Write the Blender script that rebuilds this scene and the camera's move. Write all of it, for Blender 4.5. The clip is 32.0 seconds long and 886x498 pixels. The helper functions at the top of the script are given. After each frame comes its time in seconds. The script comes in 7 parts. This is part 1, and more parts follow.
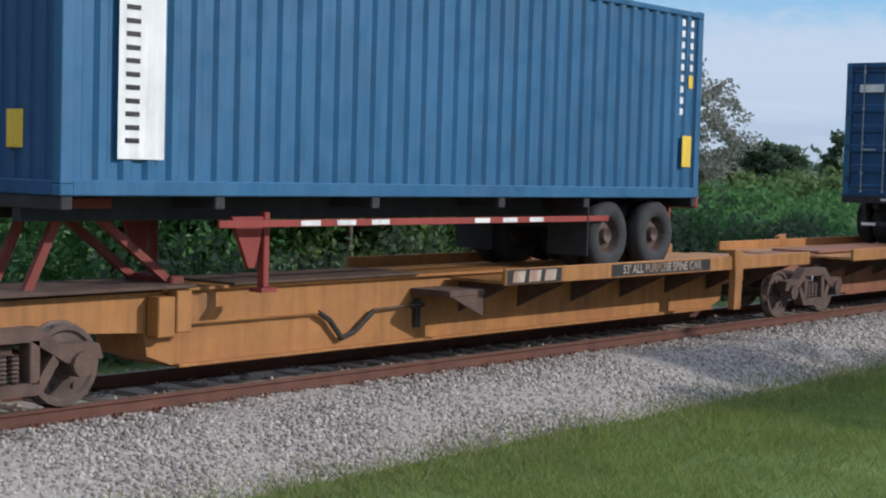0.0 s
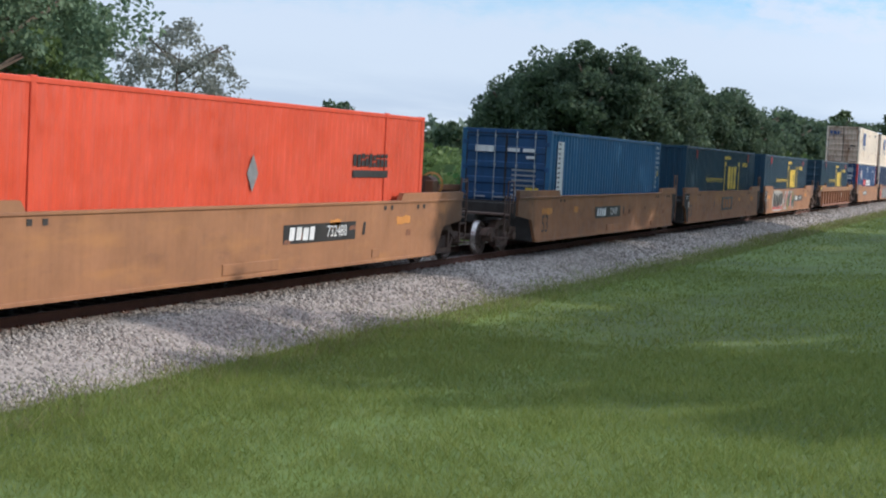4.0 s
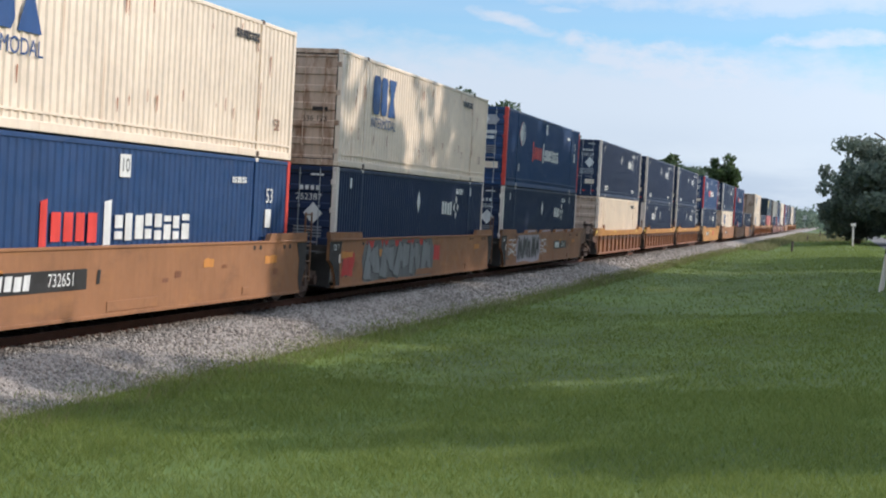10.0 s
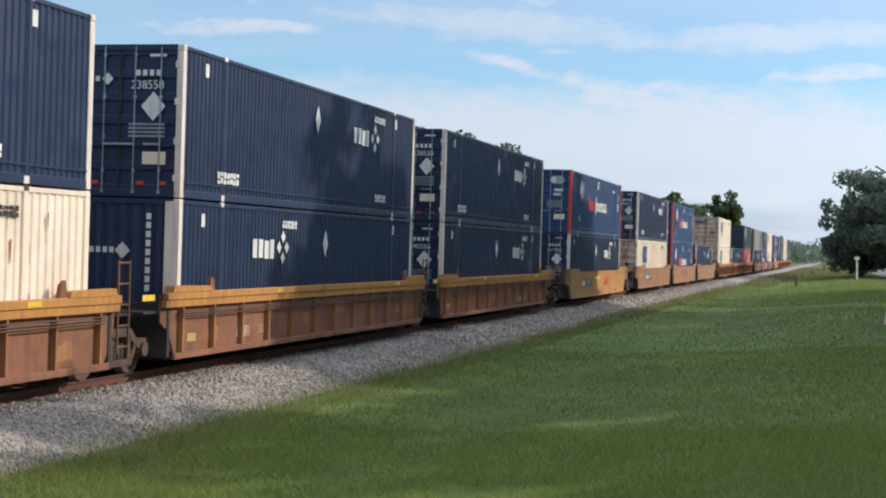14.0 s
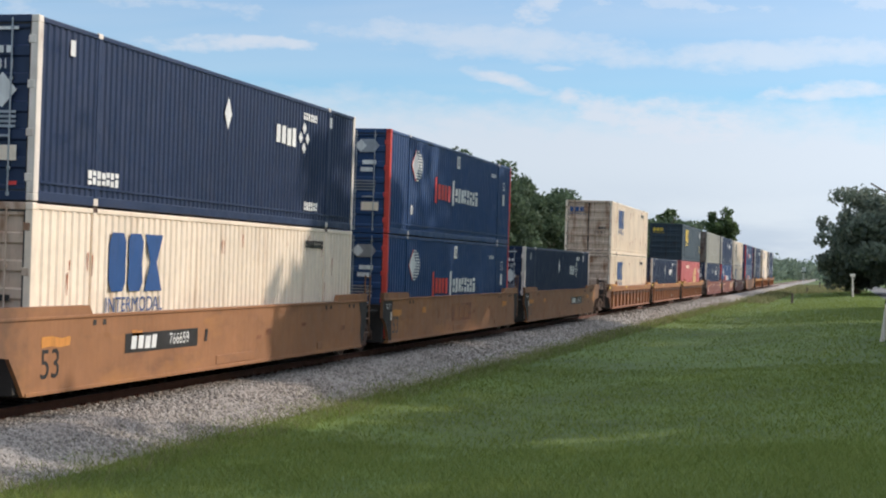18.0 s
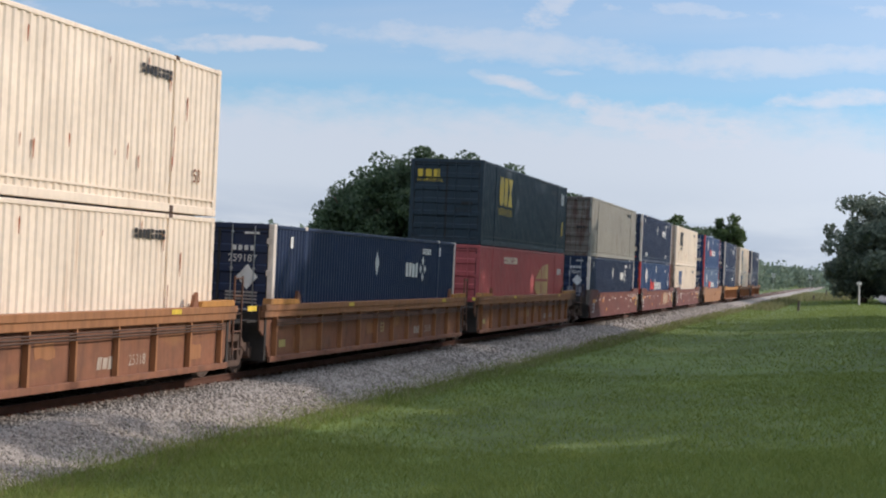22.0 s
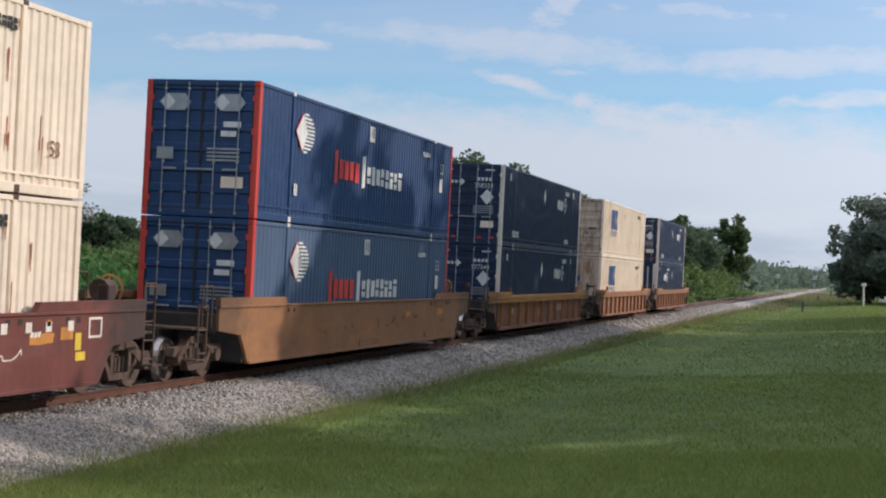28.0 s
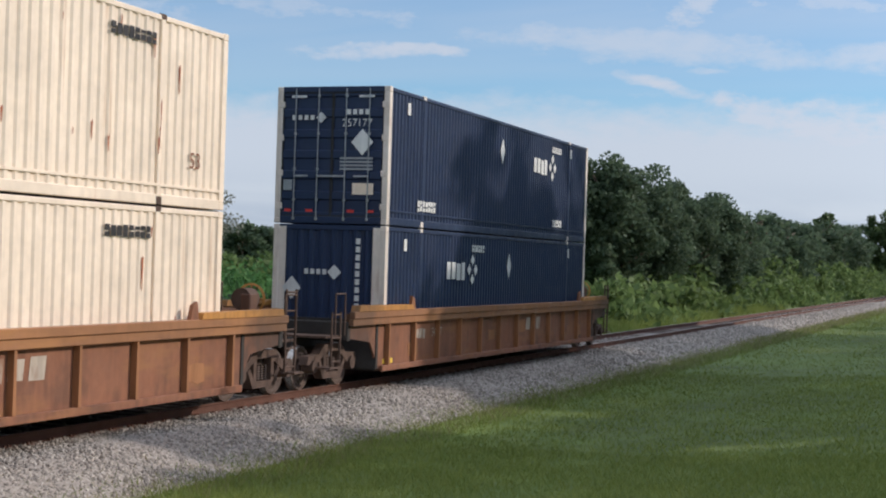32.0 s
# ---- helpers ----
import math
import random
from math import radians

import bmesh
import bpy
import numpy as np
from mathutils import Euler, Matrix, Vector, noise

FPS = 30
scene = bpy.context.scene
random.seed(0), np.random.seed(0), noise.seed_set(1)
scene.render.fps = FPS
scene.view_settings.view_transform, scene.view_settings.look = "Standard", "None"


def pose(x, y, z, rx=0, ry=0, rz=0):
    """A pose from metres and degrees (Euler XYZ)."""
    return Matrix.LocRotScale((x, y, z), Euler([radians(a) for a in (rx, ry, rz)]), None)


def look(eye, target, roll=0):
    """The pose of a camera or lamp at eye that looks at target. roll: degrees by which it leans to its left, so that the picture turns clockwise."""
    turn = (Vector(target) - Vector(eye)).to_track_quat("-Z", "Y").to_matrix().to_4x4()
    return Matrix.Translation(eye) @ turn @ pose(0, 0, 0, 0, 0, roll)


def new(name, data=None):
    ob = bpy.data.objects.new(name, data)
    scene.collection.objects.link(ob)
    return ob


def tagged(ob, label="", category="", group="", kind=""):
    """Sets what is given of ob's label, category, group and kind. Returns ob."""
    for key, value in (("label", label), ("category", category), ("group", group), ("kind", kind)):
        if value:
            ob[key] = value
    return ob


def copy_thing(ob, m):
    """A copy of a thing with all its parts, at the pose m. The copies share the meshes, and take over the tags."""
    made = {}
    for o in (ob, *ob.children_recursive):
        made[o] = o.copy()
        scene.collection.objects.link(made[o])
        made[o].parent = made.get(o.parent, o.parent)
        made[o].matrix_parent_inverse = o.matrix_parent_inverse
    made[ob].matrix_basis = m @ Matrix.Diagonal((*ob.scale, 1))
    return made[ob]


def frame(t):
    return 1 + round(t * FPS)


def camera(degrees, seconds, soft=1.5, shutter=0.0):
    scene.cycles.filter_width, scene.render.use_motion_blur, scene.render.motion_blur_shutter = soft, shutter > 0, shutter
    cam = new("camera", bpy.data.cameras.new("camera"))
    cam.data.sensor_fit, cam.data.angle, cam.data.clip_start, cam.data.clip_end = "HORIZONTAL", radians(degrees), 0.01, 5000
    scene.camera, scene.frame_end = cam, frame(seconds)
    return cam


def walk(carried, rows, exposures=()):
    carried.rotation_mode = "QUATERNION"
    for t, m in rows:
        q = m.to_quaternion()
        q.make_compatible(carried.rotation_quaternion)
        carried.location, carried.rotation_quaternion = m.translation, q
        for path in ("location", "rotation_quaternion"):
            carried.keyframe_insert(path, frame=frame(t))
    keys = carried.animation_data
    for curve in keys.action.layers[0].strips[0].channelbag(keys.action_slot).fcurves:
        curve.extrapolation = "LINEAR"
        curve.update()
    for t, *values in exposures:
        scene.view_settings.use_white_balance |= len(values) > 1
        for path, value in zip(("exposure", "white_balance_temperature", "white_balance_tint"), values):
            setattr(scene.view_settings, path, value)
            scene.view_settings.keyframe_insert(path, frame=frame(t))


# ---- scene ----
cam = camera(32.07, 32.0, soft=2.1)
EYE = Vector((0.0, 0.0, 2.51))


def aim(yaw, tilt, lean):
    """A camera pose from the heading (degrees from the track's line towards the train), the tilt and the lean."""
    y, p = radians(yaw), radians(tilt)
    way = Vector((math.cos(y) * math.cos(p), math.sin(y) * math.cos(p), math.sin(p)))
    return look(EYE, EYE + way, lean)


walk(cam, [(t, aim(y, p, r)) for t, y, p, r in (
    (0, 39.06, -3.05, 1.56), (0.3, 34.72, -3.14, 2.23), (0.7, 30.43, -3.37, 2.26), (1, 28.23, -3.18, 2.75), (1.5, 27.10, -2.48, 2.75),
    (2, 25.32, -2.37, 2.63), (2.5, 23.01, -2.67, 2.10), (3, 21.32, -2.95, 2.67), (3.5, 20.78, -3.40, 2.84), (5.5, 18.66, -3.18, 3.20),
    (6, 17.86, -2.91, 3.00), (6.5, 17.33, -2.71, 3.06), (7, 16.99, -2.62, 3.12), (7.5, 16.65, -2.74, 3.32), (8, 15.89, -2.54, 3.76),
    (8.5, 14.87, -2.22, 3.68), (9, 14.53, -2.27, 3.28), (9.5, 14.43, -2.19, 3.29), (10, 14.38, -1.74, 3.14), (10.5, 13.87, -1.54, 3.01),
    (11, 13.28, -1.28, 2.63), (11.5, 13.36, -0.95, 2.35), (12, 13.89, -0.81, 2.20), (12.5, 14.46, -0.47, 2.18), (13, 14.52, -0.31, 1.91),
    (13.5, 14.65, -0.17, 1.71), (15.5, 14.31, -0.01, 1.87), (16, 14.58, -0.01, 1.85), (16.5, 14.91, 0.05, 1.97), (17, 14.96, 0.11, 2.03),
    (17.5, 14.57, 0.43, 1.93), (18, 14.45, 0.49, 1.82), (18.5, 13.89, 0.53, 1.43), (19, 14.08, 0.55, 1.32), (19.5, 14.20, 0.60, 1.43),
    (20, 14.19, 0.49, 1.42), (20.5, 14.14, 0.57, 1.57), (21, 14.27, 0.63, 1.72), (21.5, 14.54, 0.60, 2.16), (22, 14.70, 0.59, 2.55),
    (22.5, 14.70, 0.69, 2.57), (23, 14.49, 0.64, 2.59), (23.5, 14.43, 0.65, 2.47), (24, 14.32, 0.76, 2.33), (24.5, 14.24, 0.77, 2.14),
    (26.5, 14.64, 0.78, 2.50), (27, 14.73, 0.57, 2.61), (27.5, 14.91, 0.50, 2.74), (28, 14.86, 0.55, 2.82), (28.5, 14.84, 0.29, 2.95),
    (29, 15.17, 0.47, 2.69), (29.5, 15.59, 0.75, 2.49), (30, 16.15, 0.79, 2.61), (30.5, 15.93, 0.72, 2.69), (31, 16.16, 0.76, 2.27),
    (31.5, 16.98, 0.76, 1.91), (32, 20.09, 0.51, 1.75),
)], exposures=[(0, -0.06, 5600, 10), (0.5, 0.07, 5750, 10), (1.1, 0.26, 5700, 9), (2.1, 0.24, 5300, 6), (3, 0.2, 5650, 9), (5, 0.14, 5700, 10), (12, 0.12, 5980, 10), (19, 0.1, 6130, 10), (20.1, 0.09, 6130, 10), (21, -0.06, 6130, 13), (22.8, -0.05, 6020, 13), (24.5, -0.07, 6000, 13), (27, -0.05, 6130, 14), (28.2, -0.09, 6080, 13), (29.5, 0.04, 6180, 11), (31, 0.13, 6200, 12), (32, -0.11, 6010, 12)])

# ---- world, sun, exposure ----
SUN_AZ, SUN_EL = radians(-61), radians(27)
SUNWARD_CLOUDS, ZENITH_CLOUDS = 0.6, 0.5   # how much brighter the clouds beside the sun and overhead are
world = bpy.data.worlds.new("sky")
scene.world = world
world.use_nodes = True
wn, wl = world.node_tree.nodes, world.node_tree.links
wn.clear()
w_out = wn.new("ShaderNodeOutputWorld")
w_bg = wn.new("ShaderNodeBackground")
w_bg.inputs["Strength"].default_value = 0.15
sky = wn.new("ShaderNodeTexSky")
sky.sky_type = "NISHITA"
sky.sun_disc = False
sky.sun_elevation, sky.sun_rotation = SUN_EL, radians(90) - SUN_AZ
sky.air_density, sky.dust_density, sky.ozone_density = 1.0, 0.2, 3.0
w_co = wn.new("ShaderNodeTexCoord")
w_sep = wn.new("ShaderNodeSeparateXYZ")
wl.new(w_co.outputs["Generated"], w_sep.inputs[0])


def wmath(op, a, b=None, clamp=False):
    n = wn.new("ShaderNodeMath")
    n.operation, n.use_clamp = op, clamp
    for i, s in enumerate((a, b)):
        if s is None:
            continue
        if isinstance(s, (int, float)):
            n.inputs[i].default_value = s
        else:
            wl.new(s, n.inputs[i])
    return n.outputs[0]


# clouds lie on a flat layer: the direction divided by its height
up = wmath("MAXIMUM", w_sep.outputs[2], 0.0)
lift = wmath("ADD", up, 0.06)
cx, cy = wmath("DIVIDE", w_sep.outputs[0], lift), wmath("DIVIDE", w_sep.outputs[1], lift)
w_com = wn.new("ShaderNodeCombineXYZ")
wl.new(cx, w_com.inputs[0]), wl.new(cy, w_com.inputs[1])


def cloud_noise(scale, sx, sy, turn, detail, seed):
    m = wn.new("ShaderNodeMapping")
    m.inputs["Scale"].default_value = (sx, sy, 1)
    m.inputs["Rotation"].default_value = (0, 0, radians(turn))
    m.inputs["Location"].default_value = (seed, seed * 0.7, 0)
    wl.new(w_com.outputs[0], m.inputs[0])
    n = wn.new("ShaderNodeTexNoise")
    n.inputs["Scale"].default_value, n.inputs["Detail"].default_value, n.inputs["Roughness"].default_value = scale, detail, 0.55
    wl.new(m.outputs[0], n.inputs["Vector"])
    return n.outputs["Fac"]


def wramp(fac, lo, hi):
    n = wn.new("ShaderNodeMapRange")
    n.interpolation_type = "SMOOTHSTEP"
    n.inputs["From Min"].default_value, n.inputs["From Max"].default_value = lo, hi
    wl.new(fac, n.inputs["Value"])
    return n.outputs[0]


# the heading (degrees from the track's line) and the height of each direction, both frayed by noise
head = wmath("MULTIPLY", wmath("ARCTAN2", w_sep.outputs[1], w_sep.outputs[0]), 180 / math.pi)
rise = wmath("MULTIPLY", wmath("ARCSINE", w_sep.outputs[2]), 180 / math.pi)


def fray(scale, stretch, detail, amount, rough=0.55):
    """Noise over the dome, drawn out level, from -amount to amount."""
    m = wn.new("ShaderNodeMapping")
    m.inputs["Scale"].default_value = (1, 1, stretch)
    wl.new(w_co.outputs["Generated"], m.inputs[0])
    n = wn.new("ShaderNodeTexNoise")
    n.inputs["Scale"].default_value, n.inputs["Detail"].default_value, n.inputs["Roughness"].default_value = scale, detail, rough
    wl.new(m.outputs[0], n.inputs["Vector"])
    return wmath("MULTIPLY", wmath("SUBTRACT", n.outputs["Fac"], 0.5), amount * 4)


f_head, f_rise, f_edge = fray(14, 2.2, 5, 0.6), fray(14, 3.0, 5, 0.3), fray(34, 2.4, 9, 1.25, 0.68)
head_f, rise_f = wmath("ADD", head, f_head), wmath("ADD", rise, f_rise)


def cloud(az, el, half_w, half_h, tilt, dense, ragged=1.0):
    """One cloud: a soft-edged streak round a heading and a height, tilted, its edge frayed."""
    c, d = math.cos(radians(tilt)), math.sin(radians(tilt))
    a, e = wmath("SUBTRACT", head_f, az), wmath("SUBTRACT", rise_f, el)
    u = wmath("ADD", wmath("MULTIPLY", a, c / half_w), wmath("MULTIPLY", e, d / half_w))
    v = wmath("ADD", wmath("MULTIPLY", a, -d / half_h), wmath("MULTIPLY", e, c / half_h))
    r = wmath("ADD", wmath("ADD", wmath("MULTIPLY", u, u), wmath("MULTIPLY", v, v)), wmath("MULTIPLY", f_edge, ragged))
    return wmath("MULTIPLY", wramp(r, 1.7, -0.25), dense)


CLOUDS = (  # heading, height, half width, half height, tilt, density, raggedness
    (12.3, 6.75, 1.7, 0.32, 18, 0.95, 0.45), (10.7, 7.28, 1.0, 0.2, 0, 0.6, 0.7), (8.6, 5.55, 2.6, 0.75, 14, 0.9, 0.8),
    (13.0, 8.2, 8.0, 0.72, 2, 0.72, 0.5), (2.0, 7.9, 10.0, 0.62, -1, 0.72, 0.5), (5.8, 5.2, 4.6, 0.95, 6, 0.95, 0.7), (7.0, 9.5, 10.0, 0.6, 1, 0.4, 0.6), (22.5, 7.75, 3.8, 0.34, -2, 0.85, 0.7),
    (1.0, 6.6, 2.4, 0.36, -3, 0.85, 0.7), (11.0, 9.5, 1.5, 0.8, -40, 0.75, 1.0), (5.8, 9.75, 3.2, 0.3, 3, 0.6, 1.0),
    (25.5, 9.2, 5.5, 0.4, 4, 0.55, 1.0), (-2.0, 9.6, 3.0, 0.5, 5, 0.6, 1.0), (33.0, 8.6, 4.0, 1.2, 6, 0.6, 1.0))
cover = cloud(*CLOUDS[0])
for c in CLOUDS[1:]:
    cover = wmath("MAXIMUM", cover, cloud(*c))
# a thin veil everywhere, streaks higher up, and a broad bank that whitens the lower sky
veil = wramp(cloud_noise(0.5, 0.8, 0.35, -10, 5, 3.0), 0.30, 0.66)
streak = wmath("MULTIPLY", wramp(cloud_noise(1.2, 0.95, 0.36, -9, 9, 8.3), 0.46, 0.62), wramp(rise, 9.0, 13.0))
high = wmath("ADD", wmath("MULTIPLY", veil, wramp(rise, -4.0, 24.0)), wmath("MULTIPLY", streak, 0.7), True)
cover = wmath("MAXIMUM", cover, high)
bank_edge = wmath("ADD", wmath("ADD", rise_f, wmath("MULTIPLY", f_edge, 0.45)), wmath("MULTIPLY", f_head, 0.3))
cover = wmath("MAXIMUM", cover, wmath("MULTIPLY", wramp(bank_edge, 7.1, 4.6), 0.9))
# the lowest clouds are thicker, with grey-blue undersides; clouds towards the sun are brighter
bank = wmath("MULTIPLY", wramp(up, 0.07, 0.0), wramp(cloud_noise(0.9, 0.35, 0.6, 0, 6, 1.7), 0.34, 0.6))
tone = wn.new("ShaderNodeMix")
tone.data_type = "RGBA"
tone.inputs["A"].default_value, tone.inputs["B"].default_value = (4.45, 4.62, 4.9, 1), (3.05, 3.4, 4.05, 1)
wl.new(bank, tone.inputs["Factor"])
sunward = wn.new("ShaderNodeVectorMath")
sunward.operation = "DOT_PRODUCT"
sunward.inputs[1].default_value = (math.cos(SUN_AZ) * math.cos(SUN_EL), math.sin(SUN_AZ) * math.cos(SUN_EL), math.sin(SUN_EL))
wl.new(w_co.outputs["Generated"], sunward.inputs[0])
glow = wmath("ADD", wmath("MULTIPLY", wramp(sunward.outputs["Value"], 0.25, 1.0), SUNWARD_CLOUDS), wmath("ADD", wmath("MULTIPLY", wramp(rise, 12.0, 50.0), ZENITH_CLOUDS), 1.0))
lit = wn.new("ShaderNodeVectorMath")
lit.operation = "SCALE"
wl.new(tone.outputs["Result"], lit.inputs[0]), wl.new(glow, lit.inputs["Scale"])
w_mix = wn.new("ShaderNodeMix")
w_mix.data_type = "RGBA"
wl.new(lit.outputs[0], w_mix.inputs["B"])
clear = wn.new("ShaderNodeMix")
clear.data_type, clear.blend_type = "RGBA", "MULTIPLY"
clear.inputs["Factor"].default_value = 1.0
deep = wn.new("ShaderNodeMix")
deep.data_type = "RGBA"
deep.inputs["A"].default_value, deep.inputs["B"].default_value = (0.63, 0.81, 0.89, 1), (0.72, 0.76, 0.76, 1)
wl.new(wramp(rise, 11.0, 32.0), deep.inputs["Factor"])
wl.new(deep.outputs["Result"], clear.inputs["B"])
wl.new(sky.outputs[0], clear.inputs["A"])
wl.new(cover, w_mix.inputs["Factor"]), wl.new(clear.outputs["Result"], w_mix.inputs["A"])
wl.new(w_mix.outputs["Result"], w_bg.inputs["Color"])
wl.new(w_bg.outputs[0], w_out.inputs["Surface"])

sun = new("sun", bpy.data.lights.new("sun", "SUN"))
sun.data.energy, sun.data.angle, sun.data.color = 3.2, radians(0.7), (1.0, 0.86, 0.70)
sun.matrix_world = look((math.cos(SUN_AZ) * math.cos(SUN_EL) * 50, math.sin(SUN_AZ) * math.cos(SUN_EL) * 50, math.sin(SUN_EL) * 50), (0, 0, 0))

# ---- materials ----
def mat(name, base, rough=0.6, metal=0.0, spread=0.18, scale=1.2, bump=0.0, bump_scale=60.0, streak=0.0, stain=(0.12, 0.08, 0.05), stain_amount=0.0, stain_lo=0.55, shift=0.0, soot=0.0, touch=None, stain_stretch=(1.0, 1.0, 0.45)):
    """A surface with two scales of variation, vertical streaks, rust or dirt stains and fine relief."""
    m = bpy.data.materials.new(name)
    m.use_nodes = True
    nt = m.node_tree
    n, l = nt.nodes, nt.links
    b = n["Principled BSDF"]
    b.inputs["Roughness"].default_value, b.inputs["Metallic"].default_value = rough, metal
    co = n.new("ShaderNodeTexCoord")
    info = n.new("ShaderNodeObjectInfo")
    off = n.new("ShaderNodeVectorMath")
    off.operation = "ADD"
    k = n.new("ShaderNodeMath")
    k.operation = "MULTIPLY"
    k.inputs[1].default_value = 40.0
    l.new(info.outputs["Random"], k.inputs[0])
    l.new(co.outputs["Object"], off.inputs[0]), l.new(k.outputs[0], off.inputs[1])

    def noise_of(scale, detail=4, stretch=None):
        src = off.outputs[0]
        if stretch:
            mp = n.new("ShaderNodeMapping")
            mp.inputs["Scale"].default_value = stretch
            l.new(src, mp.inputs[0])
            src = mp.outputs[0]
        t = n.new("ShaderNodeTexNoise")
        t.inputs["Scale"].default_value, t.inputs["Detail"].default_value, t.inputs["Roughness"].default_value = scale, detail, 0.6
        l.new(src, t.inputs["Vector"])
        return t.outputs["Fac"]

    def ramp(fac, a, z, lo, hi):
        r = n.new("ShaderNodeMapRange")
        r.inputs["From Min"].default_value, r.inputs["From Max"].default_value = a, z
        r.inputs["To Min"].default_value, r.inputs["To Max"].default_value = lo, hi
        l.new(fac, r.inputs["Value"])
        return r.outputs[0]

    def times(col, fac):
        x = n.new("ShaderNodeMix")
        x.data_type, x.blend_type = "RGBA", "MULTIPLY"
        x.inputs["Factor"].default_value = 1.0
        if isinstance(col, tuple):
            x.inputs["A"].default_value = col
        else:
            l.new(col, x.inputs["A"])
        l.new(fac, x.inputs["B"])
        return x.outputs["Result"]

    col = times((*base, 1), ramp(noise_of(scale), 0.3, 0.7, 1 - spread, 1 + spread))
    col = times(col, ramp(noise_of(scale * 9), 0.3, 0.7, 1 - spread * 0.5, 1 + spread * 0.5))
    if shift:
        col = times(col, ramp(info.outputs["Random"], 0, 1, 1 - shift, 1 + shift))
    if streak:
        col = times(col, ramp(noise_of(5.0, 5, (1.6, 1.6, 0.12)), 0.42, 0.72, 1.0, 1 - streak))
    if stain_amount:
        x = n.new("ShaderNodeMix")
        x.data_type = "RGBA"
        x.inputs["B"].default_value = (*stain, 1)
        f = n.new("ShaderNodeMath")
        f.operation = "MULTIPLY"
        f.inputs[1].default_value = stain_amount
        st = ramp(noise_of(2.2, 7, stain_stretch), stain_lo, stain_lo + 0.17, 0, 1)
        l.new(st, f.inputs[0])
        l.new(f.outputs[0], x.inputs["Factor"]), l.new(col, x.inputs["A"])
        col = x.outputs["Result"]
    if touch:
        # patches of newer paint and rubbed primer, longer than high
        x = n.new("ShaderNodeMix")
        x.data_type = "RGBA"
        x.inputs["B"].default_value = (*touch, 1)
        l.new(ramp(noise_of(1.1, 6, (0.35, 1.0, 1.5)), 0.55, 0.68, 0, 0.6), x.inputs["Factor"])
        l.new(col, x.inputs["A"])
        col = x.outputs["Result"]
    if soot:
        # wheel spray and brake dust towards the ends of the car
        sp = n.new("ShaderNodeSeparateXYZ")
        l.new(co.outputs["Object"], sp.inputs[0])
        ab = n.new("ShaderNodeMath")
        ab.operation = "ABSOLUTE"
        l.new(sp.outputs[0], ab.inputs[0])
        ad = n.new("ShaderNodeMath")
        ad.operation = "ADD"
        l.new(ab.outputs[0], ad.inputs[0])
        l.new(ramp(noise_of(3.0, 5), 0.25, 0.75, -0.5, 0.5), ad.inputs[1])
        x = n.new("ShaderNodeMix")
        x.data_type = "RGBA"
        x.inputs["B"].default_value = (0.03, 0.026, 0.024, 1)
        l.new(ramp(ad.outputs[0], 8.3, 9.3, 0.0, soot), x.inputs["Factor"])
        l.new(col, x.inputs["A"])
        col = x.outputs["Result"]
    l.new(col, b.inputs["Base Color"])
    rr = ramp(noise_of(scale * 4), 0.3, 0.7, max(0.05, rough - 0.1), min(1, rough + 0.12))
    l.new(rr, b.inputs["Roughness"])
    if bump:
        bp = n.new("ShaderNodeBump")
        bp.inputs["Strength"].default_value, bp.inputs["Distance"].default_value = bump, 0.02
        l.new(noise_of(bump_scale, 3), bp.inputs["Height"])
        l.new(bp.outputs[0], b.inputs["Normal"])
    return m


def paint(name, base, rough=0.45, stain_amount=0.25, **k):
    return mat(name, base, rough, 0.0, k.pop("spread", 0.1), k.pop("scale", 0.7), k.pop("bump", 0.06), 90.0, k.pop("streak", 0.22), stain_amount=stain_amount, **k)


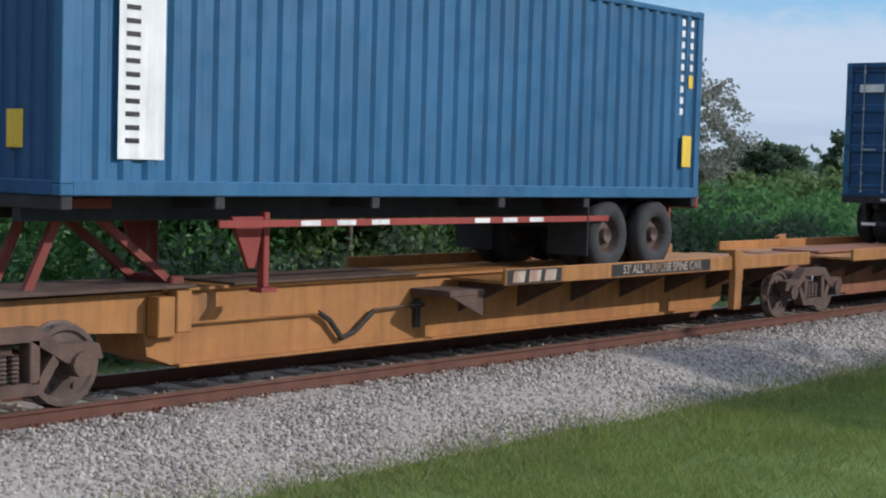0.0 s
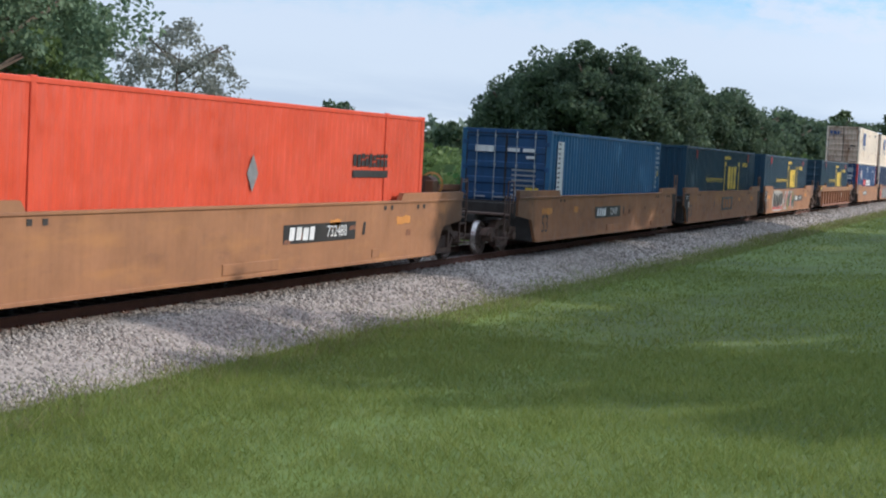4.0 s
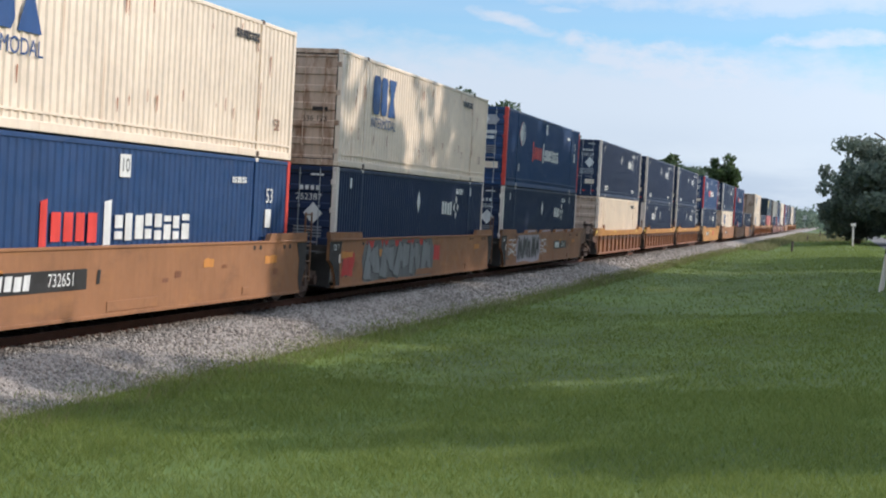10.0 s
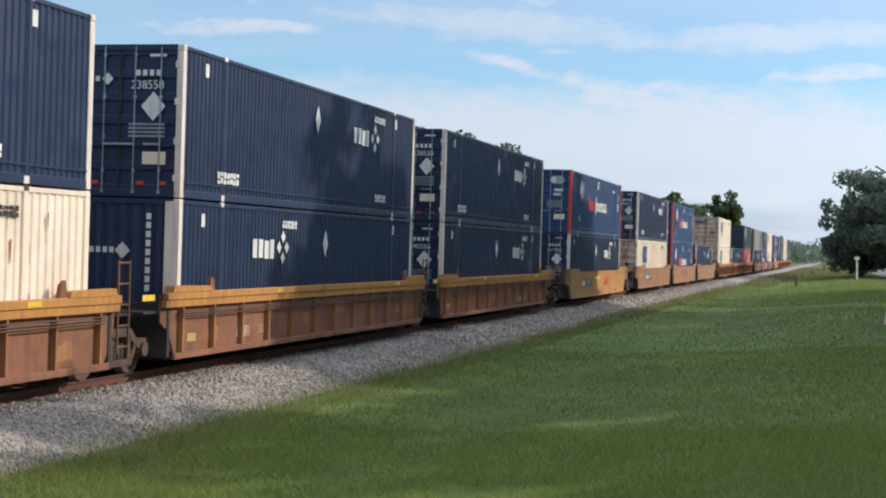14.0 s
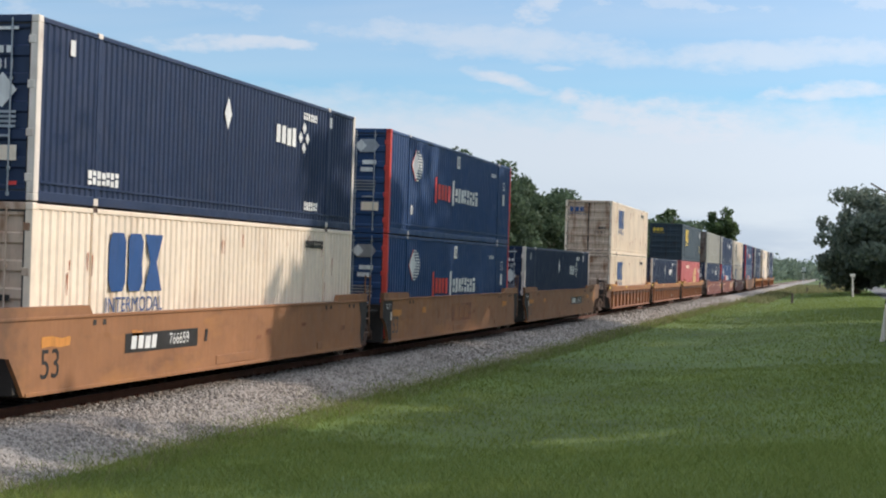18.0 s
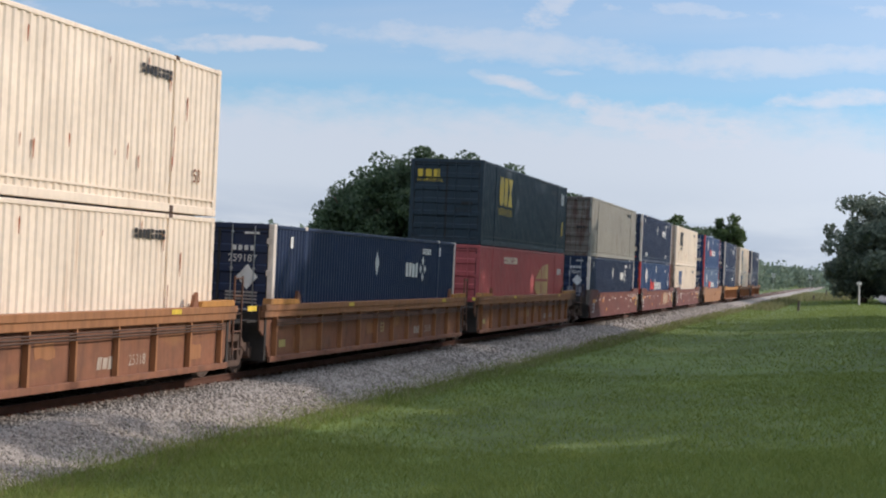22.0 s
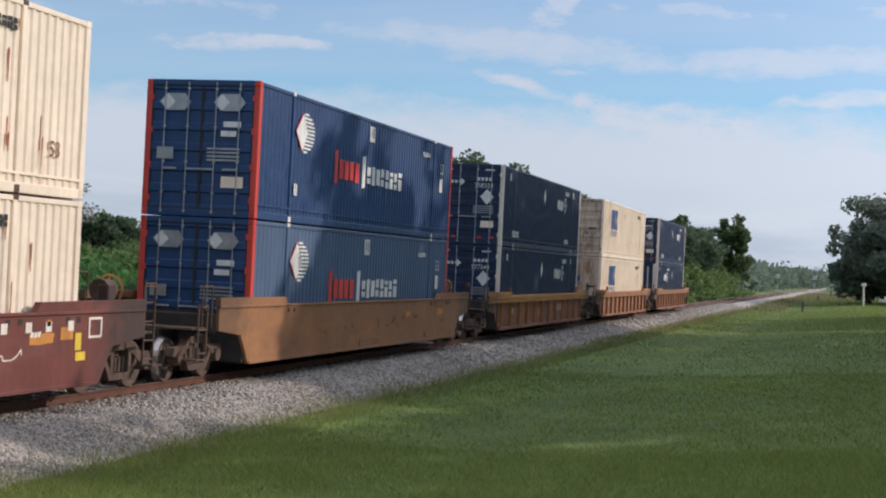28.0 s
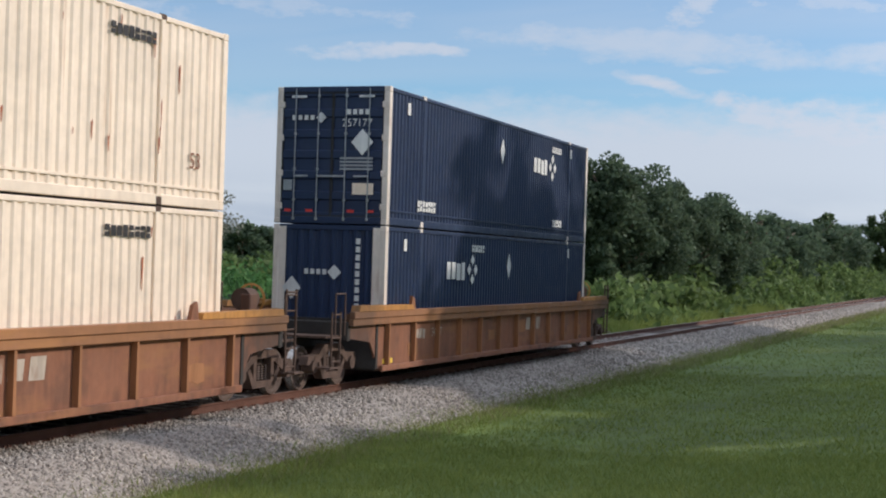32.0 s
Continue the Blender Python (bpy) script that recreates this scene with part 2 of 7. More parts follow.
M = {
    "blue_sea": paint("blue_container_paint", (0.034, 0.13, 0.26), stain_amount=0.12),
    # blue ends: side blue darkened to carry the ends' shade, plus grime stains
    "blue_end_shade": paint("shaded_grimy_blue_end_paint", (0.020, 0.075, 0.19), stain_amount=0.35, stain=(0.02, 0.025, 0.03)),
    "orange": paint("orange_container_paint", (0.82, 0.165, 0.05), stain_amount=0.05, streak=0.1),
    # about half the side orange: end-face shade mixed into the paint, with grime
    "orange_end_shade": paint("shaded_grimy_orange_end_paint", (0.42, 0.075, 0.035), stain_amount=0.3, stain=(0.10, 0.04, 0.03)),
    "faded_shield": paint("faded_shield_paint", (0.70, 0.48, 0.20), stain_amount=0.5, stain=(0.5, 0.13, 0.12), stain_lo=0.5, streak=0.3),
    "faded_yellow": paint("faded_yellow_marking", (0.50, 0.40, 0.13), stain_amount=0.3),
    "salmon": paint("faded_red_container_paint", (0.74, 0.165, 0.11), stain_amount=0.05, streak=0.1),
    "redorange": paint("red_orange_container_paint", (0.62, 0.075, 0.03), stain_amount=0.05, streak=0.1),
    "amber": paint("amber_post_paint", (0.78, 0.32, 0.06), stain_amount=0.1),
    "teal": paint("dark_teal_container_paint", (0.009, 0.043, 0.078), stain_amount=0.08),
    "white": paint("cream_white_container_paint", (0.90, 0.755, 0.60), streak=0.07, stain=(0.46, 0.25, 0.11), stain_amount=0.7, stain_lo=0.6, stain_stretch=(2.0, 2.0, 0.12)),
    # doors: base colour darker and browner than the sides, under brown stains
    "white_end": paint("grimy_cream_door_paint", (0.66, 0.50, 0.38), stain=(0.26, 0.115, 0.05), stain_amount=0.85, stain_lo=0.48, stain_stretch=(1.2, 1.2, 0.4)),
    "gray": paint("grey_container_paint", (0.31, 0.295, 0.255), stain=(0.13, 0.07, 0.04), stain_amount=0.7, stain_lo=0.58),
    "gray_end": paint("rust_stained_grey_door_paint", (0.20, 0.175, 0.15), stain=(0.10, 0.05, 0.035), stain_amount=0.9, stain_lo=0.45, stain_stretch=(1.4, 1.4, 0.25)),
    "navy": paint("navy_container_paint", (0.015, 0.031, 0.082), stain_amount=0.05, streak=0.1),
    "midblue_faded": paint("faded_mid_blue_container_paint", (0.085, 0.135, 0.235), stain_amount=0.06, streak=0.15),
    "midblue": paint("mid_blue_container_paint", (0.021, 0.062, 0.172), stain_amount=0.06, streak=0.15),
    "slate": paint("slate_green_container_paint", (0.026, 0.045, 0.064), stain_amount=0.08),
    "red": paint("faded_crimson_container_paint", (0.52, 0.12, 0.12), stain_amount=0.1),
    "letter_white": paint("white_marking", (0.80, 0.80, 0.78), stain_amount=0.12),
    "worn_white": paint("worn_pale_stencil", (0.50, 0.42, 0.34), 0.75, 0.85, stain=(0.24, 0.11, 0.055), stain_lo=0.46),
    "letter_yellow": paint("yellow_marking", (0.80, 0.56, 0.06), stain_amount=0.1),
    "letter_blue": paint("blue_marking", (0.028, 0.085, 0.25), stain_amount=0.1),
    "fresh_orange": paint("fresh_orange_patch", (0.60, 0.25, 0.05), 0.6, 0.3),
    "rust_run": paint("rust_run", (0.38, 0.12, 0.05), 0.8, 0.4),
    "letter_red": paint("red_marking", (0.72, 0.06, 0.05), stain_amount=0.08),
    "letter_dark": paint("dark_marking", (0.03, 0.028, 0.03), stain_amount=0.1),
    "bright_red": paint("bright_red_post_paint", (0.68, 0.07, 0.05), stain_amount=0.1),
    "white_post": paint("white_post_paint", (0.84, 0.75, 0.66), stain=(0.3, 0.16, 0.08), stain_amount=0.35),
    "tan": paint("ochre_car_paint", (0.315, 0.143, 0.062), 0.6, 0.5, streak=0.12, spread=0.13, stain_lo=0.55, stain_stretch=(0.35, 1.0, 0.9), touch=(0.42, 0.192, 0.062), soot=0.55, stain=(0.13, 0.06, 0.035)),
    "yellow": paint("yellow_car_paint", (0.37, 0.165, 0.045), 0.6, 0.6, streak=0.3, spread=0.16, touch=(0.30, 0.115, 0.035), soot=0.7, stain=(0.14, 0.07, 0.04)),
    "golden": paint("golden_yellow_car_paint", (0.50, 0.235, 0.055), 0.6, 0.6, streak=0.3, spread=0.16, touch=(0.36, 0.15, 0.045), soot=0.7, stain=(0.16, 0.08, 0.045)),
    "rib": paint("ochre_rib_paint", (0.36, 0.158, 0.064), 0.7, 0.5, streak=0.3, soot=0.6, stain=(0.12, 0.055, 0.03)),
    "chord": paint("yellow_chord_paint", (0.52, 0.24, 0.055), 0.65, 0.4, streak=0.3, soot=0.5, stain=(0.14, 0.06, 0.03)),
    "rust": paint("rust_brown_car_paint", (0.252, 0.103, 0.054), 0.7, 0.6, streak=0.2, spread=0.18, stain_lo=0.52, touch=(0.34, 0.155, 0.055), soot=0.6, stain=(0.09, 0.045, 0.03)),
    "maroon": paint("maroon_car_paint", (0.15, 0.038, 0.030), 0.65, 0.55, streak=0.15, spread=0.18, touch=(0.19, 0.07, 0.055), soot=0.8, stain=(0.06, 0.03, 0.025)),
    "grime": mat("grimy_black_steel", (0.042, 0.037, 0.034), 0.8, 0.2, 0.3, 3.0, 0.2, 40.0),
    "truck": mat("rusty_cast_steel", (0.105, 0.066, 0.05), 0.85, 0.15, 0.35, 4.0, 0.3, 50.0),
    "wheel": mat("brown_wheel_steel", (0.12, 0.085, 0.07), 0.7, 0.4, 0.3, 4.0, 0.15, 50.0),
    "tread": mat("polished_wheel_tread", (0.55, 0.53, 0.50), 0.3, 0.9, 0.1, 4.0),
    "rubber": mat("black_tyre_rubber", (0.035, 0.035, 0.037), 0.85, 0.0, 0.25, 5.0, 0.2, 60.0),
    "chassis_red": paint("red_chassis_paint", (0.27, 0.042, 0.032), 0.6, 0.4),
    "hitch_red": paint("dull_red_hitch_paint", (0.22, 0.045, 0.032), 0.7, 0.5, stain=(0.07, 0.035, 0.03)),
    "chassis_dark": mat("dark_chassis_steel", (0.03, 0.03, 0.034), 0.7, 0.2, 0.3, 4.0, 0.1),
    "galv": mat("galvanised_rod", (0.45, 0.46, 0.48), 0.4, 0.8, 0.15, 6.0),
    "rail": mat("rusty_rail_steel", (0.135, 0.062, 0.042), 0.8, 0.3, 0.25, 3.0, 0.25, 40.0),
    "railhead": mat("polished_rail_head", (0.42, 0.40, 0.38), 0.35, 0.9, 0.15, 3.0),
    "tie": mat("weathered_sleeper_wood", (0.11, 0.085, 0.07), 0.9, 0.0, 0.3, 3.0, 0.4, 30.0),
    "ballast": mat("grey_limestone_ballast", (0.35, 0.312, 0.275), 0.9, 0.0, 0.28, 9.0, 0.4, 22.0),
    "bark": mat("grey_brown_bark", (0.12, 0.09, 0.065), 0.95, 0.0, 0.3, 2.0, 0.6, 12.0),
    "road": mat("grey_asphalt", (0.16, 0.155, 0.15), 0.9, 0.0, 0.15, 0.3, 0.3, 30.0),
}


def foliage(name, a, b, rough=0.6):
    """Leaves: two greens picked leaf by leaf, a little light let through."""
    m = bpy.data.materials.new(name)
    m.use_nodes = True
    n, l = m.node_tree.nodes, m.node_tree.links
    p = n["Principled BSDF"]
    geo = n.new("ShaderNodeNewGeometry")
    r = n.new("ShaderNodeValToRGB")
    r.color_ramp.elements[0].color, r.color_ramp.elements[1].color = (*a, 1), (*b, 1)
    l.new(geo.outputs["Random Per Island"], r.inputs[0])
    l.new(r.outputs[0], p.inputs["Base Color"])
    p.inputs["Roughness"].default_value, p.inputs["Specular IOR Level"].default_value = rough, 0.2
    tr = n.new("ShaderNodeBsdfTranslucent")
    l.new(r.outputs[0], tr.inputs["Color"])
    mx = n.new("ShaderNodeMixShader")
    mx.inputs[0].default_value = 0.42
    out = n["Material Output"]
    l.new(p.outputs[0], mx.inputs[1]), l.new(tr.outputs[0], mx.inputs[2]), l.new(mx.outputs[0], out.inputs["Surface"])
    return m


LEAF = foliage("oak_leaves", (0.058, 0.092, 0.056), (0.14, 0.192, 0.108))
LEAF_BUSH = foliage("bush_leaves", (0.062, 0.15, 0.048), (0.155, 0.31, 0.105))
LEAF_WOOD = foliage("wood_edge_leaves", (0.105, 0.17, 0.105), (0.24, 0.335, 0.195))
LEAF_LIME = foliage("trackside_shrub_leaves", (0.085, 0.135, 0.045), (0.21, 0.29, 0.10))
# road oaks: leaf colour lifted and blued to hold distance haze
LEAF_OAK_HAZE = foliage("hazed_live_oak_leaves", (0.105, 0.135, 0.11), (0.235, 0.27, 0.20))
# paler, greyer green: the haze over the far woods is in the leaf colour
LEAF_FAR_HAZE = foliage("hazed_far_wood_leaves", (0.12, 0.165, 0.125), (0.235, 0.29, 0.215))
LEAF_GREY = foliage("sparse_grey_green_leaves", (0.21, 0.22, 0.185), (0.36, 0.365, 0.31))
LEAF_PINE = foliage("pine_needles", (0.055, 0.09, 0.04), (0.14, 0.19, 0.075))
GRASS = foliage("grass_blades", (0.150, 0.205, 0.046), (0.275, 0.325, 0.092), 0.7)
GRASS_DRY = foliage("dry_weeds", (0.14, 0.165, 0.06), (0.34, 0.30, 0.17), 0.8)

m = mat("lawn", (0.104, 0.156, 0.036), 0.95, 0.0, 0.38, 0.16, 0.3, 14.0, stain=(0.17, 0.21, 0.06), stain_amount=0.5, stain_lo=0.5, stain_stretch=(0.35, 0.35, 0.35))
M["lawn"] = m


# ---- mesh helpers ----
class Shape:
    """Collects vertices and faces; each face may carry a material slot."""

    def __init__(self):
        self.v, self.f, self.s = [], [], []

    def add(self, v, f, slot=0):
        k = len(self.v)
        self.v += [tuple(p) for p in v]
        self.f += [tuple(i + k for i in q) for q in f]
        self.s += [slot] * len(f)
        return self

    def box(self, x0, x1, y0, y1, z0, z1, c=0.0, slot=0):
        """A box; c: the width of the chamfer on its edges."""
        if c <= 0:
            v = [(x, y, z) for x in (x0, x1) for y in (y0, y1) for z in (z0, z1)]
            return self.add(v, [(0, 1, 3, 2), (4, 6, 7, 5), (0, 4, 5, 1), (2, 3, 7, 6), (0, 2, 6, 4), (1, 5, 7, 3)], slot)
        c = min(c, (x1 - x0) * 0.45, (y1 - y0) * 0.45, (z1 - z0) * 0.45)
        v, at = [], {}
        for i, x in enumerate((x0, x1)):
            for j, y in enumerate((y0, y1)):
                for k, z in enumerate((z0, z1)):
                    dx, dy, dz = c * (1 - 2 * i), c * (1 - 2 * j), c * (1 - 2 * k)
                    at[i, j, k] = len(v)
                    v += [(x, y + dy, z + dz), (x + dx, y, z + dz), (x + dx, y + dy, z)]
        f = []
        for i in (0, 1):
            f.append([at[i, j, k] for j, k in ((0, 0), (0, 1), (1, 1), (1, 0))][:: 1 if i == 0 else -1])
            f.append([at[j, i, k] + 1 for j, k in ((0, 0), (1, 0), (1, 1), (0, 1))][:: 1 if i == 0 else -1])
            f.append([at[j, k, i] + 2 for j, k in ((0, 0), (0, 1), (1, 1), (1, 0))][:: 1 if i == 0 else -1])
        for i in (0, 1):
            for j in (0, 1):
                o = 1 if i == j else -1
                f.append([at[i, j, 0], at[i, j, 1], at[i, j, 1] + 1, at[i, j, 0] + 1][::-o])
                f.append([at[i, 0, j], at[i, 0, j] + 2, at[i, 1, j] + 2, at[i, 1, j]][::-o])
                f.append([at[0, i, j] + 1, at[1, i, j] + 1, at[1, i, j] + 2, at[0, i, j] + 2][::-o])
                for k in (0, 1):
                    q = at[i, j, k]
                    f.append([q, q + 1, q + 2] if (i + j + k) % 2 == 0 else [q, q + 2, q + 1])
        return self.add(v, f, slot)

    def prism(self, poly, y0, y1, slot=0, axis="y"):
        """A polygon in x-z (axis y), x-y (axis z) or y-z (axis x), pushed from y0 to y1."""
        put = {"y": lambda a, b, h: (a, h, b), "z": lambda a, b, h: (a, b, h), "x": lambda a, b, h: (h, a, b)}[axis]
        n = len(poly)
        v = [put(a, b, y0) for a, b in poly] + [put(a, b, y1) for a, b in poly]
        f = [tuple(range(n)), tuple(range(2 * n - 1, n - 1, -1))] + [(i, i + n, (i + 1) % n + n, (i + 1) % n) for i in range(n)]
        return self.add(v, f, slot)

    def lathe(self, prof, cx, cz, n=20, slot=0, y=0.0):
        """A profile of (radius, y) turned round a line along y."""
        v, f, k = [], [], len(prof)
        for i in range(n):
            a = 2 * math.pi * i / n
            v += [(cx + r * math.cos(a), y + h, cz + r * math.sin(a)) for r, h in prof]
        for i in range(n):
            j = (i + 1) % n
            f += [(i * k + q, i * k + q + 1, j * k + q + 1, j * k + q) for q in range(k - 1)]
        return self.add(v, f, slot)

    def rod(self, a, b, r, n=8, slot=0):
        a, b = Vector(a), Vector(b)
        d = (b - a).normalized()
        u = d.orthogonal().normalized()
        w = d.cross(u)
        ring = [u * math.cos(2 * math.pi * i / n) * r + w * math.sin(2 * math.pi * i / n) * r for i in range(n)]
        v = [a + q for q in ring] + [b + q for q in ring]
        f = [(i, (i + 1) % n, (i + 1) % n + n, i + n) for i in range(n)] + [tuple(range(n - 1, -1, -1)), tuple(range(n, 2 * n))]
        return self.add(v, f, slot)

    def turned(self, prof, cx, cy, n=8, slot=0):
        """A profile of (radius, z) turned round an upright line."""
        k = len(prof)
        v = [(cx + r * math.cos(2 * math.pi * i / n), cy + r * math.sin(2 * math.pi * i / n), z) for i in range(n) for r, z in prof]
        f = [(i * k + q, ((i + 1) % n) * k + q, ((i + 1) % n) * k + q + 1, i * k + q + 1) for i in range(n) for q in range(k - 1)]
        return self.add(v, f, slot)

    def bar(self, a, b, w, h, slot=0):
        """A rectangular bar from a to b, w wide (level) and h high."""
        a, b = Vector(a), Vector(b)
        d = (b - a).normalized()
        side = d.cross(Vector((0, 0, 1)))
        side = (side.normalized() if side.length > 1e-4 else Vector((1, 0, 0))) * (w / 2)
        top = side.cross(d).normalized() * (h / 2)
        v = [p + s + t for p in (a, b) for s, t in ((-side, -top), (side, -top), (side, top), (-side, top))]
        return self.add(v, [(3, 2, 1, 0), (4, 5, 6, 7), (0, 1, 5, 4), (1, 2, 6, 5), (2, 3, 7, 6), (3, 0, 4, 7)], slot)

    def mesh(self, name, mats, smooth=False):
        me = bpy.data.meshes.new(name)
        me.from_pydata(self.v, [], self.f)
        for q in mats if isinstance(mats, (list, tuple)) else [mats]:
            me.materials.append(q)
        if any(self.s):
            me.polygons.foreach_set("material_index", self.s)
        if smooth:
            me.polygons.foreach_set("use_smooth", [True] * len(me.polygons))
        bm = bmesh.new()
        bm.from_mesh(me)
        bmesh.ops.recalc_face_normals(bm, faces=bm.faces)
        bm.to_mesh(me)
        bm.free()
        me.update()
        return me


def part(name, shape, material, parent=None, label="", at=None, smooth=False):
    """Links a Shape (or a ready mesh) as one mesh object under a thing or a part."""
    me = shape if isinstance(shape, bpy.types.Mesh) else shape.mesh(name, material, smooth)
    ob = new(name, me)
    if parent is not None:
        ob.parent = parent
    if at is not None:
        ob.matrix_basis = at
    if label:
        tagged(ob, label)
    return ob


def thing(name, label, category, group="", at=None):
    ob = new(name)
    ob.empty_display_size = 0.3
    if at is not None:
        ob.matrix_basis = at
    return tagged(ob, label, category, group)


def bulk_mesh(name, verts, faces, mats, slots=None):
    """A mesh from arrays, every face with the same number of corners."""
    me = bpy.data.meshes.new(name)
    nv, nf, k = len(verts), len(faces), faces.shape[1]
    me.vertices.add(nv)
    me.vertices.foreach_set("co", np.ascontiguousarray(verts, np.float32).ravel())
    me.loops.add(nf * k)
    me.loops.foreach_set("vertex_index", np.ascontiguousarray(faces, np.int32).ravel())
    me.polygons.add(nf)
    me.polygons.foreach_set("loop_start", np.arange(0, nf * k, k, dtype=np.int32))
    for q in mats if isinstance(mats, (list, tuple)) else [mats]:
        me.materials.append(q)
    if slots is not None:
        me.polygons.foreach_set("material_index", slots.astype(np.int32))
    me.update(calc_edges=True)
    return me

# ---- ground, track ----
TRACK = 13.42          # the track's middle line, along x
TOE, TOE_Z = 9.9, -0.5  # where the ballast meets the lawn


def ground_z(y):
    t = min(1.0, max(0.0, (7.0 - y) / 10.0))
    return TOE_Z + 0.6 * t * t * (3 - 2 * t)


gs = Shape()
ys = [-3000, -400, -120, -40, -20, -12, -6, -3, -1, 1, 3, 5, 7, 8.5, 10.2, 16.5, 17.5, 24, 40, 100, 400, 3000]
xs = [-3000, -300, -60, -10, 20, 50, 90, 140, 200, 300, 500, 900, 3200]
gs.add([(x, y, ground_z(y) if y < 10 else TOE_Z) for x in xs for y in ys],
       [(i * len(ys) + j, i * len(ys) + j + 1, (i + 1) * len(ys) + j + 1, (i + 1) * len(ys) + j) for i in range(len(xs) - 1) for j in range(len(ys) - 1)])
tagged(part("ground", gs, M["lawn"], smooth=True), "mown green lawn beside the track", "ground", kind="structure")

bs = Shape()
prof = [(TOE - 0.15, -0.53), (TOE + 0.3, -0.46), (11.0, -0.27), (11.6, -0.185), (12.2, -0.165), (13.42, -0.17), (14.6, -0.165), (15.3, -0.2), (16.2, -0.36), (17.1, -0.53)]
bx = [-60 + 1.0 * i for i in range(220)] + [160 + 20 * i for i in range(60)] + [3000]
wob = random.Random(5)
bv = []
for x in bx:
    j = 1.0 if x < 200 else 0.0
    bv += [(x, y + (wob.uniform(-0.12, 0.12) * j if i in (0, 9) else 0), z + wob.uniform(-0.012, 0.012) * j) for i, (y, z) in enumerate(prof)]
k = len(prof)
bs.add(bv, [(i * k + q, i * k + q + 1, (i + 1) * k + q + 1, (i + 1) * k + q) for i in range(len(bx) - 1) for q in range(k - 1)])
tagged(part("ballast_bed", bs, M["ballast"], smooth=True), "bed of pale grey crushed-stone ballast", "ballast", kind="structure")

RAIL_PROFILE = [(-0.07, -0.172), (0.07, -0.172), (0.07, -0.160), (0.012, -0.142), (0.009, -0.045), (0.036, -0.036), (0.037, -0.008), (0.028, 0.0), (-0.028, 0.0), (-0.037, -0.008), (-0.036, -0.036), (-0.009, -0.045), (-0.012, -0.142), (-0.07, -0.160)]
for off, nm in ((-0.755, "near"), (0.755, "far")):
    rs = Shape()
    n = len(RAIL_PROFILE)
    v = [(x, TRACK + off + a, b) for x in (-60, 3000) for a, b in RAIL_PROFILE]
    rs.add(v, [(i, (i + 1) % n, (i + 1) % n + n, i + n) for i in range(n)])
    rs.s = [1 if i == 7 else 0 for i in range(n)]
    tagged(part("rail", rs, [M["rail"], M["railhead"]]), "rust-brown steel rail with a polished head", "rail", "rails", "structure")

# ---- the train ----
WIDE, TALL, LONG = 2.591, 2.896, 16.154
RUN = [(0, 18.5), (3, 18.4), (6.5, 18.2), (10, 18.0), (18, 17.95), (24, 17.85), (28, 17.7), (32, 17.5)]


def run(t):
    """How far the train has gone by t seconds; its speed falls a little on the way."""
    s = 0.0
    for (t0, v0), (t1, v1) in zip(RUN, RUN[1:]):
        e = min(t, t1)
        if e > t0:
            ve = v0 + (v1 - v0) * (e - t0) / (t1 - t0)
            s += (v0 + ve) / 2 * (e - t0)
    return s


TRAIN = []      # every thing that rides: (thing, place along the train, height, turn)
WHEELS = []     # every turning wheelset

TEXTS = {}


def text_mesh(words, size, material):
    key = (words, size, material.name)
    if key not in TEXTS:
        cu = bpy.data.curves.new("text", "FONT")
        cu.body, cu.size, cu.align_x, cu.align_y = words, size, "CENTER", "CENTER"
        ob = bpy.data.objects.new("text", cu)
        scene.collection.objects.link(ob)
        dg = bpy.context.evaluated_depsgraph_get()
        me = bpy.data.meshes.new_from_object(ob.evaluated_get(dg))
        bpy.data.objects.remove(ob)
        me.materials.clear()
        me.materials.append(material)
        TEXTS[key] = me
    return TEXTS[key]


def mark(name, shape_or_mesh, material, parent, x, z, y, label=""):
    """A flat marking on a side that faces -y: shape drawn in x-z round its own middle."""
    if isinstance(shape_or_mesh, bpy.types.Mesh):
        return part(name, shape_or_mesh, material, parent, label, pose(x, y, z, 90, 0, 0))
    return part(name, shape_or_mesh, material, parent, label, pose(x, y, z))


def bars(rows):
    """Flat plates in x-z, 3 mm thick: (x0, x1, z0, z1) each."""
    s = Shape()
    for x0, x1, z0, z1 in rows:
        s.box(x0, x1, -0.003, 0.0, z0, z1)
    return s


def plates(polys):
    s = Shape()
    for p in polys:
        s.prism(p, -0.003, 0.0)
    return s


def end_bars(rows):
    """Flat plates in y-z on an end that faces -x."""
    s = Shape()
    for y0, y1, z0, z1 in rows:
        s.box(-0.003, 0.0, y0, y1, z0, z1)
    return s


def corrugated(L, z0, z1, y, out, pitch, depth):
    """A pressed side sheet along x with trapezoid ribs; out: -1 or 1, the way it faces."""
    s = Shape()
    n = max(2, round(L / pitch))
    p = L / n
    xs = []
    for i in range(n):
        a = -L / 2 + i * p
        xs += [(a, 0), (a + p * 0.3, 0), (a + p * 0.45, 1), (a + p * 0.85, 1)]
    xs.append((L / 2, 0))
    v = [(x, y - out * depth * q, z) for x, q in xs for z in (z0, z1)]
    s.add(v, [(2 * i, 2 * i + 2, 2 * i + 3, 2 * i + 1) for i in range(len(xs) - 1)])
    return s


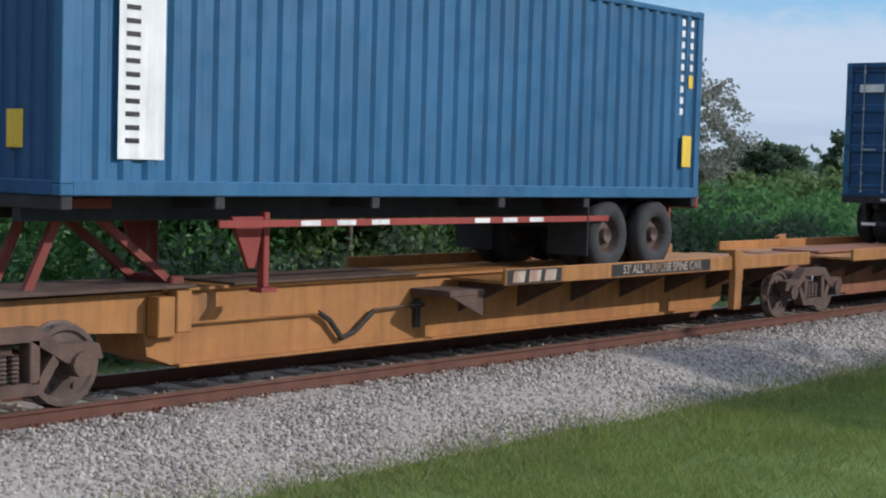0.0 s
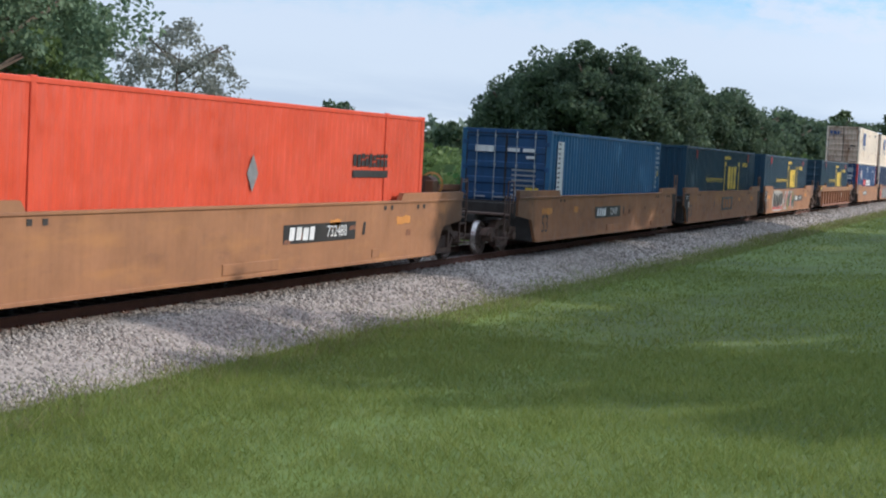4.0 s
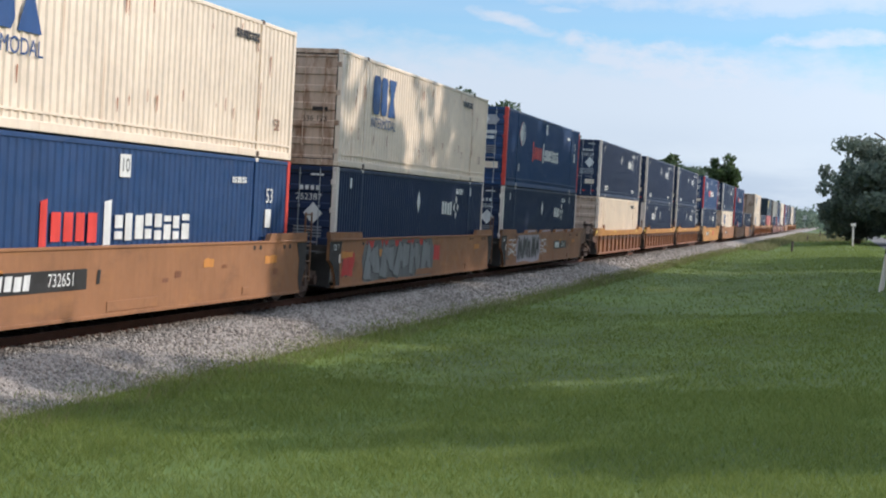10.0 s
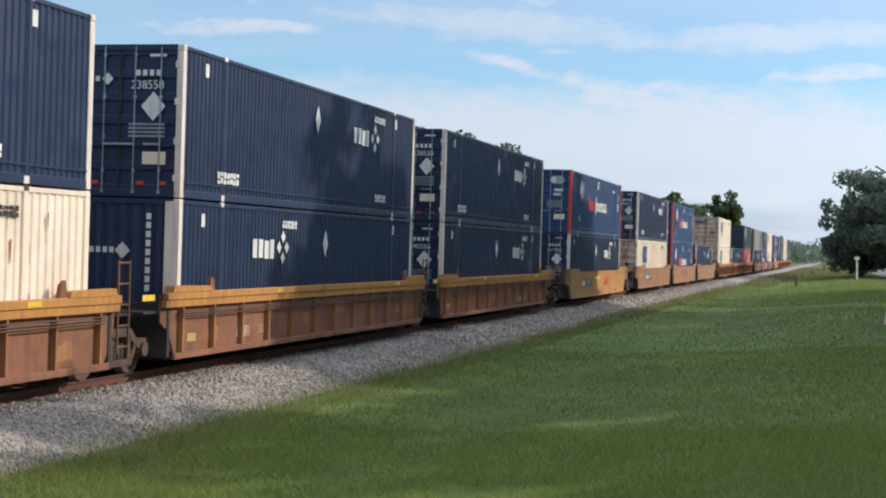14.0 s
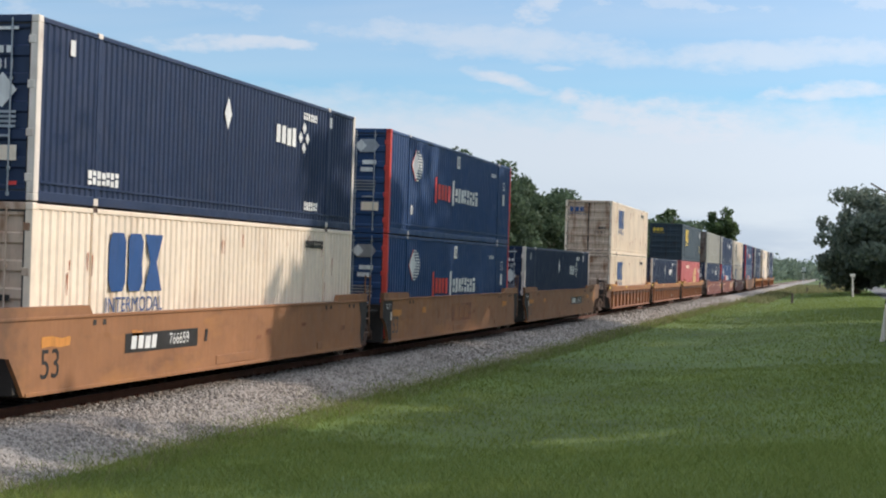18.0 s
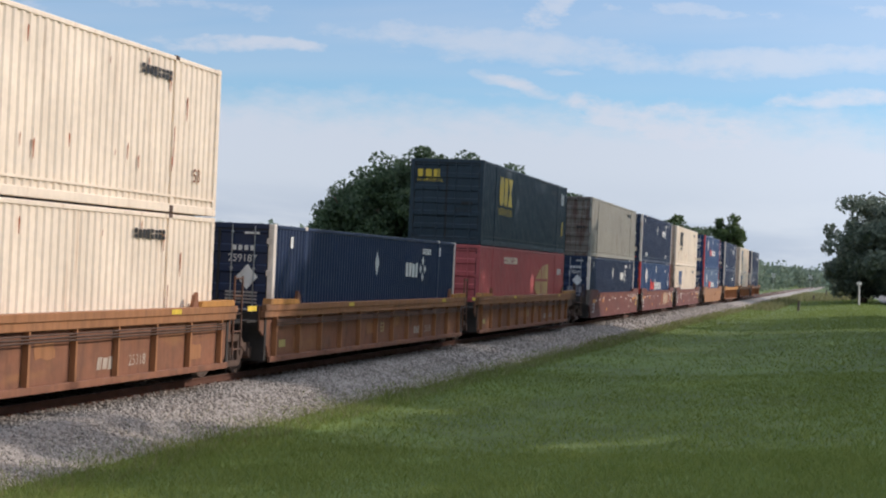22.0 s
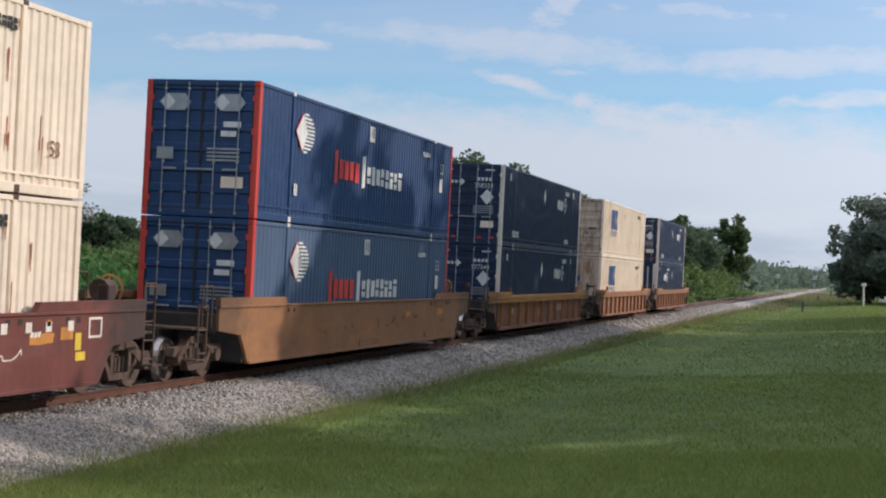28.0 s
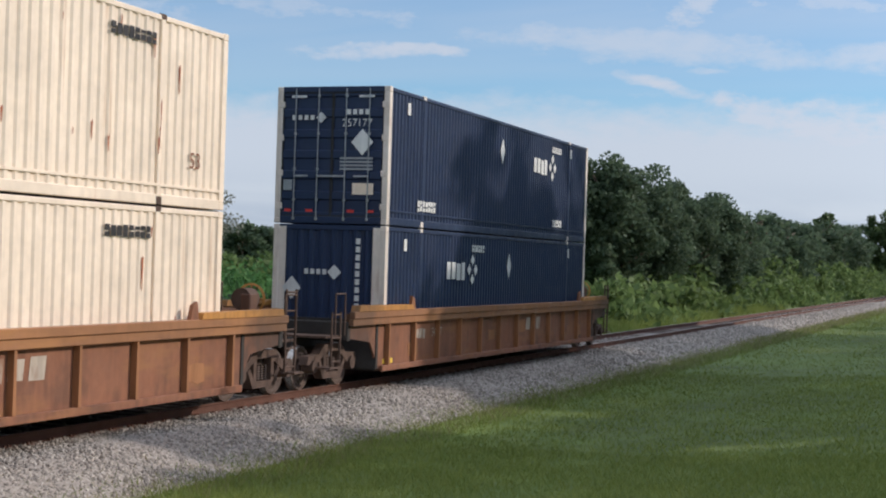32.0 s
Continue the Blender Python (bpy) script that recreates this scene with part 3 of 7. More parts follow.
def logo_block(h):
    """A plain block emblem, h high: three heavy rounded slabs, the last one waisted."""
    w = h * 0.62
    P = [[(-1.68, -0.3), (-1.5, -0.5), (-0.84, -0.5), (-0.66, -0.36), (-0.66, 0.36), (-0.84, 0.5), (-1.5, 0.5), (-1.68, 0.3)],
         [(-0.52, -0.36), (-0.38, -0.5), (0.26, -0.5), (0.44, -0.34), (0.36, 0.0), (0.44, 0.36), (0.26, 0.5), (-0.38, 0.5), (-0.52, 0.36), (-0.44, 0.0)],
         [(0.56, -0.5), (1.72, -0.5), (1.34, 0.0), (1.72, 0.5), (0.56, 0.5), (0.92, 0.0)]]
    return [[(x * w, z * h) for x, z in p] for p in P]


def emblem(parent, h, material, x, z, y, label):
    for p in logo_block(h):
        mark("emblem_slab", plates([p]), material, parent, x, z, y, label)


def word_slabs(w, h, n, seed, slant=0.0):
    """A word that is only a mark: plain heavy bars of uneven width in a row, some of them cut across."""
    r = random.Random(seed)
    P, x = [], -w / 2
    for i in range(n):
        cw = w / n
        a, b = x + cw * 0.06, x + cw * r.uniform(0.74, 0.9)
        lo, hi = -0.5 + r.choice((0, 0, 0.05)), 0.5 - r.choice((0, 0, 0.07))
        cuts = [(lo, hi)] if n < 6 or r.random() < 0.35 else [(lo, m - 0.06), (m + 0.06, hi)] if (m := r.uniform(-0.15, 0.2)) else []
        for p, q in cuts:
            P.append([(a + slant * (p + 0.5), p * h), (b + slant * (p + 0.5), p * h), (b + slant * (q + 0.5), q * h), (a + slant * (q + 0.5), q * h)])
        x += cw
    return plates(P)


def diamond_ring(r):
    """A square emblem on its corner, made of four lozenges."""
    P = []
    for dx, dz in ((0, 1), (1, 0), (0, -1), (-1, 0)):
        cx, cz = dx * r * 0.6, dz * r * 0.6
        P.append([(cx - r * 0.36, cz), (cx, cz - r * 0.36), (cx + r * 0.36, cz), (cx, cz + r * 0.36)])
    return plates(P)


STYLES = {
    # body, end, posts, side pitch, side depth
    "bluebox": ("blue_sea", "blue_end_shade", "blue_sea", 0.31, 0.045),
    "orange": ("orange", "orange_end_shade", "amber", 0.9, 0.004),
    "salmon": ("salmon", "orange_end_shade", "salmon", 0.24, 0.018),
    "redorange": ("redorange", "orange_end_shade", "redorange", 0.24, 0.012),
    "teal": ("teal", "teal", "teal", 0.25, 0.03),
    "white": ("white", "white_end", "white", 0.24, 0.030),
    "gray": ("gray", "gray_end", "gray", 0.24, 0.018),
    "navy": ("navy", "navy", "navy", 0.2, 0.03),
    "midblue": ("midblue", "midblue", "midblue", 0.24, 0.026),
    "midblue_faded": ("midblue_faded", "midblue", "midblue_faded", 0.24, 0.02),
    "slate": ("slate", "slate", "slate", 0.24, 0.014),
    "red": ("red", "red", "red", 0.24, 0.016),
}


def container(style, label, L=LONG, H=TALL, W=WIDE, doors=True, number="", group="containers on the train", logo=True):
    """An intermodal container whose leading end faces -x and whose seen side faces -y; its base is at z = 0."""
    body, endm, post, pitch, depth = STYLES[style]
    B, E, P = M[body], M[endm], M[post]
    style = style.replace("_faded", "")
    c = thing("shipping_container", label, "container", group)
    hw, hl = W / 2, L / 2
    stacked = L > 13
    near = -hw
    sx = 12.192 / 2 - 0.09 if stacked else 0
    zb, zt = 0.16, H - 0.10
    # side sheets
    for out, nm in ((-1, "side_wall"), (1, "side_wall")):
        part(nm, corrugated(L - 0.3, zb, zt, out * (hw - 0.012), out, pitch, depth), B, c)
        r = Shape().box(-hl + 0.15, hl - 0.15, out * hw - (0.1 if out > 0 else 0), out * hw + (0.1 if out < 0 else 0), 0.0, zb, 0.012)
        part("bottom_rail", r, B, c)
        r = Shape().box(-hl + 0.15, hl - 0.15, out * hw - (0.08 if out > 0 else 0), out * hw + (0.08 if out < 0 else 0), zt, H - 0.015, 0.012)
        if stacked and style in ("white", "navy", "midblue", "teal", "slate", "gray"):
            r.box(-hl + 0.15, hl - 0.15, out * hw - (0.03 if out > 0 else 0.004), out * hw + (0.03 if out < 0 else 0.004), zb + 0.12, zb + 0.16, 0.0)
        part("top_rail", r, B, c)
    part("roof", Shape().box(-hl + 0.1, hl - 0.1, -hw + 0.06, hw - 0.06, H - 0.05, H - 0.02), B, c)
    part("floor", Shape().box(-hl + 0.1, hl - 0.1, -hw + 0.09, hw - 0.09, 0.04, 0.17), M["grime"], c)
    # posts and castings
    tipped = {"midblue": "bright_red", "navy": "white_post"}.get(style)
    for ex in (-1, 1):
        for ey in (-1, 1):
            x0, x1 = sorted((ex * hl, ex * (hl - 0.16)))
            y0, y1 = sorted((ey * hw, ey * (hw - 0.13)))
            pm = M[tipped] if tipped else P
            part("corner_post", Shape().box(x0, x1, y0, y1, 0.118, H - 0.118, 0.01), pm, c)
            for z in (0.0, H - 0.118):
                part("corner_casting", Shape().box(x0 - 0.003, x1 + 0.003, y0 - 0.003, y1 + 0.003, z, z + 0.118, 0.014), pm, c)
    if stacked:
        for x in (-sx, sx):
            for ey in (-1, 1):
                y0, y1 = sorted((ey * (hw + 0.002), ey * (hw - 0.05)))
                w = 0.13 if style == "orange" else 0.06
                s = Shape().box(x - w, x + w, y0, y1, 0.14, H - 0.03, 0.008)
                if style == "orange":
                    s = Shape().box(x - 0.26, x - 0.02, y0, y1, 0.14, H - 0.03, 0.008).box(x + 0.02, x + 0.26, y0, y1, 0.14, H - 0.03, 0.008)
                part("stacking_post", s, P, c)
                cm = "white_post" if style in ("navy", "midblue") else "truck" if style == "white" else post
                part("stacking_casting", Shape().box(x - 0.085, x + 0.085, y0 - 0.002, y1 + 0.002, H - 0.09, H + 0.004, 0.01), M[cm], c)
                part("stacking_casting", Shape().box(x - 0.085, x + 0.085, y0 - 0.002, y1 + 0.002, 0.0, 0.13, 0.01), M[cm], c)
    # ends
    def plain_end(ex):
        n, s = 9, Shape()
        ww = (W - 0.26) / n
        pts = []
        for i in range(n):
            a = -W / 2 + 0.13 + i * ww
            pts += [(a, 0), (a + ww * 0.3, 0), (a + ww * 0.45, 1), (a + ww * 0.85, 1)]
        pts.append((W / 2 - 0.13, 0))
        v = [(ex * (hl - 0.02 - 0.045 * q), y, z) for y, q in pts for z in (0.14, H - 0.1)]
        s.add(v, [(2 * i, 2 * i + 2, 2 * i + 3, 2 * i + 1) for i in range(len(pts) - 1)])
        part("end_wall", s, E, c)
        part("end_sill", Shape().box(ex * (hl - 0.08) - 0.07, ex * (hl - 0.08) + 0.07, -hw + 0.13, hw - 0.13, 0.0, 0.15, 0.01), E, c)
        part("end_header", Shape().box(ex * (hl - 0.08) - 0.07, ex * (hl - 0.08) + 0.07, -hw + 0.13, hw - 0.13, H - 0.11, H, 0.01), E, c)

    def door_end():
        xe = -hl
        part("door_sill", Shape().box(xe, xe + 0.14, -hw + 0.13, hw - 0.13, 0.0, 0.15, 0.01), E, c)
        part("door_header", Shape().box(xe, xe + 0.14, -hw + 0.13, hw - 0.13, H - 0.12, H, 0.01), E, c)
        for k in (-1, 1):
            a, b = (0.006, hw - 0.135) if k > 0 else (-hw + 0.135, -0.006)
            # one pressed leaf: ribs stand proud across it
            out = [(xe + 0.1, 0.155), (xe + 0.1, H - 0.125)]
            n = 6
            pz = (H - 0.28) / n
            for i in range(n - 1, -1, -1):
                z = 0.155 + i * pz
                out += [(xe + 0.02, z + pz), (xe + 0.02, z + pz - 0.07), (xe + 0.052, z + pz - 0.1), (xe + 0.052, z + 0.1), (xe + 0.02, z + 0.07)]
            out.append((xe + 0.02, 0.155))
            s = Shape().prism(out, a, b)
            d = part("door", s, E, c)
            for q in (0.27, 0.73):
                y = a + (b - a) * q
                rod = Shape().rod((xe - 0.012, y, 0.06), (xe - 0.012, y, H - 0.05), 0.015, 8)
                for z in (0.1, 0.5, 1.15, 1.9, H - 0.2):
                    rod.box(xe - 0.02, xe + 0.02, y - 0.032, y + 0.032, z - 0.025, z + 0.025, 0.006)
                rm = M["galv"] if style in ("navy", "midblue", "bluebox", "teal") else E
                part("lock_rod", rod, rm, d)
                hd = Shape().box(xe - 0.045, xe - 0.02, min(y, y + 0.32 * -k), max(y, y + 0.32 * -k), 0.98, 1.02, 0.006)
                part("door_handle", hd, rm, d)
            gk = Shape()
            for y0, y1, z0, z1 in ((a - 0.004, a + 0.022, 0.15, H - 0.12), (b - 0.022, b + 0.004, 0.15, H - 0.12), (a + 0.02, b - 0.02, 0.15, 0.175), (a + 0.02, b - 0.02, H - 0.145, H - 0.12)):
                gk.box(xe + 0.012, xe + 0.06, y0, y1, z0, z1)
            part("door_gasket", gk, M["rubber"], d)
            for z in (0.3, 1.0, 1.75, 2.45):
                hs = Shape().box(xe - 0.008, xe + 0.05, (b - 0.03) if k > 0 else (a - 0.1), (b + 0.1) if k > 0 else (a + 0.03), z, z + 0.13, 0.01)
                part("hinge", hs, M[tipped] if tipped else E, d)

    if doors:
        door_end()
        plain_end(1)
    else:
        plain_end(-1)
        plain_end(1)
    decorate(style, c, L, H, W, doors, number, logo)
    return c


def decorate(style, c, L, H, W, doors, number, logo):
    hl, y = L / 2, -W / 2 - 0.005
    xe = -L / 2 - (0.004 if doors else -0.012)
    Wm, Ym, Bm, Rm, Dm = M["letter_white"], M["letter_yellow"], M["letter_blue"], M["letter_red"], M["letter_dark"]

    def small(x, z, w, h, mm, n=3, seed=1):
        mark("marking", word_slabs(w, h, n, seed), mm, c, x, z, y)

    def end_mark(rows, mm, label=""):
        if len(rows) > 3:
            part("text_block", end_bars(rows), mm, c, label, pose(xe, 0, 0))
        else:
            for r in rows:
                part("end_marking", end_bars([r]), mm, c, label, pose(xe, 0, 0))

    def end_text(words, size, yy, z, mm):
        part("end_number", text_mesh(words, size, mm), mm, c, "", Matrix.Translation((xe - 0.003, yy, z)) @ Matrix(((0, 0, -1, 0), (-1, 0, 0, 0), (0, 1, 0, 0), (0, 0, 0, 1))))

    if style == "navy":
        ex, px = (4.2, -0.39) if doors else (-2.5, 0.4)
        mark("emblem", diamond_ring(0.39), Wm, c, ex, 2.02, y, "white four-lozenge emblem")
        mark("brand_marking", word_slabs(1.35, 0.42, 4, 3), Wm, c, ex - 1.15, 1.98, y)
        mark("placard", plates([[(-0.19, 0), (0, -0.33), (0.19, 0), (0, 0.33)]]), Wm, c, px, 2.13, y, "white diamond placard")
        small(ex + 0.4, 2.53, 0.95, 0.17, Wm, 6, 5)
        small(-5.75, 0.47, 1.15, 0.24, Wm, 7, 6)
        small(4.8, 0.46, 0.95, 0.2, Wm, 6, 7)
        small(6.13, 2.55, 0.22, 0.26, Wm, 1, 8)
        small(-6.95, 2.52, 0.22, 0.26, Wm, 1, 9)
        if doors:
            end_mark([(0.42 + i * 0.14, 0.51 + i * 0.14, 2.19, 2.29) for i in range(4)], Wm)
            part("end_emblem", Shape().prism([(0.14, 2.24), (0.26, 2.12), (0.38, 2.24), (0.26, 2.36)], -0.004, 0, axis="x"), Wm, c, "", pose(xe, 0, 0))
            end_mark([(-0.84 + i * 0.14, -0.75 + i * 0.14, 2.3, 2.41) for i in range(4)], Wm)
            if number:
                end_text(number, 0.23, -0.57, 2.12, Wm)
            part("placard", Shape().prism([(-0.95, 1.72), (-0.7, 1.44), (-0.45, 1.72), (-0.7, 2.0)], -0.004, 0, axis="x"), Wm, c, "white diamond placard", pose(xe, 0, 0))
            end_mark([(-0.95, -0.2, 1.36 - i * 0.075, 1.4 - i * 0.075) for i in range(4)], M["galv"])
            end_mark([(-0.98, -0.5, 0.62, 0.86)], M["white"])
            end_mark([(0.9, 1.1, 0.7, 0.92)], M["galv"])
            end_mark([(0.6, 0.95, 2.66, 2.71), (-0.95, -0.6, 2.66, 2.71)], Wm)
            end_mark([(yy, yy + 0.16, 0.24, 0.3) for yy in (-1.0, -0.55, 0.4, 0.9)], Rm)
        else:
            part("end_emblem", Shape().prism([(-0.3, 1.9), (-0.14, 1.74), (0.02, 1.9), (-0.14, 2.06)], -0.004, 0, axis="x"), Wm, c, "", pose(xe, 0, 0))
            end_mark([(0.04 + i * 0.14, 0.13 + i * 0.14, 1.85, 1.96) for i in range(4)], Wm)
            part("placard", Shape().prism([(0.62, 1.55), (0.84, 1.3), (1.06, 1.55), (0.84, 1.8)], -0.004, 0, axis="x"), Wm, c, "white diamond placard", pose(xe, 0, 0))
            end_mark([(-0.72, -0.62, 2.5 - i * 0.17, 2.62 - i * 0.17) for i in range(9)], Wm)
            end_mark([(1.0, 1.24, 0.02, 2.85), (-1.24, -1.0, 0.02, 2.85)], M["white_post"])
    elif style == "midblue":
        for i in range(11):
            z = 0.42 - i * 0.085
            w = math.sqrt(max(0.02, 0.2 - z * z)) * 1.5
            mark("emblem_line", bars([(0.02, 0.06 + w, z - 0.024, z + 0.024)]), Wm, c, -5.35, 2.06, y)
        mark("emblem", plates([[(-0.42, 0), (0, -0.42), (0.3, 0), (0, 0.42)]]), Wm, c, -5.4, 2.06, y, "white lozenge emblem edged in red")
        mark("emblem_edge", plates([[(-0.47, 0), (0, 0.47), (0, 0.42), (-0.42, 0)], [(-0.47, 0), (-0.42, 0), (0, -0.42), (0, -0.47)]]), Rm, c, -5.4, 2.06, y - 0.003)
        mark("brand_marking", word_slabs(1.65, 0.5, 4, 11), Rm, c, -1.95, 1.42, y, "red brand marking")
        mark("brand_marking", plates([[(-0.16, -0.42), (0.06, -0.42), (0.06, 0.4), (-0.16, 0.36)]]), Rm, c, -2.95, 1.48, y)
        mark("brand_marking", word_slabs(3.2, 0.48, 8, 12), Wm, c, 1.05, 1.43, y, "white brand marking")
        mark("brand_marking", plates([[(-0.14, -0.42), (0.12, -0.38), (0.12, 0.42), (-0.14, 0.38)]]), Wm, c, -0.8, 1.48, y)
        mark("plate", bars([(-0.21, 0.21, -0.2, 0.2)]), Wm, c, -0.22, 2.5, y, "white square plate")
        mark("plate_figure", text_mesh("10", 0.34, Dm), Dm, c, -0.22, 2.5, y - 0.005)
        mark("number", text_mesh("53", 0.45, Wm), Wm, c, 6.84, 2.08, y)
        mark("plate", bars([(-0.17, 0.17, -0.2, 0.2)]), Wm, c, 6.8, 1.6, y, "small white plate")
        small(5.08, 2.4, 0.8, 0.13, Wm, 6, 4)
        small(-hl + 2.35, 0.75, 0.22, 0.3, Wm, 2, 13)
        if doors:
            for yy in (-0.62, 0.62):
                part("end_emblem", Shape().prism([(yy - 0.36, 2.42), (yy - 0.22, 2.24), (yy + 0.2, 2.24), (yy + 0.36, 2.42), (yy + 0.2, 2.6), (yy - 0.22, 2.6)], -0.004, 0, axis="x"), M["galv"], c, "", pose(xe, 0, 0))
                part("end_emblem", Shape().prism([(yy, 2.42), (yy + 0.17, 2.25), (yy + 0.34, 2.42), (yy + 0.17, 2.59)], -0.004, 0, axis="x"), Wm, c, "", pose(xe - 0.004, 0, 0))
            end_mark([(-0.9, -0.5, 1.9, 2.02), (-0.8, -0.45, 1.7, 1.82)], Wm)
            end_mark([(-0.9, -0.15, 1.42 - i * 0.08, 1.46 - i * 0.08) for i in range(4)], M["galv"])
            end_mark([(-1.0, -0.5, 0.62, 0.86)], M["white"])
            end_mark([(0.62, 1.0, 1.2, 1.45)], M["galv"])
    elif style == "teal":
        if logo:
            emblem(c, 1.0, Ym, 2.1, 1.68, y, "yellow block emblem")
            mark("brackets", plates([[(-1.85, -1.0), (-1.7, -1.0), (-1.7, 0.78), (-1.5, 0.78), (-1.5, 0.95), (-1.85, 0.95)], [(1.85, -1.0), (1.7, -1.0), (1.7, 0.78), (1.5, 0.78), (1.5, 0.95), (1.85, 0.95)]]), Ym, c, 2.03, 1.42, y, "yellow brackets")
            mark("slogan", text_mesh("How tomorrow moves", 0.40, Ym), Ym, c, -2.05, 1.6, y)
            small(5.3, 2.28, 1.3, 0.2, Ym, 6, 21)
            small(0.8, 2.55, 1.5, 0.15, Ym, 8, 22)
        mark("tab", bars([(-0.09, 0.09, -0.17, 0.17)]), Rm, c, -hl + 2.0, H * 0.9, y - 0.006, "red tab")
        mark("tab", bars([(-0.09, 0.09, -0.17, 0.17)]), Rm, c, hl - 2.0, H * 0.9, y - 0.006, "red tab")
        s = Shape()
        for yy in (0.82, 0.46, 0.1):
            s.prism([(yy, 1.86), (yy + 0.26, 1.84), (yy + 0.3, 2.16), (yy + 0.04, 2.18)], -0.004, 0, axis="x")
        part("end_emblem", s, M["faded_yellow"], c, "faded yellow block emblem", pose(xe - 0.03, -0.1, 0))
        end_mark([(1.12, 1.2, 0.9 + i * 0.16, 1.02 + i * 0.16) for i in range(9)], M["faded_yellow"])
    elif style in ("white", "gray", "slate"):
        mm = Ym if style == "slate" else Dm if logo == "dark" else Bm
        if logo:
            x = -4.4
            emblem(c, 1.02, mm, x, 1.99, y, "block emblem in " + ("yellow" if style == "slate" else "blue"))
            mark("marking", text_mesh("INTERMODAL", 0.37, mm), mm, c, x, 1.24, y)
        small(hl - 2.9, H * 0.86, 1.3, 0.18, M["letter_dark"], 8, 33)
        if style != "gray":
            mark("number", text_mesh("53", 0.36, M["rust"]), M["rust"], c, hl - 1.0, H * 0.25, y)
        if logo:
            s = Shape()
            for yy in (0.72, 0.44, 0.16):
                s.box(-0.004, 0, yy, yy + 0.22, H - 0.62, H - 0.36)
            part("end_emblem", s, mm, c, "", pose(xe, 0.1 if doors else -0.4, 0.0 if doors else -0.62))
            end_text("INTERMODAL", 0.15, 0.6 if doors else 0.1, H - 0.74 if doors else H - 1.36, mm)
        if number:
            end_text(number, 0.2, -0.62, 1.15, M["letter_dark"])
        end_mark([(-0.95, -0.55, 1.35, 1.45)], M["letter_dark"])
        if style == "white":
            # rust runs under scrapes, along the lower side and beside the posts
            q = random.Random(int(H * 1000) + len(number) * 7 + int(doors) * 3 + int(bool(logo)))
            for i in range(26):
                xx = q.choice((-6.6, -5.9, 6.6, 5.85)) + q.uniform(-0.35, 0.35) if i % 3 == 0 else q.uniform(-7.6, 7.6)
                zz = q.choice((0.8, 0.95, 2.55)) + q.uniform(-0.12, 0.12) if i % 3 else q.uniform(0.8, 2.6)
                hh, ww = q.uniform(0.08, 0.5) * (0.6 if i % 3 else 1.0), q.uniform(0.009, 0.028)
                mark("rust_run", plates([[(-ww, 0), (-ww * 0.4, -hh), (ww * 0.3, -hh * 0.93), (ww, 0.01), (ww * 0.4, 0.05)]]), M["rust_run"], c, xx, zz, y + 0.001)
        if style == "white" and not logo:
            part("blue_edge", Shape().box(-0.02, 0.05, -0.01, 0.0, 0.12, H - 0.12), M["letter_blue"], c, "blue corner edge", pose(-hl + 0.03, -W / 2, 0))
        if not doors:
            end_text("53", 0.6, 0.15, 2.4, M["letter_dark"])
            end_mark([(0.45, 0.65, 0.7, 1.05)], Ym)
        if style == "slate":
            mark("tab", bars([(-0.12, 0.12, -0.3, 0.3)]), Ym, c, hl - 0.9, H * 0.36, y)
            small(hl - 1.0, H * 0.8, 0.7, 0.5, Wm, 3, 41)
    elif style in ("orange", "salmon", "redorange"):
        BX, BZ = (4.17, 2.27) if style == "orange" else (5.23, 1.83)
        mark("brand_marking", word_slabs(1.75, 0.26, 9, 51), Dm, c, BX, BZ + 0.1, y, "dark brand marking over a bar")
        mark("bar", bars([(-0.88, 0.88, -0.07, 0.07)]), Dm, c, BX, BZ - 0.17, y)
        mark("placard", plates([[(-0.2, 0), (0, -0.32), (0.2, 0), (0, 0.32)]]), M["galv"], c, -6.95 if style == "orange" else 0.2, 1.65, y)
        if style == "orange":
            for dx in (2.78, 3.24):
                for i in range(7):
                    mark("stencil", bars([(-0.018, 0.018, 0.75 - i * 0.16, 0.82 - i * 0.16)]), M["rust"], c, -hl + dx, H * 0.55, y)
        end_mark([(-0.1, 0.95, H * 0.66, H * 0.66 + 0.2), (0.0, 0.9, H * 0.66 - 0.22, H * 0.66 - 0.1)], Dm)
        part("placard", Shape().prism([(-0.75, 1.5), (-0.55, 1.2), (-0.35, 1.5), (-0.55, 1.8)], -0.004, 0, axis="x"), M["galv"], c, "grey diamond placard", pose(xe - 0.02, 0, 0))
        part("refrigeration_box", Shape().box(-0.16, 0, -0.62, -0.28, H * 0.64, H * 0.64 + 0.34, 0.02), M["white"], c, "small white box with a black centre", pose(xe + 0.05, 0, 0))
        part("box_centre", Shape().box(-0.004, 0, -0.53, -0.37, H * 0.7, H * 0.7 + 0.18), Dm, c, "", pose(xe - 0.115, 0, 0))
        for i in (0, 6):
            part("end_rib", Shape().box(-0.03, 0.03, -W / 2 + 0.14, W / 2 - 0.14, 0.3 + i * 0.36, 0.42 + i * 0.36, 0.014), M["orange_end_shade"], c, "", pose(xe, 0, 0))
    elif style == "bluebox":
        strip = mark("name_strip", bars([(-0.3, 0.3, -1.25, 1.0)]), Wm, c, -hl + 0.98, H * 0.56, y, "tall white name strip with dark bars")
        for i in range(8):
            part("letter_bar", bars([(-0.09, 0.09, 0.04, 0.09), (-0.09, 0.09, -0.09, -0.04)]), Dm, strip, "", pose(-0.12, -0.004, 0.862 - i * 0.266))
        mark("plate", bars([(-0.13, 0.13, -0.24, 0.24)]), Ym, c, hl - 0.42, 0.72, y, "yellow notice plate")
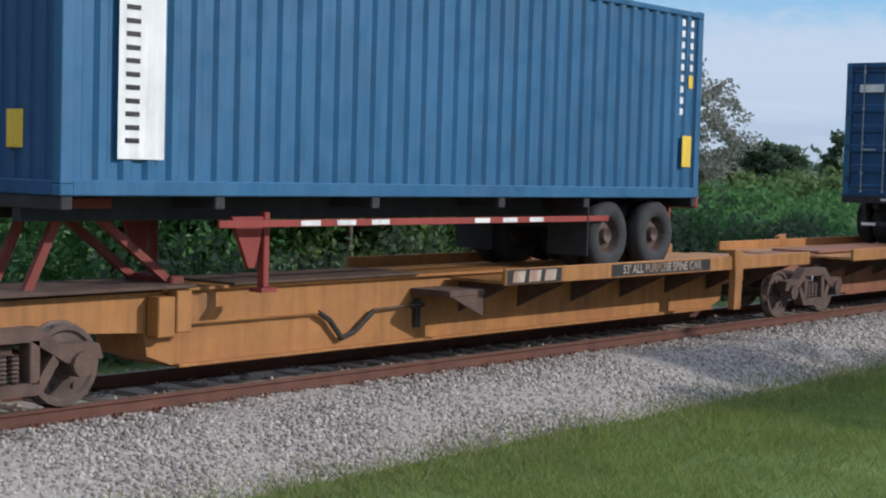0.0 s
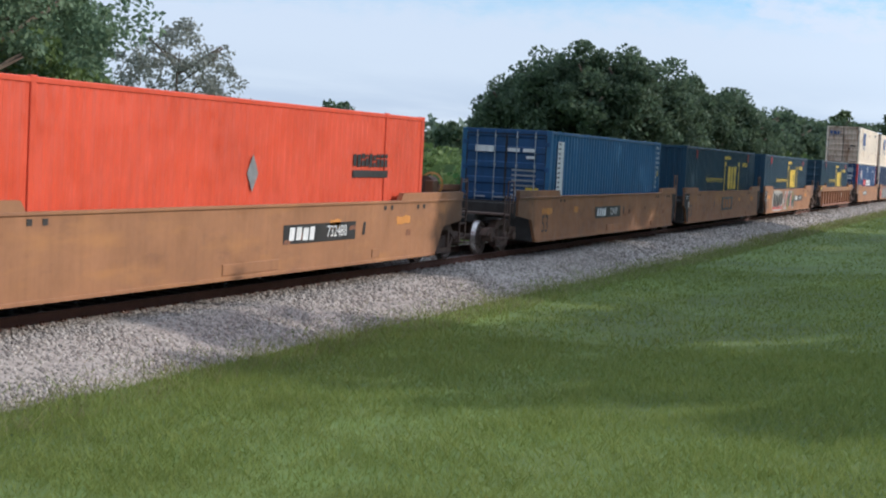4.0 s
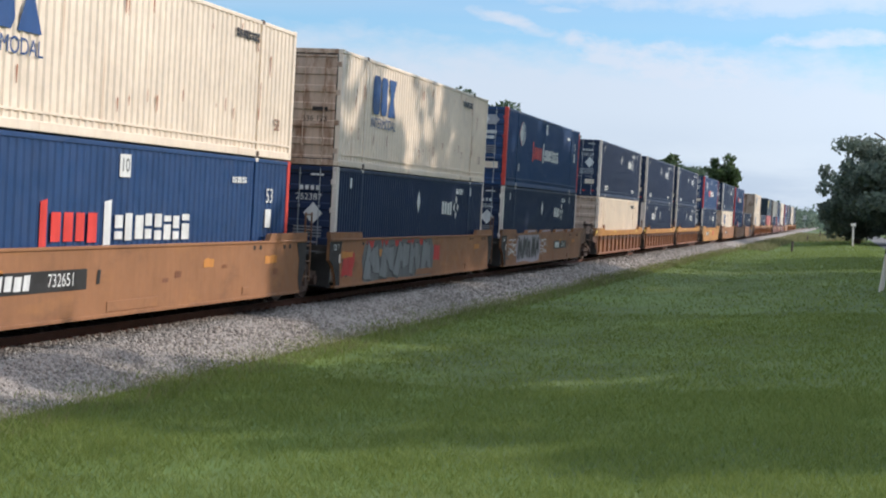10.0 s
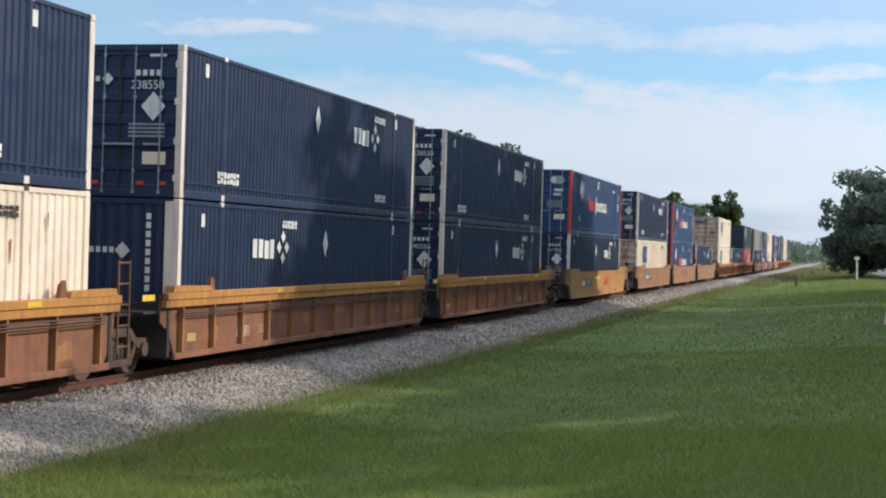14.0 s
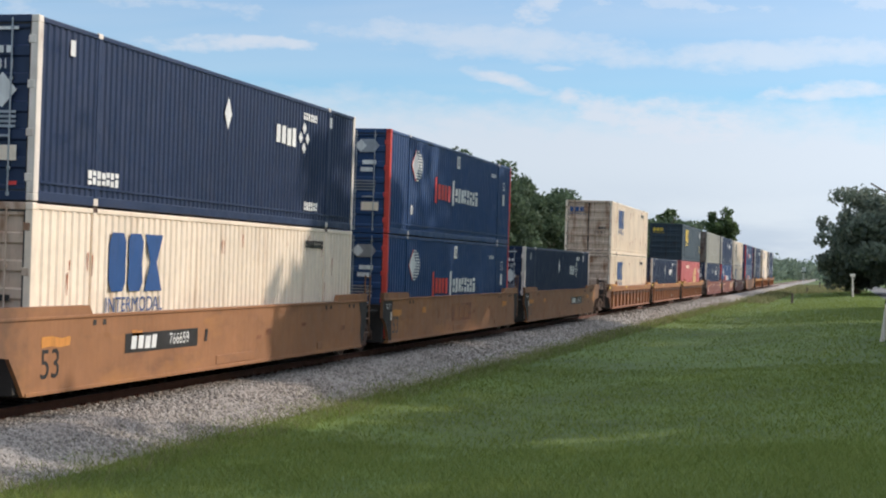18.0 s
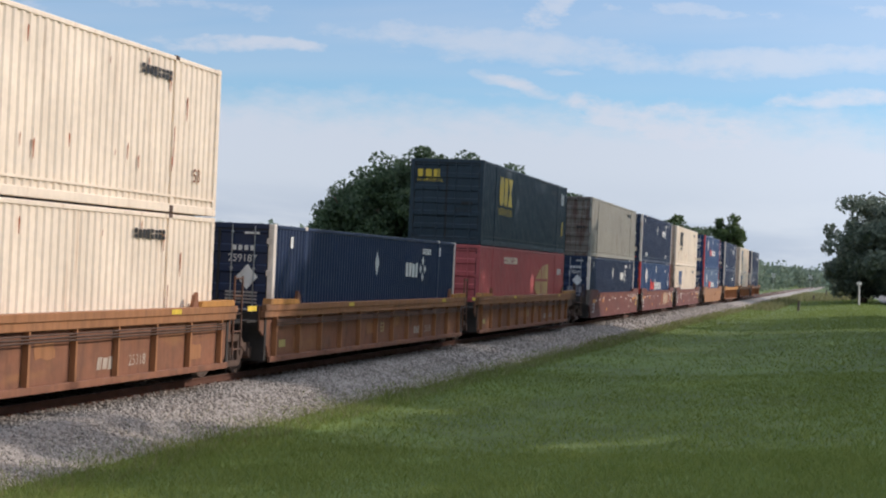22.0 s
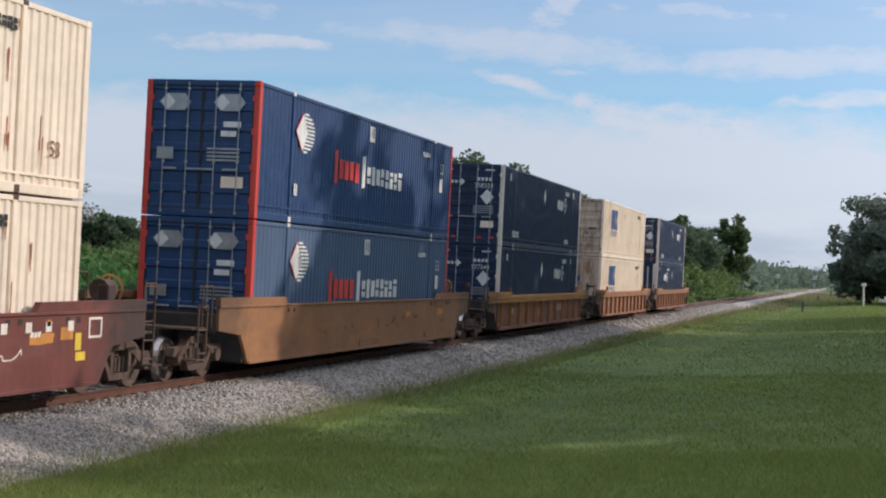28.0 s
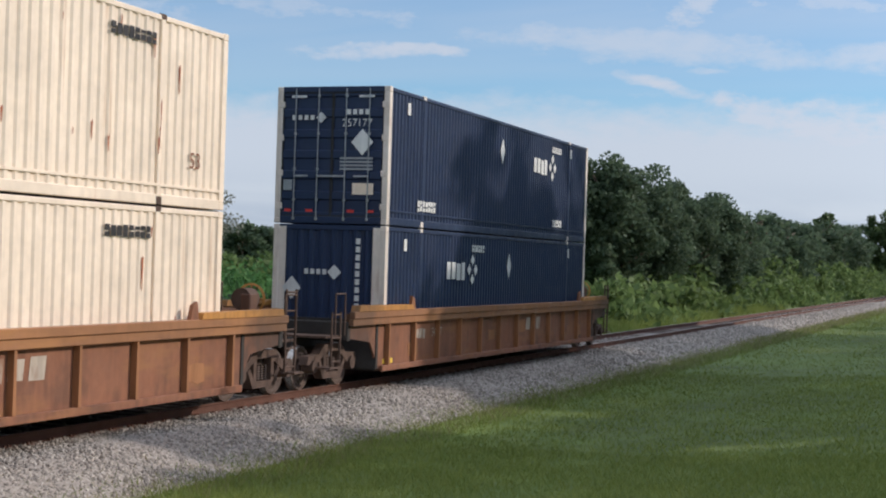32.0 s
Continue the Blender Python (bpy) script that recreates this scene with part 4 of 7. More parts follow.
        for dx, n in ((0.62, 9), (0.36, 5)):
            for i in range(n):
                mark("number_bar", bars([(-0.045, 0.045, 0.61 - i * 0.17, 0.71 - i * 0.17)]), Wm, c, hl - dx, H * 0.7, y)
        mark("tab", bars([(-0.06, 0.06, -0.1, 0.1)]), Ym, c, hl - 0.36, H * 0.62, y)
        if not doors:
            end_mark([(-0.6, -0.33, 0.46, 0.84)], Ym, "yellow notice plate")
            return
        end_mark([(-1.0, -0.62, 0.85, 1.3)], Ym, "yellow notice plate")
        end_mark([(0.35, 0.9, 2.25, 2.42)], Wm)
        end_mark([(-0.85, -0.5, 2.28, 2.38), (-0.4, -0.05, 2.28, 2.38), (-0.85, -0.6, 2.1, 2.18)], Wm)
        end_mark([(-0.9, -0.2, 1.75 - i * 0.14, 1.8 - i * 0.14) for i in range(6)], M["galv"])
    elif style == "red":
        mark("emblem", plates([[(-1.0, -0.6), (1.25, -0.6), (1.25, 0.68), (0.3, 0.62), (-0.5, 0.45), (-1.4, 0.0), (-1.5, -0.3)]]), M["faded_shield"], c, 3.1, 1.72, y, "large faded yellow shield")
        mark("emblem_cross", bars([(-0.06, 0.06, -0.6, 0.5), (-1.2, 1.3, -0.05, 0.05)]), M["red"], c, 2.9, 1.72, y - 0.004)
        small(-hl + 5.0, H * 0.84, 2.4, 0.26, M["white"], 8, 61)
        small(hl - 1.2, H * 0.72, 0.9, 0.26, Wm, 4, 62)


# ---- trucks and cars ----
def truck(parent, x):
    """A three-piece freight truck: bolster, side frames with springs, two turning wheelsets."""
    t = part("truck", Shape().box(-0.2, 0.2, -0.95, 0.95, 0.42, 0.78, 0.04), M["truck"], parent, "rust-brown two-axle freight truck", pose(x, 0, 0))
    for k in (-1, 1):
        y = k * 1.0
        s = Shape()
        y0, y1 = y - 0.09, y + 0.09
        s.prism([(-1.16, 0.5), (-1.1, 0.66), (-0.62, 0.68), (-0.4, 0.86), (0.4, 0.86), (0.62, 0.68), (1.1, 0.66), (1.16, 0.5), (0.72, 0.48), (0.55, 0.58), (0.3, 0.72), (-0.3, 0.72), (-0.55, 0.58), (-0.72, 0.48)], y0, y1)
        s.prism([(-0.62, 0.5), (-0.55, 0.58), (-0.36, 0.32), (0.36, 0.32), (0.55, 0.58), (0.62, 0.5), (0.42, 0.2), (-0.42, 0.2)], y0, y1)
        for q in (-0.34, 0.34):
            s.box(q - 0.06, q + 0.06, y0, y1, 0.3, 0.74, 0.01)
        for q in (-0.89, 0.89):
            s.lathe([(0.0, -0.14), (0.13, -0.14), (0.14, 0.1)], q, 0.46, 12, 0, y + (0 if k < 0 else 0.04))
        part("side_frame", s, M["truck"], t)
        for q in (-0.14, 0.0, 0.14):
            part("spring", Shape().turned([(0.06 if i % 2 else 0.04, 0.33 + i * 0.021) for i in range(14)], q, y - 0.02), M["wheel"], t)
    for q in (-0.89, 0.89):
        s = Shape()
        for k in (-1, 1):
            y = k * 0.76
            s.lathe([(0.0, -0.1), (0.13, -0.1), (0.15, -0.05), (0.33, -0.035), (0.36, -0.065), (0.415, -0.065)], 0, 0, 24, 0, y)
            s.lathe([(0.415, -0.065), (0.42, 0.0), (0.425, 0.05)], 0, 0, 24, 1, y)
            s.lathe([(0.425, 0.05), (0.45, 0.055), (0.45, 0.07), (0.36, 0.07), (0.33, 0.03), (0.15, 0.045), (0.0, 0.045)] if k < 0 else [(0.425, 0.05), (0.36, 0.07), (0.33, 0.03), (0.15, 0.06), (0.0, 0.06)], 0, 0, 24, 0, y)
        s.rod((0, -0.86, 0), (0, 0.86, 0), 0.085, 10)
        for i in range(6):
            a = math.pi * i / 3
            s.rod((0.24 * math.cos(a), -0.83, 0.24 * math.sin(a)), (0.24 * math.cos(a), -0.79, 0.24 * math.sin(a)), 0.03, 6)
        w = part("wheelset", s, [M["wheel"], M["tread"]], t, "brown steel wheels with bright treads", pose(q, 0, 0.42))
        WHEELS.append(w)
    return t


def ladder(parent, x, y, z0, z1, w, mm):
    s = Shape()
    for q in (-w / 2, w / 2):
        s.rod((x + q, y, z0), (x + q, y, z1), 0.022, 6)
    n = int((z1 - z0) / 0.36)
    for i in range(n + 1):
        z = z0 + 0.1 + i * (z1 - z0 - 0.15) / max(1, n)
        s.rod((x - w / 2, y, z), (x + w / 2, y, z), 0.018, 6)
    part("ladder", s, mm, parent)


def grab(parent, pts, mm, r=0.017, name="grab_iron"):
    s = Shape()
    for a, b in zip(pts, pts[1:]):
        s.rod(a, b, r, 6)
    part(name, s, mm, parent)


def well_car(kind, colour, label, lead="joint", tail="joint", trucks=(True, True), chord=None):
    """One well of a container car, middle at x = 0, rail top at z = 0. kind: smooth or ribbed sides. lead and tail: outer (over its own truck) or joint."""
    C = M[colour]
    car = thing("well_car", label, "rail car", "well cars of the train")
    hw = 1.5
    ends = {-1: lead, 1: tail}
    reach = {k: (10.15 if ends[k] == "outer" else 9.0 if k < 0 else 8.85) for k in (-1, 1)}
    for ky in (-1, 1):
        y0, y1 = sorted((ky * hw, ky * (hw - 0.07)))
        # outline of the side, from the leading end round
        pts = []
        for k in (-1, 1):
            if ends[k] == "outer":
                side = [(k * 8.55, 0.27), (k * 8.75, 0.55), (k * 9.0, 0.86), (k * 10.15, 0.98), (k * 10.15, 1.46)]
            else:
                side = [(k * 8.35, 0.27), (k * 8.5, 0.55), (k * 8.7, 0.8), (k * 9.0, 0.95), (k * 9.0, 1.46)] if k < 0 else [(8.45, 0.27), (8.7, 0.6), (8.85, 0.9), (8.85, 1.46)]
            pts.append(side)
        outline = pts[0][::-1] + pts[1]
        if kind == "smooth":
            s = Shape().prism(outline, y0, y1)
            s.box(-reach[-1], reach[1], min(y0, y1) - (0.03 if ky < 0 else 0), max(y0, y1) + (0.03 if ky > 0 else 0), 1.42, 1.47, 0.006)
            s.box(-8.5, 8.5, y0 - 0.02, y1 + 0.02, 0.25, 0.31, 0.006)
            part("side_wall", s, C, car)
            for q in (-1, 1):
                inner, outer_x = 6.4, reach[q]
                cap = [(q * inner, 1.47), (q * (inner + 0.12), 1.62), (q * outer_x, 1.63), (q * outer_x, 1.47)]
                part("end_cap", Shape().prism(cap, y0 - 0.02, y1 + 0.02), C, car)
        else:
            yi0, yi1 = sorted((ky * (hw - 0.10), ky * (hw - 0.14)))
            s = Shape().prism(outline, yi0, yi1)
            part("side_sheet", s, C, car)
            ch = Shape().box(-reach[-1], reach[1], y0 - 0.02, y1 + 0.02, 1.22, 1.36, 0.01)
            ch.box(-reach[-1], reach[1], y0 - (0.05 if ky < 0 else 0), y1 + (0.05 if ky > 0 else 0), 1.36, 1.5, 0.012)
            part("top_chord", ch, M[chord] if chord else C, car)
            part("bottom_chord", Shape().box(-8.55, 8.55, y0, y1, 0.25, 0.37, 0.01), C, car)
            for i in range(12):
                x = -8.2 + i * 16.4 / 11
                ya, yb = sorted((ky * (hw + 0.005), ky * (hw - 0.105)))
                part("rib", Shape().prism([(x - 0.035, 0.37), (x + 0.035, 0.37), (x + 0.028, 1.22), (x - 0.028, 1.22)], ya, yb), M["rib"], car)
            for q in (-1, 1):
                cap = [(q * 7.0, 1.5), (q * 7.05, 1.6), (q * (reach[q] - 0.25), 1.62), (q * (reach[q] - 0.2), 1.5)]
                part("end_cap", Shape().prism(cap, y0 - 0.06, y1 + 0.06), M["chord"], car)
                part("corner_guide", Shape().prism([(q * 6.75, 1.5), (q * 7.0, 1.5), (q * 6.95, 1.78), (q * 6.82, 1.72)], y0, y1), C, car)
    part("well_floor", Shape().box(-8.5, 8.5, -1.3, 1.3, 0.24, 0.30), M["grime"], car)
    for k in (-1, 1):
        part("bulkhead", Shape().box(k * 8.68 - 0.05, k * 8.68 + 0.05, -1.42, 1.42, 0.3, 1.3, 0.0), M["grime"], car)
        if ends[k] == "outer":
            # platform in near-black: the shade between cars is put into its colour
            part("end_platform", Shape().box(min(k * 8.7, k * 11.0), max(k * 8.7, k * 11.0), -0.62, 0.62, 0.78, 1.0, 0.02).box(min(k * 10.05, k * 10.2), max(k * 10.05, k * 10.2), -1.42, 1.42, 0.92, 1.3, 0.02), M["grime"], car)
            part("coupler", Shape().box(min(k * 10.9, k * 11.62), max(k * 10.9, k * 11.62), -0.09, 0.09, 0.76, 0.98, 0.03).box(min(k * 11.4, k * 11.66), max(k * 11.4, k * 11.66), -0.16, 0.14, 0.72, 1.02, 0.05), M["grime"], car)
            part("deck", Shape().box(min(k * 10.2, k * 10.95), max(k * 10.2, k * 10.95), -1.3, 1.3, 1.0, 1.04, 0.0), M["truck"], car)
            ladder(car, k * 10.62, -1.36, 0.45, 1.95 if k > 0 else 1.5, 0.4, M["truck"])
            grab(car, [(k * 10.3, -1.4, 1.04), (k * 10.3, -1.4, 1.85), (k * 10.75, -1.4, 1.85), (k * 10.75, -1.4, 1.04)], M["truck"], name="hand_rail")
            grab(car, [(k * 10.3, 1.3, 1.04), (k * 10.3, 1.3, 2.0), (k * 10.75, 1.3, 2.0), (k * 10.75, 1.3, 1.04)], M["truck"], name="hand_rail")
            part("step", Shape().box(k * 10.85 - 0.2, k * 10.85 + 0.2, -1.45, -1.15, 0.42, 0.45), M["truck"], car)
            if k > 0:
                part("brake_wheel", Shape().lathe([(0.25, -0.02), (0.29, 0.0), (0.25, 0.02), (0.25, -0.02)], 0, 0, 18).rod((-0.26, 0, 0), (0.26, 0, 0), 0.014, 6).rod((0, 0, -0.26), (0, 0, 0.26), 0.014, 6).rod((0, -0.05, 0), (0, 0.3, 0), 0.03, 8), M["chord"], car, "iron hand-brake wheel", pose(10.62, -0.55, 1.75, 0, 0, 90))
                part("brake_gear", Shape().rod((10.22, -0.55, 1.75), (10.58, -0.55, 1.75), 0.2, 14), M["truck"], car, "round brake-gear housing")
                part("brake_stand", Shape().box(10.2, 10.5, -0.75, -0.55, 1.04, 1.85, 0.02), C, car)
        else:
            part("end_platform", Shape().box(min(k * 8.72, k * 9.7), max(k * 8.72, k * 9.7), -0.7, 0.7, 0.8, 1.05, 0.02), M["grime"], car)
            part("deck", Shape().box(min(k * 8.86, k * 9.6), max(k * 8.86, k * 9.6), -1.35, 1.35, 1.12, 1.16, 0.0), M["grime"], car)
            if k > 0:
                ladder(car, 9.15, -1.42, 0.5, 2.1, 0.42, C)
                ladder(car, 9.15, 1.42, 0.5, 2.1, 0.42, C)
    if lead == "outer" and trucks[0]:
        truck(car, -10.15)
    if tail == "outer":
        if trucks[1]:
            truck(car, 10.15)
    elif trucks[1]:
        truck(car, 9.76)
    return car


def ride(ob, u, z=0.0, turn=0):
    """Puts a thing on the train: u metres behind the train's own zero, its base z above the rails."""
    ob.matrix_basis = pose(u, TRACK, z, 0, 0, turn)
    TRAIN.append((ob, u, z, turn))
    return ob


# prototypes are built where they first ride; repeats are copies
MADE = {}


def load(u, z, style, label, turn=0, L=LONG, **k):
    key = (style, L, tuple(sorted(k.items())))
    if key in MADE:
        c = copy_thing(MADE[key], pose(0, 0, 0))
        tagged(c, label)
    else:
        c = MADE[key] = container(style, label, L=L, **k)
    return ride(c, u, z, turn)


LOW, UP = 0.342, 3.262
CARS, PLACE = {}, {}


def wells(u, kind, colour, label, lead="joint", tail="joint", chord=None):
    key = (kind, colour, lead, tail, chord)
    if key in CARS:
        c = copy_thing(CARS[key], pose(0, 0, 0))
        for o in c.children_recursive:
            if o.name.startswith("wheelset"):
                WHEELS.append(o)
        tagged(c, label)
    else:
        c = CARS[key] = well_car(kind, colour, label, lead, tail, chord=chord)
    PLACE[u] = c
    return ride(c, u)


ochre = "ochre smooth-sided well car with grime and faded stencils"
wells(57.98, "smooth", "tan", ochre, "outer", "joint")
wells(77.33, "smooth", "tan", ochre)
wells(96.75, "smooth", "tan", ochre, "joint", "outer")
load(57.98, LOW, "orange", "bright orange container with amber stacking posts in a well car", doors=False)
load(77.33, LOW, "salmon", "faded salmon-red ribbed container in a well car", doors=False)
load(96.75, LOW, "redorange", "red-orange container in a well car", doors=False)

wells(121.3, "smooth", "tan", ochre, "outer", "joint")
wells(140.85, "smooth", "tan", ochre)
wells(160.4, "smooth", "tan", "ochre smooth-sided well car covered in graffiti", "joint", "outer")
load(121.3, LOW, "bluebox", "bright blue corrugated container in a well car", L=13.716)
load(140.85, LOW, "teal", "dark teal container with a yellow block emblem", doors=False)
load(160.4, LOW, "teal", "dark teal container with a yellow block emblem", doors=False)
wells(184.0, "ribbed", "rust", "rust-brown ribbed well car, single", "outer", "outer", chord="tan")
load(184.0, LOW, "teal", "dark teal container with doors and a yellow block emblem")

wells(207.65, "smooth", "tan", ochre, "outer", "joint")
wells(227.2, "smooth", "tan", "ochre smooth-sided well car with grey and red graffiti")
wells(246.75, "smooth", "tan", "ochre smooth-sided well car with black and white graffiti", "joint", "outer")
load(207.65, LOW, "midblue", "mid-blue container with red corner posts, lower of a stack")
load(207.65, UP, "white", "cream-white container with rusty doors on top of a stack", number="636 128")
load(227.2, LOW, "navy", "navy container with white emblem, lower of a stack", number="252387")
load(227.2, UP, "white", "cream-white container with rusty doors on top of a stack", number="636 128")
load(246.75, LOW, "navy", "navy container with white emblem, lower of a stack", number="240506")
load(246.75, UP, "midblue", "mid-blue container with red corner posts on top of a stack")

ribbed = "ochre-brown ribbed well car with yellow top chord"
wells(269.9, "ribbed", "rust", ribbed, "outer", "joint", chord="chord")
wells(289.6, "ribbed", "rust", ribbed, chord="chord")
wells(309.35, "ribbed", "rust", ribbed, "joint", "outer", chord="chord")
load(269.9, LOW, "white", "plain cream-white container, lower of a stack", logo=False, number="630356")
load(269.9, UP, "navy", "navy container with white emblem on top of a stack", number="238224")
load(289.6, LOW, "navy", "navy container turned about, lower of a stack", doors=False)
load(289.6, UP, "navy", "navy container with white emblem on top of a stack", number="238558")
load(309.35, LOW, "navy", "navy container with white emblem, lower of a stack", number="240506")
load(309.35, UP, "navy", "navy container with white emblem on top of a stack", number="238558")

wells(332.4, "smooth", "golden", "yellow smooth-sided single well car with red stencils", "outer", "outer")
load(332.4, LOW, "navy", "navy container with white emblem, lower of a stack", number="251906")
load(332.4, UP, "midblue", "mid-blue container with red corner posts on top of a stack")

wells(356.15, "smooth", "tan", ochre, "outer", "joint")
wells(375.5, "smooth", "tan", ochre)
wells(394.85, "smooth", "tan", ochre, "joint", "outer")
load(356.15, LOW, "white", "cream-white container with a blue block emblem, lower of a stack", number="636 128")
load(356.15, UP, "navy", "navy container with white emblem on top of a stack", number="258811")
load(375.5, LOW, "midblue", "mid-blue container with red corner posts, lower of a stack")
load(375.5, UP, "midblue", "mid-blue container with red corner posts on top of a stack")
load(394.85, LOW, "navy", "single navy container with white emblem in a well car", number="259187")

wells(418.5, "ribbed", "rust", "rust-brown ribbed well car", "outer", "joint", chord="rib")
wells(437.95, "ribbed", "rust", "rust-brown ribbed well car", chord="rib")
wells(457.55, "ribbed", "rust", "rust-brown ribbed well car", "joint", "outer", chord="rib")
load(418.5, LOW, "white", "cream-white container with a blue block emblem, lower of a stack", number="636 128")
load(418.5, UP, "white", "cream-white container with rusty doors on top of a stack", number="933 901")
load(437.95, LOW, "navy", "single navy container with white emblem in a well car", number="259187")
load(457.55, LOW, "red", "faded crimson container with a yellow shield, lower of a stack")
load(457.55, UP, "slate", "slate-grey container with a yellow block emblem on top of a stack", number="931254")

wells(480.9, "smooth", "maroon", "maroon smooth-sided well car", "outer", "joint")
wells(500.15, "smooth", "maroon", "maroon smooth-sided well car with pale graffiti")
wells(519.7, "smooth", "maroon", "maroon smooth-sided well car", "joint", "outer")
load(480.9, LOW, "navy", "navy container with white emblem, lower of a stack", number="238381")
load(480.9, UP, "gray", "weathered grey container with stained doors on top of a stack", logo=False)
load(500.15, LOW, "midblue", "mid-blue container with red corner posts, lower of a stack")
load(500.15, UP, "navy", "navy container with white emblem on top of a stack", number="238381")
load(519.7, LOW, "white", "cream-white container with a blue block emblem, lower of a stack", number="933 901")
load(519.7, UP, "white", "cream-white container with a ribbed end and a dark emblem", doors=False, logo="dark")

wells(543.3, "smooth", "tan", "brown smooth-sided single well car with chalky scrawls", "outer", "outer")
load(543.3, LOW, "midblue_faded", "faded grey-blue container with red corner posts, lower of a stack")
load(543.3, UP, "midblue", "mid-blue container with red corner posts on top of a stack")
for u in (566.85, 589.95, 613.2):
    wells(u, "ribbed", "rust", "rust-brown ribbed well car, single", "outer", "outer", chord="chord" if u < 570 else "tan")
load(566.85, LOW, "navy", "navy container with white emblem, lower of a stack", number="237544")
load(566.85, UP, "navy", "navy container with white emblem on top of a stack", number="258324")
load(589.95, LOW, "white", "cream-white container with a ribbed end, lower of a stack", doors=False)
load(589.95, UP, "white", "cream-white container with rusty doors on top of a stack", number="933 203")
load(613.2, LOW, "navy", "navy container turned about, lower of a stack", doors=False)
load(613.2, UP, "navy", "navy container with white emblem on top of a stack", number="257177")

# spine cars with trailers
def spine_unit(label, beam="yellow"):
    car = thing("spine_car", label, "rail car", "spine cars of the train")
    Yl, T = M["yellow"], M["truck"]
    # the deep middle beam, tapering to the joints
    s = Shape().prism([(-6.0, 0.24), (6.0, 0.24), (6.35, 0.36), (6.4, 0.62), (8.5, 0.74), (8.5, 1.06), (-8.5, 1.06), (-8.5, 0.74), (-6.4, 0.62), (-6.35, 0.36)], -0.42, 0.42)
    s.box(-6.2, 7.2, -0.5, 0.5, 1.06, 1.10, 0.006).box(-5.95, 5.95, -0.5, 0.5, 0.21, 0.25, 0.006)
    part("centre_beam", s, M[beam], car)
    part("hitch_deck", Shape().box(-8.4, -5.8, -0.6, 0.6, 1.10, 1.14, 0.006).box(-5.2, -1.9, -0.56, 0.56, 1.10, 1.13, 0.006), T, car)
    for k in (-1, 1):
        y0, y1 = sorted((k * 0.44, k * 0.64))
        part("stanchion", Shape().box(-6.38, -6.14, y0, y1, 0.58, 1.02, 0.012).box(-6.12, -5.9, y0, y1, 0.62, 1.08, 0.012), Yl, car)
        y0, y1 = sorted((k * 0.43, k * 1.1))
        part("side_shelf", Shape().box(-1.95, -1.22, y0, y1, 0.84, 0.92, 0.01).prism([(-1.9, 0.84), (-1.25, 0.84), (-1.25, 0.56)], y0, y0 + 0.03), T, car)
        y0, y1 = sorted((k * 0.43, k * 0.5))
        part("hose_bracket", Shape().box(-1.9, -1.8, y0, y1, 0.4, 0.78, 0.01).box(-1.98, -1.72, y0, y1, 0.66, 0.72, 0.01), M["grime"], car)
    for k in (-1, 1):
        y0, y1 = sorted((k * 1.42, k * 1.36))
        g = Shape().box(-1.2, 7.7, y0, y1, 0.98, 1.2, 0.01).box(-1.2, 7.7, min(k * 0.5, k * 1.36), max(k * 0.5, k * 1.36), 1.0, 1.04, 0.0)
        part("wheel_guide", g, Yl, car)
        for i in range(7):
            x = -0.9 + i * 1.35
            a, b = sorted((k * 0.42, k * 1.36))
            part("bracket", Shape().prism([(a, 0.55) if k > 0 else (b, 0.55), (a, 1.0), (b, 1.0)] if k > 0 else [(b, 0.55), (b, 1.0), (a, 1.0)], x - 0.02, x + 0.02, axis="x"), T, car)
    part("stiffener", Shape().prism([(4.9, 0.34), (5.12, 0.34), (5.16, 0.9), (5.2, 1.26), (4.88, 1.3), (4.92, 0.9)], -1.47, -1.36), Yl, car)
    part("hitch", Shape().bar((-7.85, -0.3, 1.1), (-7.4, -0.3, 2.02), 0.07, 0.1).bar((-7.85, 0.3, 1.1), (-7.4, 0.3, 2.02), 0.07, 0.1).bar((-5.9, -0.3, 1.12), (-7.15, -0.3, 2.02), 0.07, 0.09).bar((-5.9, 0.3, 1.12), (-7.15, 0.3, 2.02), 0.07, 0.09).box(-7.6, -6.95, -0.55, 0.55, 1.98, 2.1, 0.02).box(-6.0, -5.8, -0.4, 0.4, 1.12, 1.22, 0.02), M["hitch_red"], car, "red folding trailer hitch")
    grab(car, [(-5.85, -0.5, 0.70), (-3.75, -0.5, 0.70)], Yl, 0.016, "air_pipe")
    grab(car, [(-3.75, -0.5, 0.70), (-3.55, -0.5, 0.6), (-3.32, -0.5, 0.36), (-3.1, -0.5, 0.42), (-2.75, -0.5, 0.66)], M["grime"], 0.034, "air_hose")
    grab(car, [(-2.75, -0.5, 0.68), (-1.8, -0.5, 0.70)], T, 0.016, "air_pipe")
    return car


def spine(u, at, label, turn=0, beam="yellow"):
    c = spine_unit(label, beam)
    truck(c, at)
    return ride(c, u, 0, turn)


spine(0.05, 8.62, "yellow articulated spine car, its rear end")
spine(17.3, 8.62, "yellow articulated spine car carrying a trailer")
# its yellow beam is coloured rust brown to stand for shade below the guide
sp = spine(34.5, -8.62, "yellow articulated spine car carrying a trailer", 180, "rust")
for y in (-0.36, 0.34):
    part("hitch_plate", Shape().prism([(-8.0, 1.12), (-6.6, 1.14), (-6.3, 1.3), (-7.35, 2.02), (-7.75, 2.02)], y, y + 0.02), M["hitch_red"], sp)
